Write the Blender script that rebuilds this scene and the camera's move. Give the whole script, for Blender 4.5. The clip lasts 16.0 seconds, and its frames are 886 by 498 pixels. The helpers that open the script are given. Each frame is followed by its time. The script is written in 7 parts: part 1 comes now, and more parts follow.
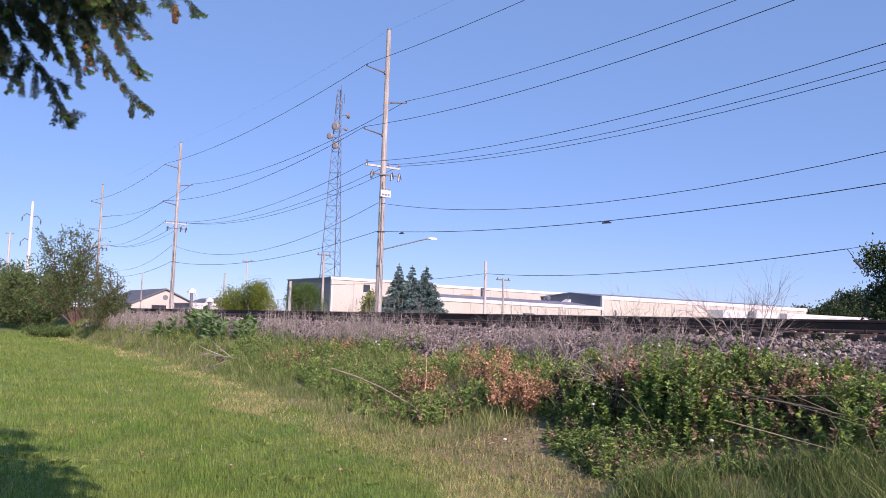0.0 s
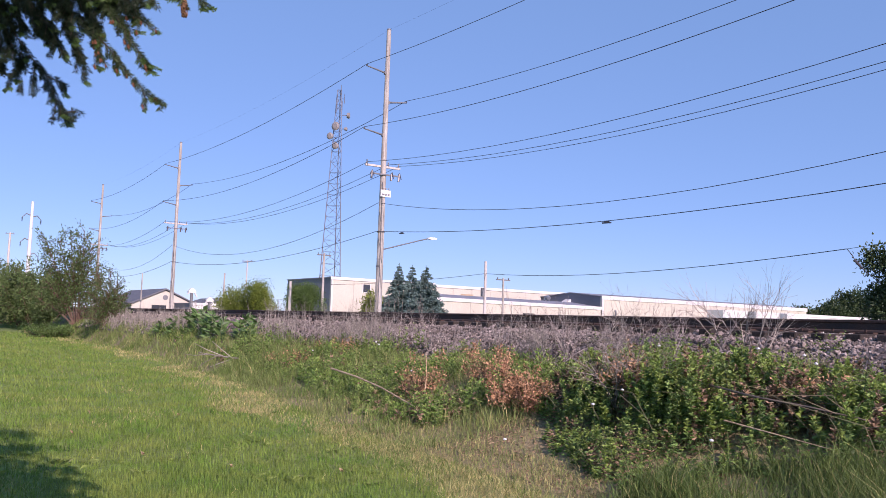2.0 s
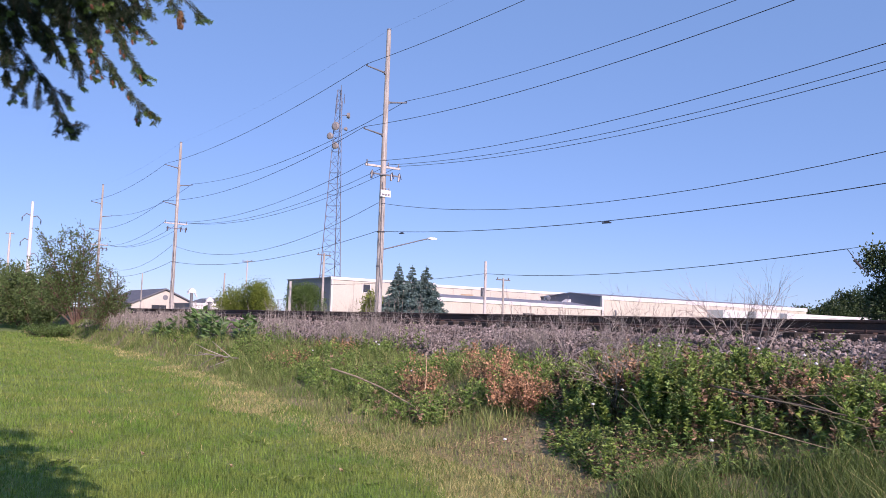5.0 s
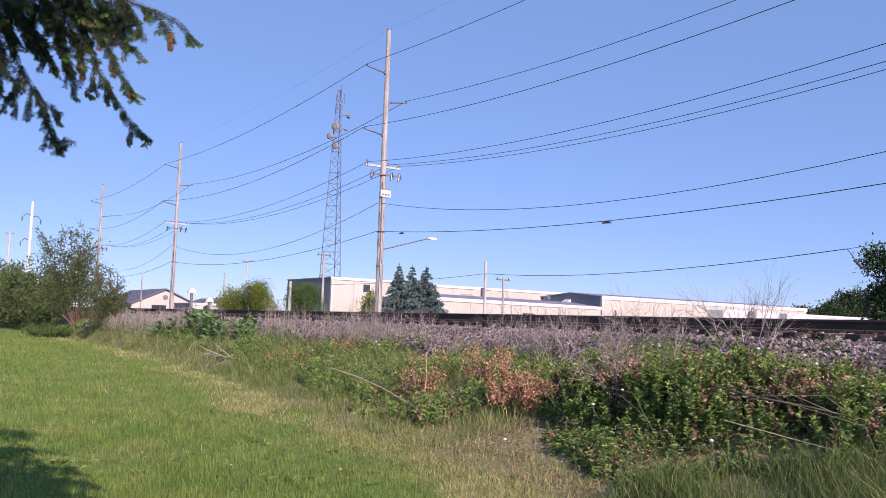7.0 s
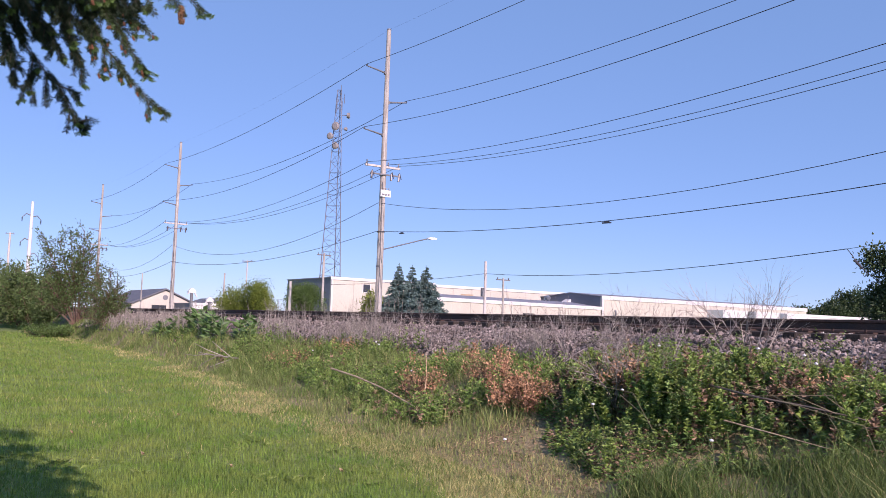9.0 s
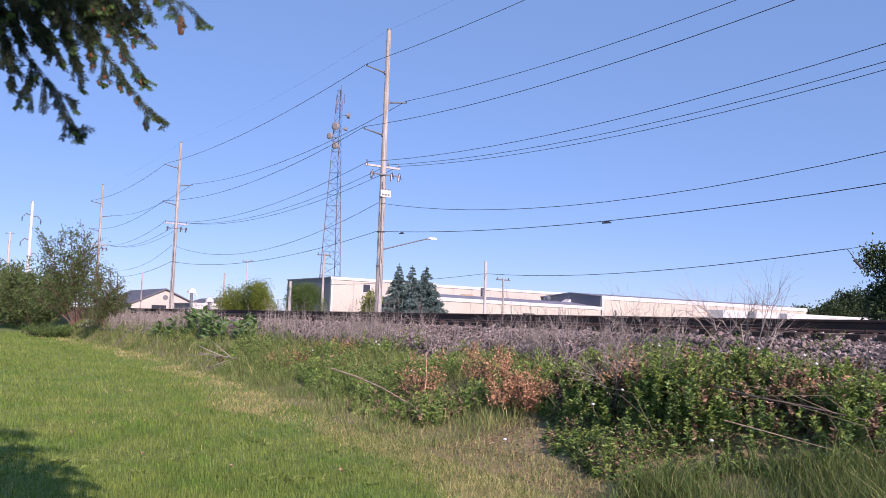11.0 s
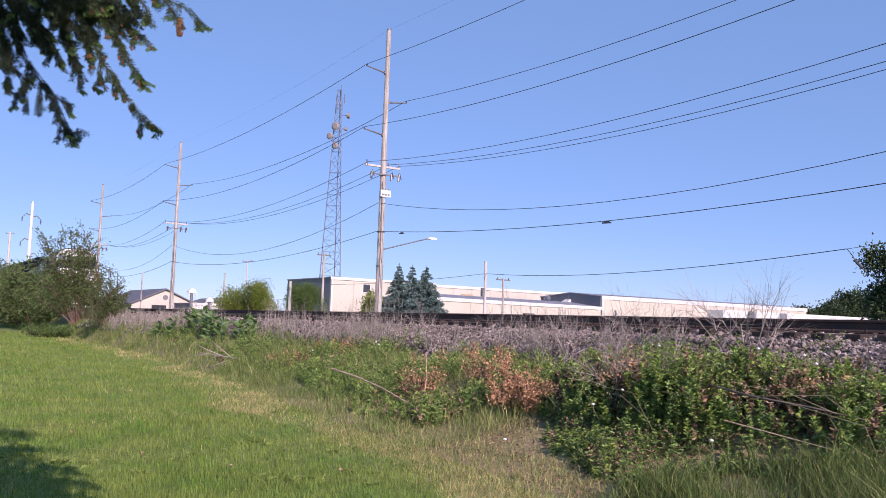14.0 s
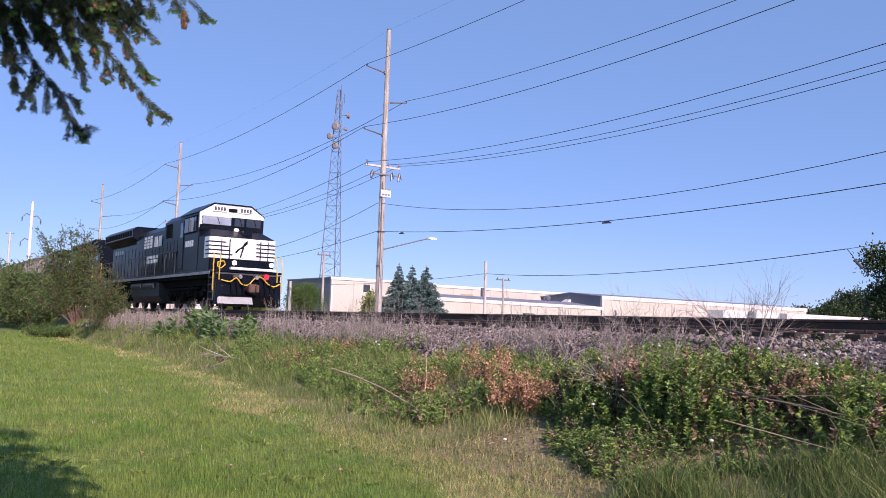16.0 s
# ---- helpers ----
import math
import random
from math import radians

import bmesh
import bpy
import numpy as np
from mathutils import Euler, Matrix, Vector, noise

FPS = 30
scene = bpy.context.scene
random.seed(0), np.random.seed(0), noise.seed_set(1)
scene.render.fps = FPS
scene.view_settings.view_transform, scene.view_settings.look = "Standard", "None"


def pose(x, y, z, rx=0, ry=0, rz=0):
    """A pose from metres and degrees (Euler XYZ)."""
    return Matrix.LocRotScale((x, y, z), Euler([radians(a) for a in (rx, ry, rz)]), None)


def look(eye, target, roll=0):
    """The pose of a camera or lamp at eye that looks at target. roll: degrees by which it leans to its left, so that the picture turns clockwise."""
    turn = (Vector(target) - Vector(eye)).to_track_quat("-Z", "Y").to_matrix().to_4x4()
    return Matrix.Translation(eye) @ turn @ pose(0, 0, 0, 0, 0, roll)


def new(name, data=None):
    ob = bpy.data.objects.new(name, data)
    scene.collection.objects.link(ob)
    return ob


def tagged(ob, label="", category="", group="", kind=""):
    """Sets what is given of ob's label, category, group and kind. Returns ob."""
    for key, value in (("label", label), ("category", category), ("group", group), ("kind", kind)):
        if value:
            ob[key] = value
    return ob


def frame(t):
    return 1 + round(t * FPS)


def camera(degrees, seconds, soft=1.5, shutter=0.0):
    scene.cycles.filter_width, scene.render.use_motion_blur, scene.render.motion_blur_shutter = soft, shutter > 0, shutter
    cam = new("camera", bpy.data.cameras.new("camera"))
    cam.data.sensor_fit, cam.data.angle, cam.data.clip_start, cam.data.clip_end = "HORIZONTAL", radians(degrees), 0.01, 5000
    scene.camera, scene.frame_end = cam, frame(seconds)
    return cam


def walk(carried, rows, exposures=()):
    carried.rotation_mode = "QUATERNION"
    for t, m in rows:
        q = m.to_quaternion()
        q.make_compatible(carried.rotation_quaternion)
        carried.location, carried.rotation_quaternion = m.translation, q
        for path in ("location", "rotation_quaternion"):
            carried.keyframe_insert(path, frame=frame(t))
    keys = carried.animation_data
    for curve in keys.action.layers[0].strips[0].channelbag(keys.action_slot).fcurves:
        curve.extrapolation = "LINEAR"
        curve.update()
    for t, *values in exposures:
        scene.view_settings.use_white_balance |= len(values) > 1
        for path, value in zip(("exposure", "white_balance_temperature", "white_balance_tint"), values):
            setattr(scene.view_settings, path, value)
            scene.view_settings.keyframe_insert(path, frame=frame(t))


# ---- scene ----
# ------------------------------------------------------------------ camera
# x runs along the railway (the train's way), y across it, z up; lawn at z = 0
EYE = (0.0, 0.0, 1.5)
cam = camera(55.19, 16.0, soft=0.8, shutter=0.12)
VIEW = Vector((-0.832803, 0.546675, 0.087156))
stand = look(EYE, Vector(EYE) + VIEW * 10, 1.95)
walk(cam, [(0.0, stand), (16.0, stand)], exposures=[(0.0, 0.19, 6400, 42.5), (16.0, 0.19, 6400, 42.5)])

# ------------------------------------------------------------------ daylight
SUN_TO = Vector((0.99, -0.09, 0.0)).normalized()
SUN_ELEV = radians(27.5)
world = bpy.data.worlds.new("sky")
scene.world = world
world.use_nodes = True
wn = world.node_tree
wn.nodes.clear()
sky = wn.nodes.new("ShaderNodeTexSky")
sky.sky_type = "NISHITA"
sky.sun_disc = False
sky.sun_elevation = SUN_ELEV
sky.sun_rotation = math.atan2(SUN_TO.x, SUN_TO.y)
sky.altitude = 1800
sky.air_density = 1.0
sky.dust_density = 0.0
sky.ozone_density = 5.0
bg = wn.nodes.new("ShaderNodeBackground")
bg.inputs["Strength"].default_value = 0.119
wout = wn.nodes.new("ShaderNodeOutputWorld")
haze = wn.nodes.new("ShaderNodeMix")        # an even blue haze in the summer air
haze.data_type = "RGBA"
haze.inputs[0].default_value = 0.52
haze.inputs[7].default_value = (1.6, 3.65, 5.75, 1.0)
wn.links.new(sky.outputs[0], haze.inputs[6])
wn.links.new(haze.outputs[2], bg.inputs[0])
wn.links.new(bg.outputs[0], wout.inputs[0])
sun_data = bpy.data.lights.new("sun", "SUN")
sun_data.energy = 5.0
sun_data.angle = radians(0.53)
sun_data.color = (1.0, 0.93, 0.82)
sun = new("sun", sun_data)
to_sun = Vector((SUN_TO.x * math.cos(SUN_ELEV), SUN_TO.y * math.cos(SUN_ELEV), math.sin(SUN_ELEV)))
sun.matrix_world = look((20, -10, 30), Vector((20, -10, 30)) - to_sun)

# ------------------------------------------------------------------ materials
def mat(name, base, rough=0.7, metal=0.0, second=None, scale=3.0, fine=40.0, amount=0.35, bump=0.0, vary=0.0,
        island=0.0, spec=0.5, third=None, translucent=0.0, stretch=(1, 1, 1)):
    """A surface with large stains (second colour), fine grain, relief, and variation from piece to piece."""
    m = bpy.data.materials.new(name)
    m.use_nodes = True
    nt = m.node_tree
    n, l = nt.nodes, nt.links
    b = n["Principled BSDF"]
    b.inputs["Roughness"].default_value = rough
    b.inputs["Metallic"].default_value = metal
    b.inputs["Specular IOR Level"].default_value = spec
    tc = n.new("ShaderNodeTexCoord")
    mp = n.new("ShaderNodeMapping")
    mp.inputs["Scale"].default_value = stretch
    l.new(tc.outputs["Object"], mp.inputs["Vector"])
    big = n.new("ShaderNodeTexNoise")
    big.inputs["Scale"].default_value = scale
    big.inputs["Detail"].default_value = 6
    big.inputs["Roughness"].default_value = 0.65
    l.new(mp.outputs[0], big.inputs["Vector"])
    small = n.new("ShaderNodeTexNoise")
    small.inputs["Scale"].default_value = fine
    small.inputs["Detail"].default_value = 4
    l.new(mp.outputs[0], small.inputs["Vector"])
    ramp = n.new("ShaderNodeValToRGB")
    ramp.color_ramp.elements[0].position, ramp.color_ramp.elements[1].position = 0.36, 0.66
    ramp.color_ramp.elements[0].color = (*base, 1)
    ramp.color_ramp.elements[1].color = (*(second or tuple(c * 0.75 for c in base)), 1)
    if third:
        e = ramp.color_ramp.elements.new(0.8)
        e.color = (*third, 1)
    l.new(big.outputs[0], ramp.inputs[0])
    grain = n.new("ShaderNodeMapRange")
    grain.inputs["From Min"].default_value, grain.inputs["From Max"].default_value = 0.3, 0.7
    grain.inputs["To Min"].default_value, grain.inputs["To Max"].default_value = 1 - amount, 1 + amount
    l.new(small.outputs[0], grain.inputs["Value"])
    last = grain.outputs[0]
    if vary or island:
        src = n.new("ShaderNodeObjectInfo" if vary else "ShaderNodeNewGeometry")
        r = n.new("ShaderNodeMapRange")
        k = vary or island
        r.inputs["To Min"].default_value, r.inputs["To Max"].default_value = 1 - k, 1 + k
        l.new(src.outputs["Random" if vary else "Random Per Island"], r.inputs["Value"])
        mu = n.new("ShaderNodeMath")
        mu.operation = "MULTIPLY"
        l.new(last, mu.inputs[0])
        l.new(r.outputs[0], mu.inputs[1])
        last = mu.outputs[0]
    mix = n.new("ShaderNodeVectorMath")
    mix.operation = "SCALE"
    l.new(ramp.outputs[0], mix.inputs[0])
    l.new(last, mix.inputs["Scale"])
    l.new(mix.outputs[0], b.inputs["Base Color"])
    if bump:
        bp = n.new("ShaderNodeBump")
        bp.inputs["Strength"].default_value = 0.6
        bp.inputs["Distance"].default_value = bump
        l.new(small.outputs[0], bp.inputs["Height"])
        l.new(bp.outputs[0], b.inputs["Normal"])
    if translucent:
        tr = n.new("ShaderNodeBsdfTranslucent")
        l.new(mix.outputs[0], tr.inputs[0])
        ms = n.new("ShaderNodeMixShader")
        ms.inputs[0].default_value = translucent
        l.new(b.outputs[0], ms.inputs[1])
        l.new(tr.outputs[0], ms.inputs[2])
        l.new(ms.outputs[0], n["Material Output"].inputs[0])
    return m


def glow(name, colour, strength):
    m = bpy.data.materials.new(name)
    m.use_nodes = True
    b = m.node_tree.nodes["Principled BSDF"]
    b.inputs["Base Color"].default_value = (*colour, 1)
    b.inputs["Emission Color"].default_value = (*colour, 1)
    b.inputs["Emission Strength"].default_value = strength
    return m


# ------------------------------------------------------------------ mesh helpers
def box(bm, x0, x1, y0, y1, z0, z1, bevel=0.0):
    g = bmesh.ops.create_cube(bm, size=1.0, matrix=Matrix.LocRotScale(((x0 + x1) / 2, (y0 + y1) / 2, (z0 + z1) / 2), None, (x1 - x0, y1 - y0, z1 - z0)))
    if bevel:
        edges = list({e for v in g["verts"] for e in v.link_edges})
        bmesh.ops.bevel(bm, geom=edges, offset=bevel, segments=1, affect="EDGES")
    return g["verts"]


def rod(bm, a, b, r0, r1=None, seg=8, caps=True):
    a, b = Vector(a), Vector(b)
    d = b - a
    q = d.to_track_quat("Z", "Y")
    g = bmesh.ops.create_cone(bm, cap_ends=caps, segments=seg, radius1=r0, radius2=r0 if r1 is None else r1, depth=d.length,
                              matrix=Matrix.LocRotScale((a + b) / 2, q, None))
    return g["verts"]


def tube(bm, pts, r, seg=6, r_end=None):
    """A bent round bar or wire through the points."""
    pts = [Vector(p) for p in pts]
    rings = []
    last, q = None, None
    for i, p in enumerate(pts):
        d = (pts[min(i + 1, len(pts) - 1)] - pts[max(i - 1, 0)]).normalized()
        q = d.to_track_quat("Z", "Y") if last is None else last.rotation_difference(d) @ q
        last = d
        k = r if r_end is None else r + (r_end - r) * i / (len(pts) - 1)
        rings.append([bm.verts.new(p + q @ Vector((k * math.cos(2 * math.pi * j / seg), k * math.sin(2 * math.pi * j / seg), 0))) for j in range(seg)])
    for u, v in zip(rings, rings[1:]):
        for j in range(seg):
            bm.faces.new((u[j], u[(j + 1) % seg], v[(j + 1) % seg], v[j]))
    bm.faces.new(list(reversed(rings[0])))
    bm.faces.new(rings[-1])


def smooth_line(pts, n=5):
    """The points with a smooth curve drawn through them."""
    p = [Vector(q) for q in pts]
    p = [p[0]] + p + [p[-1]]
    out = []
    for a, b, c, d in zip(p, p[1:], p[2:], p[3:]):
        for i in range(n):
            t = i / n
            out.append(0.5 * (2 * b + (c - a) * t + (2 * a - 5 * b + 4 * c - d) * t * t + (3 * b - a - 3 * c + d) * t ** 3))
    return out + [p[-1]]


def prism(bm, outline, y0, y1):
    """A solid from an outline in x, z, from y0 to y1."""
    u = [bm.verts.new((x, y0, z)) for x, z in outline]
    v = [bm.verts.new((x, y1, z)) for x, z in outline]
    n = len(u)
    bm.faces.new(u)
    bm.faces.new(list(reversed(v)))
    for i in range(n):
        bm.faces.new((u[i], v[i], v[(i + 1) % n], u[(i + 1) % n]))


def prism_x(bm, outline, x0, x1):
    """A solid from an outline in y, z, from x0 to x1."""
    u = [bm.verts.new((x0, y, z)) for y, z in outline]
    v = [bm.verts.new((x1, y, z)) for y, z in outline]
    n = len(u)
    bm.faces.new(u)
    bm.faces.new(list(reversed(v)))
    for i in range(n):
        bm.faces.new((u[i], v[i], v[(i + 1) % n], u[(i + 1) % n]))


def mesh_of(name, bm, material, smooth=False):
    bmesh.ops.recalc_face_normals(bm, faces=bm.faces)
    me = bpy.data.meshes.new(name)
    bm.to_mesh(me)
    bm.free()
    for m in (material if isinstance(material, (list, tuple)) else [material]):
        me.materials.append(m)
    if smooth:
        for p in me.polygons:
            p.use_smooth = True
    return me


def part(name, bm, material, parent, label="", smooth=False, at=None, kind=""):
    ob = new(name, mesh_of(name, bm, material, smooth))
    ob.parent = parent
    if at is not None:
        ob.matrix_basis = at
    return tagged(ob, label, kind=kind)


def whole(name, bm, material, label, category, group="", kind="", smooth=False, at=None):
    ob = new(name, mesh_of(name, bm, material, smooth))
    if at is not None:
        ob.matrix_basis = at
    return tagged(ob, label, category, group, kind)


def thing(name, m, label, category, group="", kind=""):
    ob = new(name)
    ob.empty_display_size = 0.2
    ob.matrix_basis = m
    return tagged(ob, label, category, group, kind)


def soup(name, verts, faces, material, smooth=False, slots=None):
    """A mesh from arrays of points and faces (three or four corners each)."""
    me = bpy.data.meshes.new(name)
    me.from_pydata(verts, [], faces)
    for m in (material if isinstance(material, (list, tuple)) else [material]):
        me.materials.append(m)
    if slots is not None:
        me.polygons.foreach_set("material_index", slots)
    if smooth:
        me.polygons.foreach_set("use_smooth", [True] * len(me.polygons))
    me.update()
    return me

GROUND = mat("lawn_soil", (0.12, 0.19, 0.03), 0.9, second=(0.19, 0.22, 0.05), third=(0.27, 0.26, 0.1), scale=0.35, fine=14, amount=0.35, bump=0.03)
# bed darker than the loose stones: paints the shade in the gaps between them
BALLAST = mat("crushed_stone", (0.13, 0.105, 0.095), 0.95, second=(0.08, 0.06, 0.055), scale=1.5, fine=30, amount=0.6, bump=0.05)
STEEL_RAIL = mat("rail_steel", (0.05, 0.036, 0.031), 0.75, 0.25, second=(0.09, 0.05, 0.035), scale=4, fine=60)
SLEEPER = mat("creosoted_wood", (0.028, 0.022, 0.018), 0.9, second=(0.06, 0.046, 0.036), scale=3, fine=40, amount=0.5, bump=0.01, vary=0.35, stretch=(1, 8, 1))
POLE_WOOD = mat("weathered_pole", (0.5, 0.465, 0.425), 0.85, second=(0.27, 0.23, 0.195), scale=3, fine=30, amount=0.3, bump=0.01, stretch=(4, 4, 0.25))
POLE_PALE = mat("pale_pole", (0.6, 0.55, 0.5), 0.8, second=(0.45, 0.4, 0.36), scale=3, fine=30, amount=0.2, stretch=(4, 4, 0.25))
WIRE = mat("wire", (0.03, 0.03, 0.035), 0.6)
GALV = mat("galvanised_steel", (0.42, 0.43, 0.45), 0.5, 0.7, second=(0.33, 0.33, 0.35), scale=2, fine=40, amount=0.15)
GREY_METAL = mat("grey_metal", (0.2, 0.2, 0.21), 0.6, 0.3)
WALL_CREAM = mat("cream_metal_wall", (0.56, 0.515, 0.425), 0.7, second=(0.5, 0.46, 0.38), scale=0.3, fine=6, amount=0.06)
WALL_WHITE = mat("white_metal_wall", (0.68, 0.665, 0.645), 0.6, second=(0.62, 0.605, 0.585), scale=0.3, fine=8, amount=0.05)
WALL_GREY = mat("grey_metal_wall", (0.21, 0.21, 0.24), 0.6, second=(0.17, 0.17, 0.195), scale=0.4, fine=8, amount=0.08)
ROOF_GREY = mat("grey_roof", (0.26, 0.26, 0.28), 0.7, second=(0.2, 0.2, 0.22), scale=0.5, fine=8, amount=0.1)
LOCO_BLACK = mat("black_loco_paint", (0.004, 0.0065, 0.012), 0.3, spec=0.07, second=(0.008, 0.011, 0.018), scale=1.2, fine=12, amount=0.3)
LOCO_WHITE = mat("white_loco_paint", (0.8, 0.8, 0.78), 0.4, second=(0.66, 0.65, 0.62), scale=2, fine=14, amount=0.06)
UNDER = mat("sooty_underframe", (0.006, 0.006, 0.0065), 0.8, spec=0.06, second=(0.012, 0.011, 0.011), scale=2, fine=20, amount=0.4)
YELLOW = mat("yellow_paint", (0.75, 0.45, 0.03), 0.5, second=(0.6, 0.36, 0.04), scale=4, fine=20, amount=0.1)
WHEEL = mat("wheel_steel", (0.03, 0.028, 0.027), 0.5, 0.3, second=(0.02, 0.018, 0.016), scale=4, fine=20)
SILL_GREY = mat("dusty_sill", (0.33, 0.33, 0.35), 0.6, second=(0.2, 0.2, 0.21), scale=1.5, fine=15, amount=0.2)
LOCO_GREY = mat("dark_grey_paint", (0.035, 0.037, 0.042), 0.5, second=(0.055, 0.055, 0.058), scale=2, fine=14, amount=0.25)
TANK_GREY = mat("dusty_tank", (0.035, 0.034, 0.036), 0.6, second=(0.06, 0.056, 0.054), scale=1.5, fine=14, amount=0.3)
LETTER = mat("white_lettering", (0.78, 0.79, 0.8), 0.5, second=(0.66, 0.66, 0.68), scale=3, fine=20, amount=0.15)
RUST = mat("rusty_cast_steel", (0.16, 0.08, 0.05), 0.8, 0.2, second=(0.09, 0.06, 0.05), scale=5, fine=30, amount=0.3)
WAGON = mat("brown_grey_wagon", (0.2, 0.17, 0.155), 0.7, second=(0.26, 0.23, 0.2), scale=1, fine=12, amount=0.2)
GLASS = mat("tinted_window_glass", (0.03, 0.035, 0.045), 0.06, spec=0.7)
# pale base colour paints the bright sky mirrored in some panes
GLASS_SKY = mat("dusty_window_glass", (0.3, 0.33, 0.38), 0.12, second=(0.22, 0.25, 0.3), scale=1.5, fine=10, amount=0.1, spec=0.8)
HEADLIGHT = glow("lit_headlight", (1.0, 0.95, 0.85), 1.2)
RED_LAMP = mat("red_enamel", (0.8, 0.02, 0.04), 0.4)
STONE = mat("ballast_stone", (0.235, 0.195, 0.172), 0.9, second=(0.13, 0.1, 0.08), scale=2.0, fine=45, amount=0.3, island=0.85)
INSUL = mat("dark_porcelain", (0.08, 0.07, 0.075), 0.3)
SIGN = mat("white_sign_panel", (0.78, 0.78, 0.76), 0.5, second=(0.7, 0.7, 0.68))
DISH = mat("pale_dish", (0.24, 0.22, 0.21), 0.6, second=(0.3, 0.27, 0.26))
BRICK_BROWN = mat("tan_door", (0.45, 0.33, 0.22), 0.7)
WINDOW_DARK = mat("dark_window", (0.05, 0.055, 0.065), 0.15)
ROAD = mat("asphalt", (0.055, 0.055, 0.057), 0.9, second=(0.07, 0.068, 0.066), scale=0.6, fine=20)
CAR_BLUE = mat("blue_car_paint", (0.06, 0.11, 0.3), 0.3)
CAR_RED = mat("red_car_paint", (0.35, 0.03, 0.04), 0.3)
CAR_WHITE = mat("white_van_paint", (0.8, 0.8, 0.8), 0.35)
STEEL_PALE = mat("pale_steel", (0.72, 0.72, 0.72), 0.55, 0.1, second=(0.64, 0.64, 0.65), scale=1, fine=10, amount=0.08)
TOWER_STEEL = mat("dull_tower_steel", (0.13, 0.15, 0.2), 0.6, 0.3, second=(0.18, 0.19, 0.23), scale=1, fine=10, amount=0.15)
SEAM = mat("wall_seam", (0.5, 0.46, 0.39), 0.7)
ROOF_DARK = mat("dark_shingle_roof", (0.11, 0.11, 0.125), 0.8, second=(0.15, 0.15, 0.16), scale=1, fine=10, amount=0.2)
BARK = mat("bark", (0.14, 0.1, 0.075), 0.9, second=(0.2, 0.15, 0.11), scale=3, fine=25, amount=0.35)
STEM_BROWN = mat("brown_stems", (0.1, 0.06, 0.04), 0.85, second=(0.17, 0.105, 0.07), scale=3, fine=25, amount=0.3)
NEEDLES_BLUE = mat("blue_spruce_needles", (0.105, 0.175, 0.15), 0.7, second=(0.14, 0.215, 0.19), scale=1.5, fine=9, amount=0.3, island=0.45, translucent=0.1)
LEAF_LIME = mat("lime_leaves", (0.2, 0.25, 0.03), 0.6, second=(0.12, 0.17, 0.02), scale=1.0, fine=6, amount=0.25, island=0.4, translucent=0.3)
LEAF_MID = mat("green_leaves", (0.08, 0.15, 0.03), 0.6, second=(0.11, 0.17, 0.04), scale=1.2, fine=8, amount=0.25, island=0.4, translucent=0.3)
LEAF_DARK = mat("dark_leaves", (0.036, 0.066, 0.02), 0.6, second=(0.052, 0.084, 0.026), scale=0.6, fine=6, amount=0.25, island=0.45, translucent=0.12)
LEAF_SHRUB = mat("shrub_leaves", (0.085, 0.135, 0.04), 0.55, spec=0.25, second=(0.13, 0.18, 0.06), scale=0.8, fine=6, amount=0.25, island=0.45, translucent=0.3)
GRASS = mat("lawn_grass", (0.108, 0.215, 0.025), 0.6, second=(0.225, 0.275, 0.052), scale=0.9, fine=3, amount=0.2, island=0.4, translucent=0.3)
GRASS_TALL = mat("tall_grass", (0.14, 0.215, 0.04), 0.6, second=(0.22, 0.26, 0.08), scale=0.7, fine=4, amount=0.2, island=0.45, translucent=0.3)
STRAW = mat("dry_straw", (0.42, 0.38, 0.15), 0.8, second=(0.34, 0.29, 0.12), scale=0.8, fine=4, amount=0.2, island=0.4, translucent=0.2)
LEAF_WEED = mat("weed_leaves", (0.16, 0.23, 0.04), 0.55, second=(0.2, 0.25, 0.06), scale=1.5, fine=9, amount=0.2, island=0.4, translucent=0.3)
LEAF_BANK = mat("herb_leaves", (0.12, 0.215, 0.04), 0.55, spec=0.25, second=(0.18, 0.26, 0.065), scale=1.2, fine=9, amount=0.25, island=0.5, translucent=0.2)
LEAF_BRAMBLE = mat("bramble_leaves", (0.115, 0.21, 0.055), 0.5, spec=0.25, second=(0.185, 0.275, 0.08), scale=1.5, fine=12, amount=0.25, island=0.55, translucent=0.24)
LEAF_TIP = mat("young_shoot_leaves", (0.21, 0.31, 0.06), 0.5, spec=0.3, second=(0.27, 0.35, 0.09), scale=1.5, fine=12, amount=0.2, island=0.4, translucent=0.25)
LEAF_RUST = mat("withered_leaves", (0.5, 0.3, 0.155), 0.8, second=(0.29, 0.14, 0.075), scale=3.0, fine=14, amount=0.35, island=0.65, translucent=0.15)
LEAF_DEAD = mat("dead_brown_leaves", (0.32, 0.215, 0.13), 0.85, second=(0.19, 0.115, 0.07), scale=3.0, fine=14, amount=0.35, island=0.6, translucent=0.1)
GRASS_RANK = mat("rank_grass", (0.085, 0.14, 0.03), 0.55, spec=0.3, second=(0.14, 0.19, 0.05), scale=1.5, fine=6, amount=0.25, island=0.55, translucent=0.2)
LEAF_BIG = mat("large_leaves", (0.1, 0.19, 0.05), 0.5, second=(0.13, 0.21, 0.07), scale=2, fine=10, amount=0.15, vary=0.3, translucent=0.25)
LEAF_FALLEN = mat("fallen_leaf", (0.42, 0.28, 0.16), 0.8)
STEM_PALE = mat("cane_stems", (0.15, 0.12, 0.07), 0.8, second=(0.12, 0.13, 0.06), scale=3, fine=20, island=0.4)
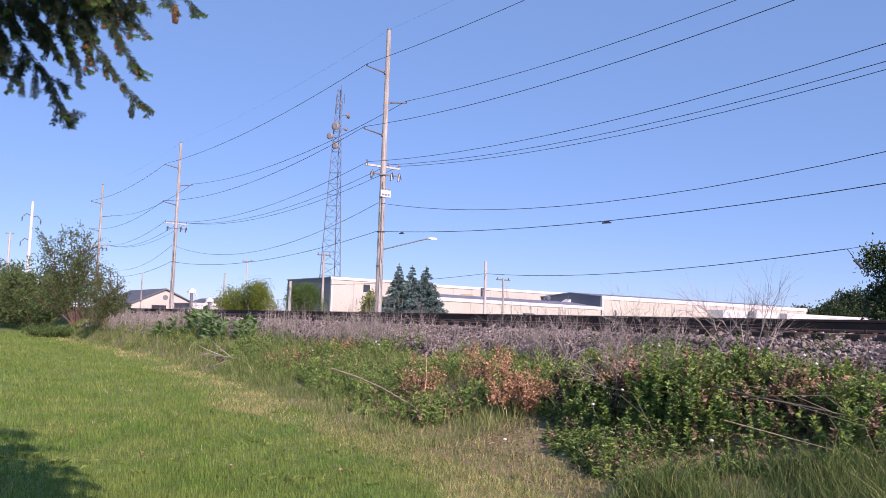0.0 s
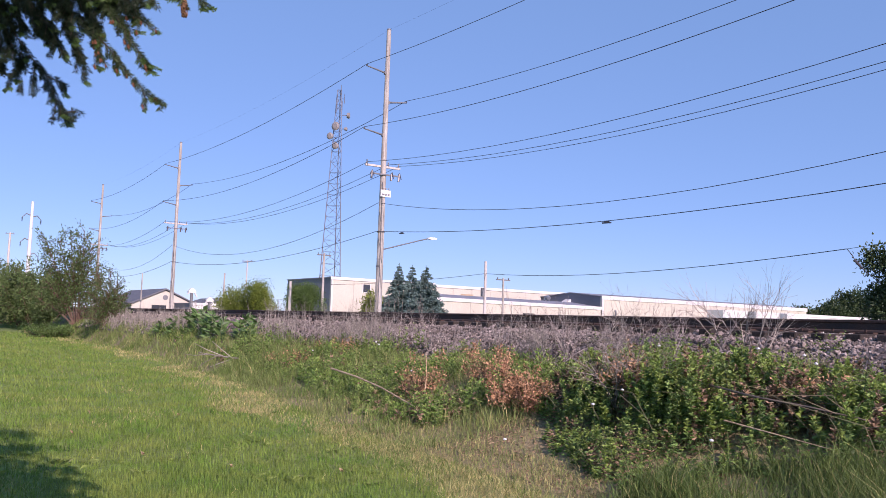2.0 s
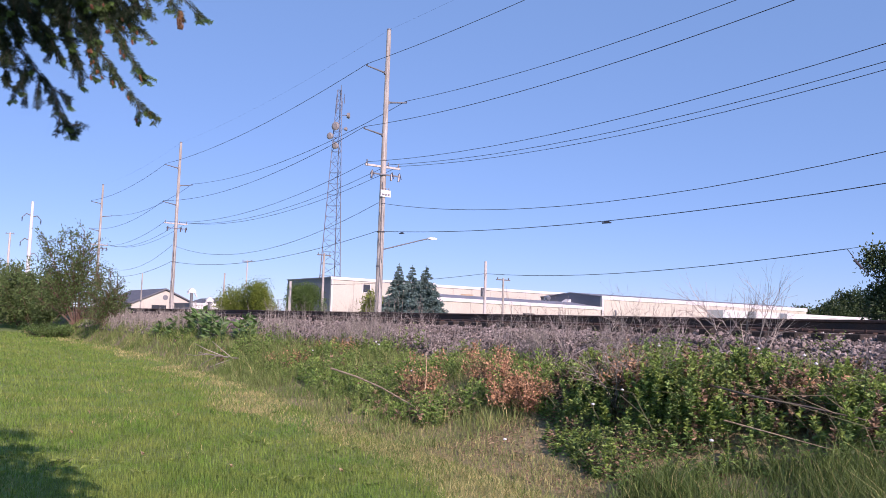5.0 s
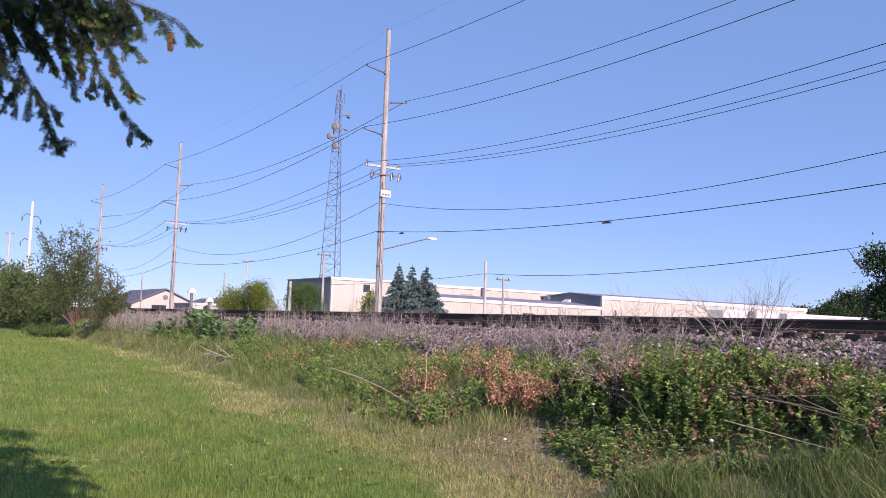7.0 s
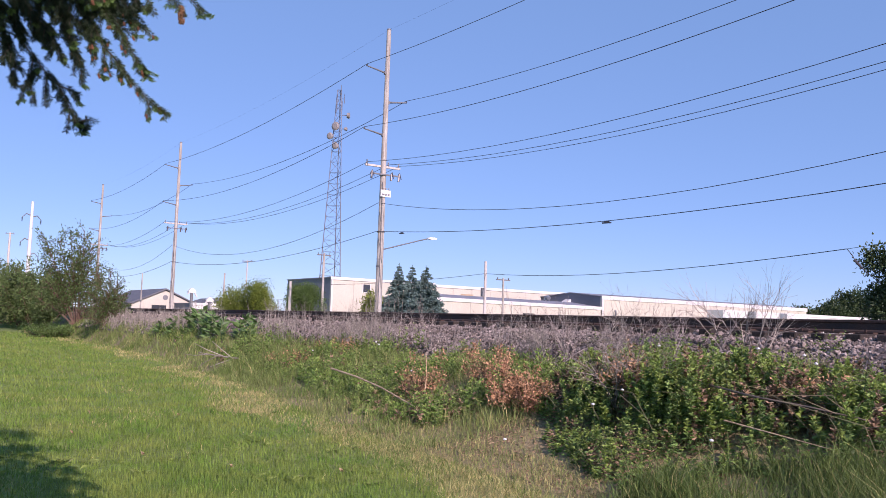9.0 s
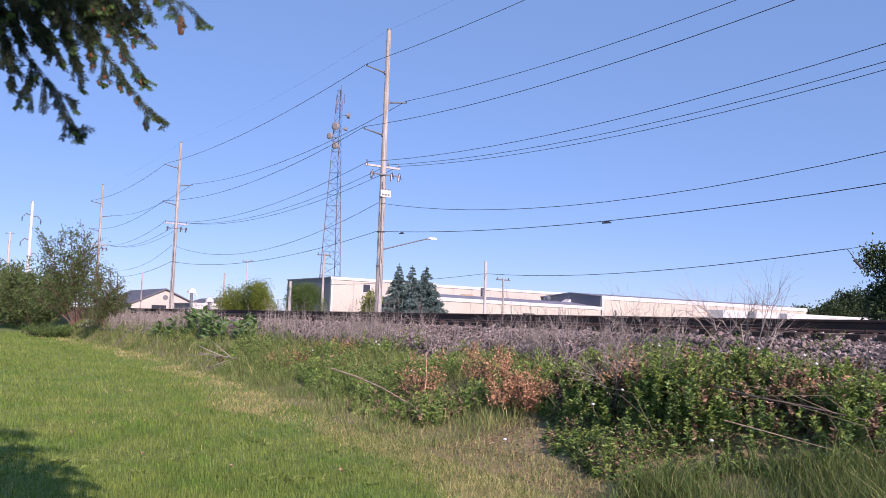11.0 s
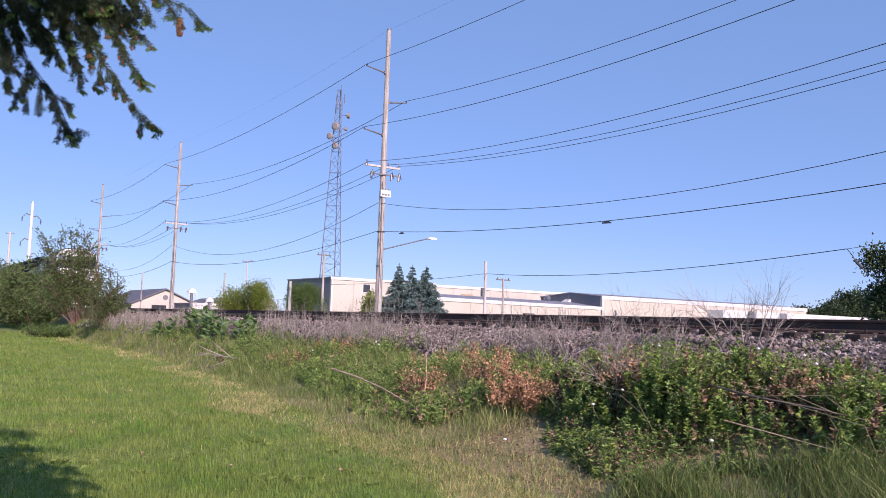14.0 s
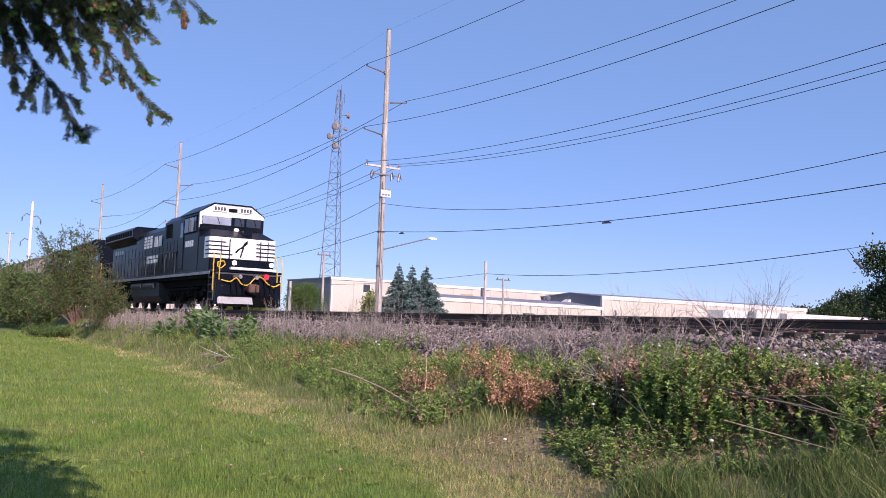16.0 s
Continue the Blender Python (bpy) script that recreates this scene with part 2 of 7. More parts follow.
STEM_GREEN = mat("green_stems", (0.14, 0.19, 0.06), 0.7, second=(0.2, 0.2, 0.09), scale=3, fine=20, island=0.3)
TWIG_GREY = mat("grey_twigs", (0.32, 0.27, 0.23), 0.85, second=(0.3, 0.25, 0.22), scale=3, fine=20, island=0.4)
TWIG_PALE = mat("pale_stalks", (0.39, 0.34, 0.275), 0.85, second=(0.24, 0.205, 0.165), scale=3, fine=20, island=0.45)
TWIG_STICK = mat("tan_stick", (0.6, 0.43, 0.26), 0.85, second=(0.42, 0.28, 0.16), scale=4, fine=30)
PETAL = mat("white_petals", (0.8, 0.8, 0.78), 0.6)
BANK_SOIL = mat("bank_litter", (0.17, 0.15, 0.06), 0.95, second=(0.3, 0.225, 0.115), scale=1.2, fine=18, amount=0.45, bump=0.03)
TWIG_SPRUCE = mat("spruce_twig", (0.07, 0.05, 0.035), 0.85, second=(0.1, 0.07, 0.05), scale=8, fine=60)
# spruce needles darkened: the crown's shade is put into this colour
NEEDLE_SHADE = mat("dark_needles", (0.022, 0.04, 0.022), 0.6, spec=0.25, second=(0.035, 0.055, 0.028), scale=4, fine=20, amount=0.2, island=0.4, translucent=0.1)
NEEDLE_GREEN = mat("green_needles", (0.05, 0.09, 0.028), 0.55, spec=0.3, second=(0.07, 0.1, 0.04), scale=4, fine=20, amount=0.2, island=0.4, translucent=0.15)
NEEDLE_FRESH = mat("fresh_needles", (0.15, 0.25, 0.06), 0.5, second=(0.12, 0.22, 0.06), scale=4, fine=20, amount=0.15, island=0.3, translucent=0.3)
CONE_RED = mat("reddish_buds", (0.24, 0.1, 0.045), 0.7, second=(0.17, 0.07, 0.035), scale=20, fine=80, island=0.3)
CONE_BROWN = mat("brown_cone", (0.17, 0.085, 0.035), 0.7, second=(0.12, 0.055, 0.025), scale=20, fine=80, island=0.35)

# ------------------------------------------------------------------ ground
D = 12.5            # track centre line
RAIL = 1.75         # top of rail
EDGE_X = (-400, -57, -48, -38, -27, -17, -11.6, -9, -7, -5.9, -3, 5, 60)
EDGE_Y = (9.0, 8.2, 8.4, 8.3, 7.7, 6.5, 5.55, 5.3, 5.2, 4.95, 4.5, 4.2, 4.0)


def lawn_edge(x):
    return float(np.interp(x, EDGE_X, EDGE_Y))


def ground_z(x, y):
    e = lawn_edge(x)
    if y <= e:
        z = 0.0
    elif y < 9.4:
        s = (y - e) / (9.4 - e)
        z = 0.8 * s * s * (3 - 2 * s)
    elif y < 15.6:
        z = 0.8
    else:
        z = 0.8 - 0.4 * min(1.0, (y - 15.6) / 3)
    k = max(0.0, 1 - abs(y - 4) / 60) * max(0.0, 1 - abs(x) / 150)
    z += k * 0.05 * noise.noise((x * 0.25, y * 0.25, 0.3)) + k * 0.02 * noise.noise((x * 1.1, y * 1.1, 2.1))
    return z


def ladder(*runs):
    out = []
    for a, b, n in runs:
        out += [a + (b - a) * i / n for i in range(n)]
    return out + [runs[-1][1]]


def ground():
    xs = ladder((-3000, -400, 10), (-400, -120, 28), (-120, -40, 60), (-40, 2, 160), (2, 60, 30), (60, 3000, 12))
    ys = ladder((-3000, -60, 8), (-60, -6, 18), (-6, 3, 30), (3, 10, 50), (10, 20, 20), (20, 130, 30), (130, 3000, 12))
    verts = [(x, y, ground_z(x, y)) for x in xs for y in ys]
    m = len(ys)
    faces = [(i * m + j, (i + 1) * m + j, (i + 1) * m + j + 1, i * m + j + 1) for i in range(len(xs) - 1) for j in range(m - 1)]
    mids = [((xs[i] + xs[i + 1]) / 2, (ys[j] + ys[j + 1]) / 2) for i in range(len(xs) - 1) for j in range(m - 1)]
    slots = [1 if lawn_edge(x) + 0.1 < y < 20 else 0 for x, y in mids]
    ob = new("ground", soup("ground", verts, faces, [GROUND, BANK_SOIL], smooth=True, slots=slots))
    return tagged(ob, "mown lawn with dry yellow patches beside a weedy bank", "ground", kind="structure")


def ballast():
    """The raised bed of crushed stone under the rails."""
    prof = [(D - 3.5, 0.62), (D - 3.0, 0.98), (D - 1.8, RAIL - 0.4), (D - 1.34, RAIL - 0.34), (D - 1.1, RAIL - 0.27), (D + 1.2, RAIL - 0.25), (D + 1.75, RAIL - 0.24), (D + 3.2, 0.7)]
    fine = []
    for (a, b), (c, d) in zip(prof, prof[1:]):
        n = max(2, int((c - a) / 0.14)) if c < D + 1 else 3
        fine += [(a + (c - a) * i / n, b + (d - b) * i / n) for i in range(n)]
    fine.append(prof[-1])
    xs = ladder((-420, -80, 60), (-80, -40, 80), (-40, 2, 260), (2, 60, 40))
    verts = []
    for x in xs:
        for y, z in fine:
            w = 0.035 if -40 < x < 2 else 0.02
            verts.append((x, y, z + w * noise.noise((x * 3, y * 3, 7)) + (0.06 * noise.noise((x * 0.4, y * 0.8, 1)) if y < D - 1.5 else 0)))
    m = len(fine)
    faces = [(i * m + j, (i + 1) * m + j, (i + 1) * m + j + 1, i * m + j + 1) for i in range(len(xs) - 1) for j in range(m - 1)]
    ob = new("track_bed", soup("track_bed", verts, faces, BALLAST, smooth=False))
    return tagged(ob, "grey crushed stone ballast bank under a railway track", "ballast", kind="structure")


RAIL_OUTLINE = [(-0.075, 0.0), (0.075, 0.0), (0.07, 0.02), (0.012, 0.04), (0.012, 0.13), (0.037, 0.145), (0.037, 0.175), (0.028, 0.18), (-0.028, 0.18), (-0.037, 0.175), (-0.037, 0.145), (-0.012, 0.13), (-0.012, 0.04), (-0.07, 0.02)]



# ------------------------------------------------------------------ railway track
def railway_track():
    track = thing("railway_track", pose(0, 0, 0), "single railway track on creosoted wooden sleepers in stone ballast", "railway track")
    for side in (-1, 1):
        bm = bmesh.new()
        prism_x(bm, [(D + side * 0.755 + y, RAIL - 0.18 + z) for y, z in RAIL_OUTLINE], -420, 60)
        part("rail", bm, STEEL_RAIL, track, "dark rusty rail with a worn top")
    shapes = []
    for k in range(4):
        bm = bmesh.new()
        box(bm, -0.115, 0.115, -1.3, 1.3, -0.17, 0.0, 0.015)
        for v in bm.verts:
            v.co.x += 0.018 * noise.noise((v.co.x * 9, v.co.y * 4, k))
            v.co.z += 0.012 * noise.noise((v.co.x * 9, v.co.y * 4, k + 5))
        shapes.append(mesh_of("sleeper", bm, SLEEPER))
    bm = bmesh.new()
    box(bm, -0.1, 0.1, -0.19, 0.19, 0.0, 0.022)
    for a, b in ((-0.06, -0.11), (0.06, 0.11)):
        box(bm, a - 0.012, a + 0.012, b - 0.012, b + 0.012, 0.02, 0.06)
    plates = mesh_of("tie_plate", bm, STEEL_RAIL)
    rnd = random.Random(4)
    n = 200
    for i in range(n):
        ob = new("sleeper", shapes[i % 4])
        ob.parent = track
        x = 0.8 - 0.5 * i
        ob.matrix_basis = pose(x + rnd.uniform(-0.03, 0.03), D + rnd.uniform(-0.05, 0.05), RAIL - 0.2 + rnd.uniform(-0.01, 0.008), 0, 0, rnd.uniform(-1.5, 1.5))
        if i < 60:
            for s in (-1, 1):
                pl = new("tie_plate", plates)
                pl.parent = track
                pl.matrix_basis = pose(x, D + s * 0.755, RAIL - 0.198)
    return track


def stone_mesh(seed):
    """Twelve corners pulled about: one crushed stone of unit size."""
    rnd = np.random.RandomState(seed)
    t = (1 + 5 ** 0.5) / 2
    v = np.array([(-1, t, 0), (1, t, 0), (-1, -t, 0), (1, -t, 0), (0, -1, t), (0, 1, t), (0, -1, -t), (0, 1, -t), (t, 0, -1), (t, 0, 1), (-t, 0, -1), (-t, 0, 1)], float) / 1.9
    f = np.array([(0, 11, 5), (0, 5, 1), (0, 1, 7), (0, 7, 10), (0, 10, 11), (1, 5, 9), (5, 11, 4), (11, 10, 2), (10, 7, 6), (7, 1, 8), (3, 9, 4), (3, 4, 2), (3, 2, 6), (3, 6, 8), (3, 8, 9), (4, 9, 5), (2, 4, 11), (6, 2, 10), (8, 6, 7), (9, 8, 1)])
    return v * rnd.uniform(0.65, 1.15, (12, 1)) * rnd.uniform(0.6, 1.1, (1, 3)), f


def chip_mesh(seed):
    """Six corners pulled about: a smaller, sharper chip of unit size."""
    rnd = np.random.RandomState(seed)
    v = np.array([(1, 0, 0), (0, 1, 0), (-1, 0, 0), (0, -1, 0), (0, 0, 1), (0, 0, -1)], float) * 1.1
    f = np.array([(0, 1, 4), (1, 2, 4), (2, 3, 4), (3, 0, 4), (1, 0, 5), (2, 1, 5), (3, 2, 5), (0, 3, 5)])
    return v * rnd.uniform(0.7, 1.15, (6, 1)) * rnd.uniform(0.6, 1.1, (1, 3)) + rnd.normal(size=(6, 3)) * 0.18, f


def scatter_solids(name, base, centres, sizes, material, seed=0):
    """Many turned copies of a few small solids in one mesh."""
    rnd = np.random.RandomState(seed)
    vs, fs, off = [], [], 0
    for c, s, k in zip(centres, sizes, rnd.randint(0, len(base), len(centres))):
        v, f = base[k]
        q = rnd.normal(size=4)
        q /= np.linalg.norm(q)
        w, x, y, z = q
        R = np.array([[1 - 2 * (y * y + z * z), 2 * (x * y - z * w), 2 * (x * z + y * w)], [2 * (x * y + z * w), 1 - 2 * (x * x + z * z), 2 * (y * z - x * w)], [2 * (x * z - y * w), 2 * (y * z + x * w), 1 - 2 * (x * x + y * y)]])
        vs.append(v @ R.T * s + c)
        fs.append(f + off)
        off += len(v)
    return soup(name, np.concatenate(vs).tolist(), np.concatenate(fs).tolist(), material)


def ballast_z(y):
    return float(np.interp(y, [D - 3.5, D - 3.0, D - 1.8, D - 1.34, D - 1.1, D + 1.2], [0.62, 0.98, RAIL - 0.4, RAIL - 0.34, RAIL - 0.27, RAIL - 0.25]))


def ballast_stones():
    rnd = np.random.RandomState(11)
    base = [stone_mesh(k) for k in range(4)] + [chip_mesh(k) for k in range(6)]
    for name, n, x0, x1, lo, hi in (("ballast_stones", 30000, -22, -2, 0.02, 0.046), ("ballast_stones", 8000, -60, -22, 0.04, 0.075)):
        xs = rnd.uniform(x0, x1, n)
        ys = D - 3.45 + 2.6 * rnd.uniform(0, 1, n) ** 0.9
        c = np.stack([xs, ys, [ballast_z(y) + 0.005 for y in ys]], 1)
        c[:, 2] += rnd.uniform(-0.015, 0.03, n)
        ob = new(name, scatter_solids(name, base, c, rnd.uniform(lo, hi, n), STONE, 3))
        tagged(ob, "loose grey and brown crushed stones of the ballast bank", "stones", kind="stuff")


ground()
ballast()
railway_track()
ballast_stones()

# ------------------------------------------------------------------ poles, wires, tower
POLE_X = (-0.9, -42.7, -84.5, -120.4)
POLE_Y = 23.7


def insulator(bm, p, r=0.07, n=3, h=0.09, d=1):
    for k in range(n):
        a = Vector(p) + Vector((0, 0, d * k * h))
        rod(bm, a, a + Vector((0, 0, d * h * 0.7)), r, r * 0.55, seg=10)


def utility_pole(x, y, top, sign=False, base=0.4, scale=1.0):
    """A wooden transmission pole: three line arms, a cross-arm, cut-outs."""
    p = thing("utility_pole", pose(x, y, base), "tall weathered wooden utility pole with arms and insulators", "utility pole", "poles along the railway")
    h = top - base
    bm = bmesh.new()
    pts = [(0.03 * math.sin(k * 0.9) * (1 - k / 8), 0, h * k / 8) for k in range(9)]
    tube(bm, pts, 0.215 * scale, 12, 0.125 * scale)
    part("pole_shaft", bm, POLE_WOOD, p)
    bm = bmesh.new()
    rod(bm, (0, 0, h - 0.02), (0, 0, h + 0.07), 0.14 * scale, 0.12 * scale, seg=12)
    part("pole_cap", bm, GREY_METAL, p)
    for z, s in ((15.6, -1), (13.87, 1), (11.9, -1)):
        zz = z + (h - 18.2)
        bm = bmesh.new()
        tube(bm, [(0, s * 0.12, zz), (0, s * 0.75, zz + 0.1), (0, s * 1.4, zz + 0.2)], 0.06, 8, 0.035)
        box(bm, -0.07, 0.07, *sorted((s * 0.1, s * 0.2)), zz - 0.1, zz + 0.1)
        arm = part("line_arm", bm, GREY_METAL, p)
        bm = bmesh.new()
        insulator(bm, (0, s * 1.36, zz + 0.2), 0.05, 2, 0.06)
        part("insulator", bm, INSUL, arm)
    zc = 10.05 + (h - 18.2)
    bm = bmesh.new()
    box(bm, -0.14, -0.03, -1.15, 1.15, zc - 0.06, zc + 0.06, 0.01)
    arm = part("cross_arm", bm, POLE_PALE, p)
    for yy in (-1.05, 0.35, 1.05):
        bm = bmesh.new()
        insulator(bm, (-0.08, yy, zc + 0.06), 0.055, 3)
        part("insulator", bm, DISH, arm)
    zb = zc - 0.5
    bm = bmesh.new()
    box(bm, 0.14, 0.22, -0.95, 1.05, zb - 0.04, zb + 0.04)
    arm = part("equipment_arm", bm, GREY_METAL, p)
    for yy in (-0.85, 0.45, 0.95):
        bm = bmesh.new()
        rod(bm, (0.2, yy, zb + 0.12), (0.26, yy - 0.06, zb - 0.32), 0.065, seg=8)
        rod(bm, (0.24, yy, zb + 0.2), (0.3, yy + 0.1, zb - 0.2), 0.025, seg=6)
        part("fuse_cutout", bm, INSUL, arm)
    for k in range(3):
        bm = bmesh.new()
        rod(bm, (0, 0, h * 0.12 + k * 2.0), (0, 0, h * 0.12 + k * 2.0 + 0.09), 0.215, seg=12)
        part("steel_band", bm, GREY_METAL, p)
    bm = bmesh.new()
    tube(bm, [(0.2, -0.1, 0.0), (0.17, -0.1, h * 0.5)], 0.025, 6)
    part("ground_wire", bm, GREY_METAL, p)
    if sign:
        bm = bmesh.new()
        box(bm, 0.2, 0.25, -0.25, 0.42, 8.25, 8.65, 0.01)
        board = part("sign_panel", bm, SIGN, p, "small white equipment panel")
        bm = bmesh.new()
        for a, b in ((-0.15, 0.0), (0.04, 0.16), (0.2, 0.34)):
            box(bm, 0.25, 0.256, a, b, 8.33, 8.43)
        part("letter_bar", bm, GREY_METAL, board)
        for yy in (-0.1, 0.1, 0.3):
            bm = bmesh.new()
            insulator(bm, (0.2, yy, 8.66), 0.05, 2, 0.07)
            part("insulator", bm, DISH, p)
        bm = bmesh.new()
        tube(bm, [(0, 0.1, 5.2), (0, 1.4, 5.58), (0, 2.6, 5.93), (0, 3.3, 6.12)], 0.035, 8)
        arm = part("lamp_arm", bm, GREY_METAL, p)
        bm = bmesh.new()
        prism_x(bm, [(3.2, 6.09), (3.3, 6.18), (3.65, 6.2), (3.82, 6.15), (3.78, 6.08), (3.4, 6.06)], -0.11, 0.11)
        part("lamp_head", bm, SIGN, arm, "pale street lamp head")
    return p


def wire(name, a, b, sag, r, label="thin dark overhead wire between the utility poles", n=18):
    a, b = Vector(a), Vector(b)
    bm = bmesh.new()
    tube(bm, [a.lerp(b, i / n) - Vector((0, 0, 4 * sag * (i / n) * (1 - i / n))) for i in range(n + 1)], r, 5)
    return whole(name, bm, WIRE, label, "wire", "wires along the railway")


def pole_line():
    for x in POLE_X:
        utility_pole(x, POLE_Y, 18.6, sign=(x == -42.7))
    for a, b in zip(POLE_X, POLE_X[1:]):
        k = 0.85 if a > -60 else 0.8
        r = 0.0125 if a > -10 else 0.014 if a > -60 else 0.015
        for y, z, sag in ((-1.36, 16.3, 0.85), (1.36, 14.57, 1.2), (-1.36, 12.6, 1.3)):
            wire("power_line", (a, POLE_Y + y, z), (b, POLE_Y + y, z), sag * k, r * 1.15)
        for y in (-1.05, 0.35, 1.05):
            wire("power_line", (a, POLE_Y + y, 10.6), (b, POLE_Y + y, 10.6), 1.2, r)
        wire("telephone_cable", (a, POLE_Y - 0.25, 8.3), (b, POLE_Y - 0.25, 8.3), 1.85, r)
        wire("telephone_cable", (a, POLE_Y - 0.25, 6.65), (b, POLE_Y - 0.25, 6.65), 0.95, r * 1.15)
        wire("shield_wire", (a, POLE_Y, 18.62), (b, POLE_Y, 18.62), 0.5, 0.003)
    for x, z in ((-24.1, 5.68), (-39.9, 6.36)):
        bm = bmesh.new()
        rod(bm, (x - 0.24, POLE_Y - 0.25, z - 0.03), (x + 0.24, POLE_Y - 0.25, z - 0.05), 0.03, seg=10)
        box(bm, x - 0.15, x + 0.15, POLE_Y - 0.265, POLE_Y - 0.235, z - 0.04, z + 0.03)
        whole("splice_case", bm, INSUL, "black splice case hanging on a telephone cable", "splice case", "splice cases on the cable")


def small_pole(x, y, top, r, m, label, kind="plain", base=0.4):
    p = thing("street_pole", pose(x, y, base), label, "pole")
    h = top - base
    bm = bmesh.new()
    tube(bm, [(0, 0, 0), (0.02, 0, h * 0.5), (0, 0, h)], r, 8, r * 0.75)
    part("pole_shaft", bm, m, p)
    if kind == "cross":
        bm = bmesh.new()
        box(bm, -0.05, 0.05, -0.7, 0.7, h - 0.22, h - 0.12)
        arm = part("cross_arm", bm, GREY_METAL, p)
        for yy in (-0.6, 0.55):
            bm = bmesh.new()
            insulator(bm, (0, yy, h - 0.12), 0.06, 2)
            part("insulator", bm, INSUL, arm)
    if kind == "can":
        bm = bmesh.new()
        rod(bm, (0.1, -0.25, h - 2.3), (0.1, -0.25, h - 1.75), 0.13, seg=12)
        part("transformer", bm, GREY_METAL, p)
    return p


def steel_pole(x, y, top, r):
    """A pale steel transmission pole with short curved arms."""
    p = thing("steel_pole", pose(x, y, 0.4), "thick pale steel transmission pole with curved arms", "steel pole")
    h = top - 0.4
    bm = bmesh.new()
    tube(bm, [(0, 0, 0), (0, 0, h * 0.5), (0, 0, h)], r, 12, r * 0.6)
    part("pole_shaft", bm, STEEL_PALE, p)
    for z, s in ((h - 2.0, -1), (h - 2.2, 1), (h - 5.5, -1), (h - 7.5, 1)):
        bm = bmesh.new()
        tube(bm, [(0, 0, z), (0, s * 0.7, z + 0.25), (0, s * 1.2, z - 0.3)], 0.09, 8, 0.05)
        arm = part("line_arm", bm, GREY_METAL, p)
        bm = bmesh.new()
        insulator(bm, (0, s * 1.2, z - 0.35), 0.1, 5, 0.12, -1)
        part("insulator", bm, INSUL, arm)
    return p


def radio_tower():
    """A three-legged lattice tower with drum antennas."""
    cx, cy, top, base = -134.6, 65.2, 42.3, 0.4
    t = thing("radio_tower", pose(cx, cy, base), "tall grey steel lattice radio tower with drum antennas", "radio tower")
    h = top - base
    feet = [Vector((2.5 * math.cos(a), 2.5 * math.sin(a), 0)) for a in (radians(20), radians(140), radians(260))]
    tops = [v * 0.17 + Vector((0, 0, h)) for v in feet]
    for a, b in zip(feet, tops):
        bm = bmesh.new()
        rod(bm, a, b, 0.1, 0.06, seg=6)
        part("leg", bm, TOWER_STEEL, t)
    n = 22
    zs = [1 - (1 - k / n) ** 1.15 for k in range(n + 1)]
    for side in range(3):
        bm = bmesh.new()
        a0, a1 = feet[side], tops[side]
        b0, b1 = feet[(side + 1) % 3], tops[(side + 1) % 3]
        for k in range(n):
            p, q = a0.lerp(a1, zs[k]), b0.lerp(b1, zs[k + 1])
            if k % 2:
                p, q = b0.lerp(b1, zs[k]), a0.lerp(a1, zs[k + 1])
            rod(bm, p, q, 0.035, seg=4)
            rod(bm, a0.lerp(a1, zs[k + 1]), b0.lerp(b1, zs[k + 1]), 0.025, seg=4)
        part("lattice_bracing", bm, TOWER_STEEL, t)
    for y, z, r in ((1.5, 37.8, 0.7), (-0.7, 35.5, 0.95), (1.1, 35.3, 0.4), (-1.7, 33.6, 0.75), (-0.6, 32.0, 0.75)):
        bm = bmesh.new()
        c = Vector((0.6, y, z - base))
        way = Vector((0.45, 0.8 if y > 0 else -0.8, 0)).normalized()
        r *= 0.85
        rod(bm, c - way * 0.2, c + way * 0.25, r * 0.75, r, seg=16)
        rod(bm, c + way * 0.25, c + way * 0.4, r, r * 0.6, seg=16)
        d = part("drum_antenna", bm, DISH, t)
        bm = bmesh.new()
        rod(bm, c - way * 0.2, (0, y * 0.2, z - base), 0.06, seg=6)
        part("bracket", bm, TOWER_STEEL, d)
    for k, (y, z) in enumerate(((-0.5, 40.5), (0.5, 39.5), (0.9, 40.8), (0.2, 42.3), (-0.6, 38.9))):
        bm = bmesh.new()
        rod(bm, (0.2, y, z - base - 0.8), (0.2, y, z - base + 0.9), 0.06, seg=6)
        rod(bm, (0.2, y, z - base), (0, y * 0.3, z - base), 0.04, seg=4)
        part("whip_antenna", bm, TOWER_STEEL, t)
    return t


pole_line()
steel_pole(-131.0, 16.6, 16.6, 0.32)
small_pole(-158.5, 17.0, 14.2, 0.22, POLE_PALE, "distant pale utility pole beside the railway", "cross")
small_pole(-44.4, 32.5, 5.6, 0.11, POLE_PALE, "slim pale utility pole with a transformer can", "can")
small_pole(-55.8, 42.7, 5.4, 0.1, POLE_WOOD, "short wooden pole with a small cross-arm", "cross")
small_pole(-56.1, 24.0, 4.1, 0.12, POLE_PALE, "short pale post beside the street", "plain")
small_pole(-73.0, 34.5, 7.7, 0.14, POLE_WOOD, "brown wooden service pole with cross-arm", "cross")
small_pole(-107.5, 36.8, 7.0, 0.14, POLE_WOOD, "distant brown wooden street pole", "plain")
small_pole(-105.7, 39.1, 8.8, 0.1, POLE_PALE, "slim pale utility pole with a short arm", "cross")
small_pole(-99.2, 24.4, 6.0, 0.09, POLE_WOOD, "thin distant wooden post", "plain")
radio_tower()
service = "dark service cable strung from a pole to the trees"
wire("service_cable", (-44.4, 32.5, 4.8), (-15.7, 26.0, 4.35), 0.42, 0.014, service)
wire("service_cable", (-15.7, 26.0, 4.35), (-10.5, 25.0, 4.7), 0.02, 0.008, service)
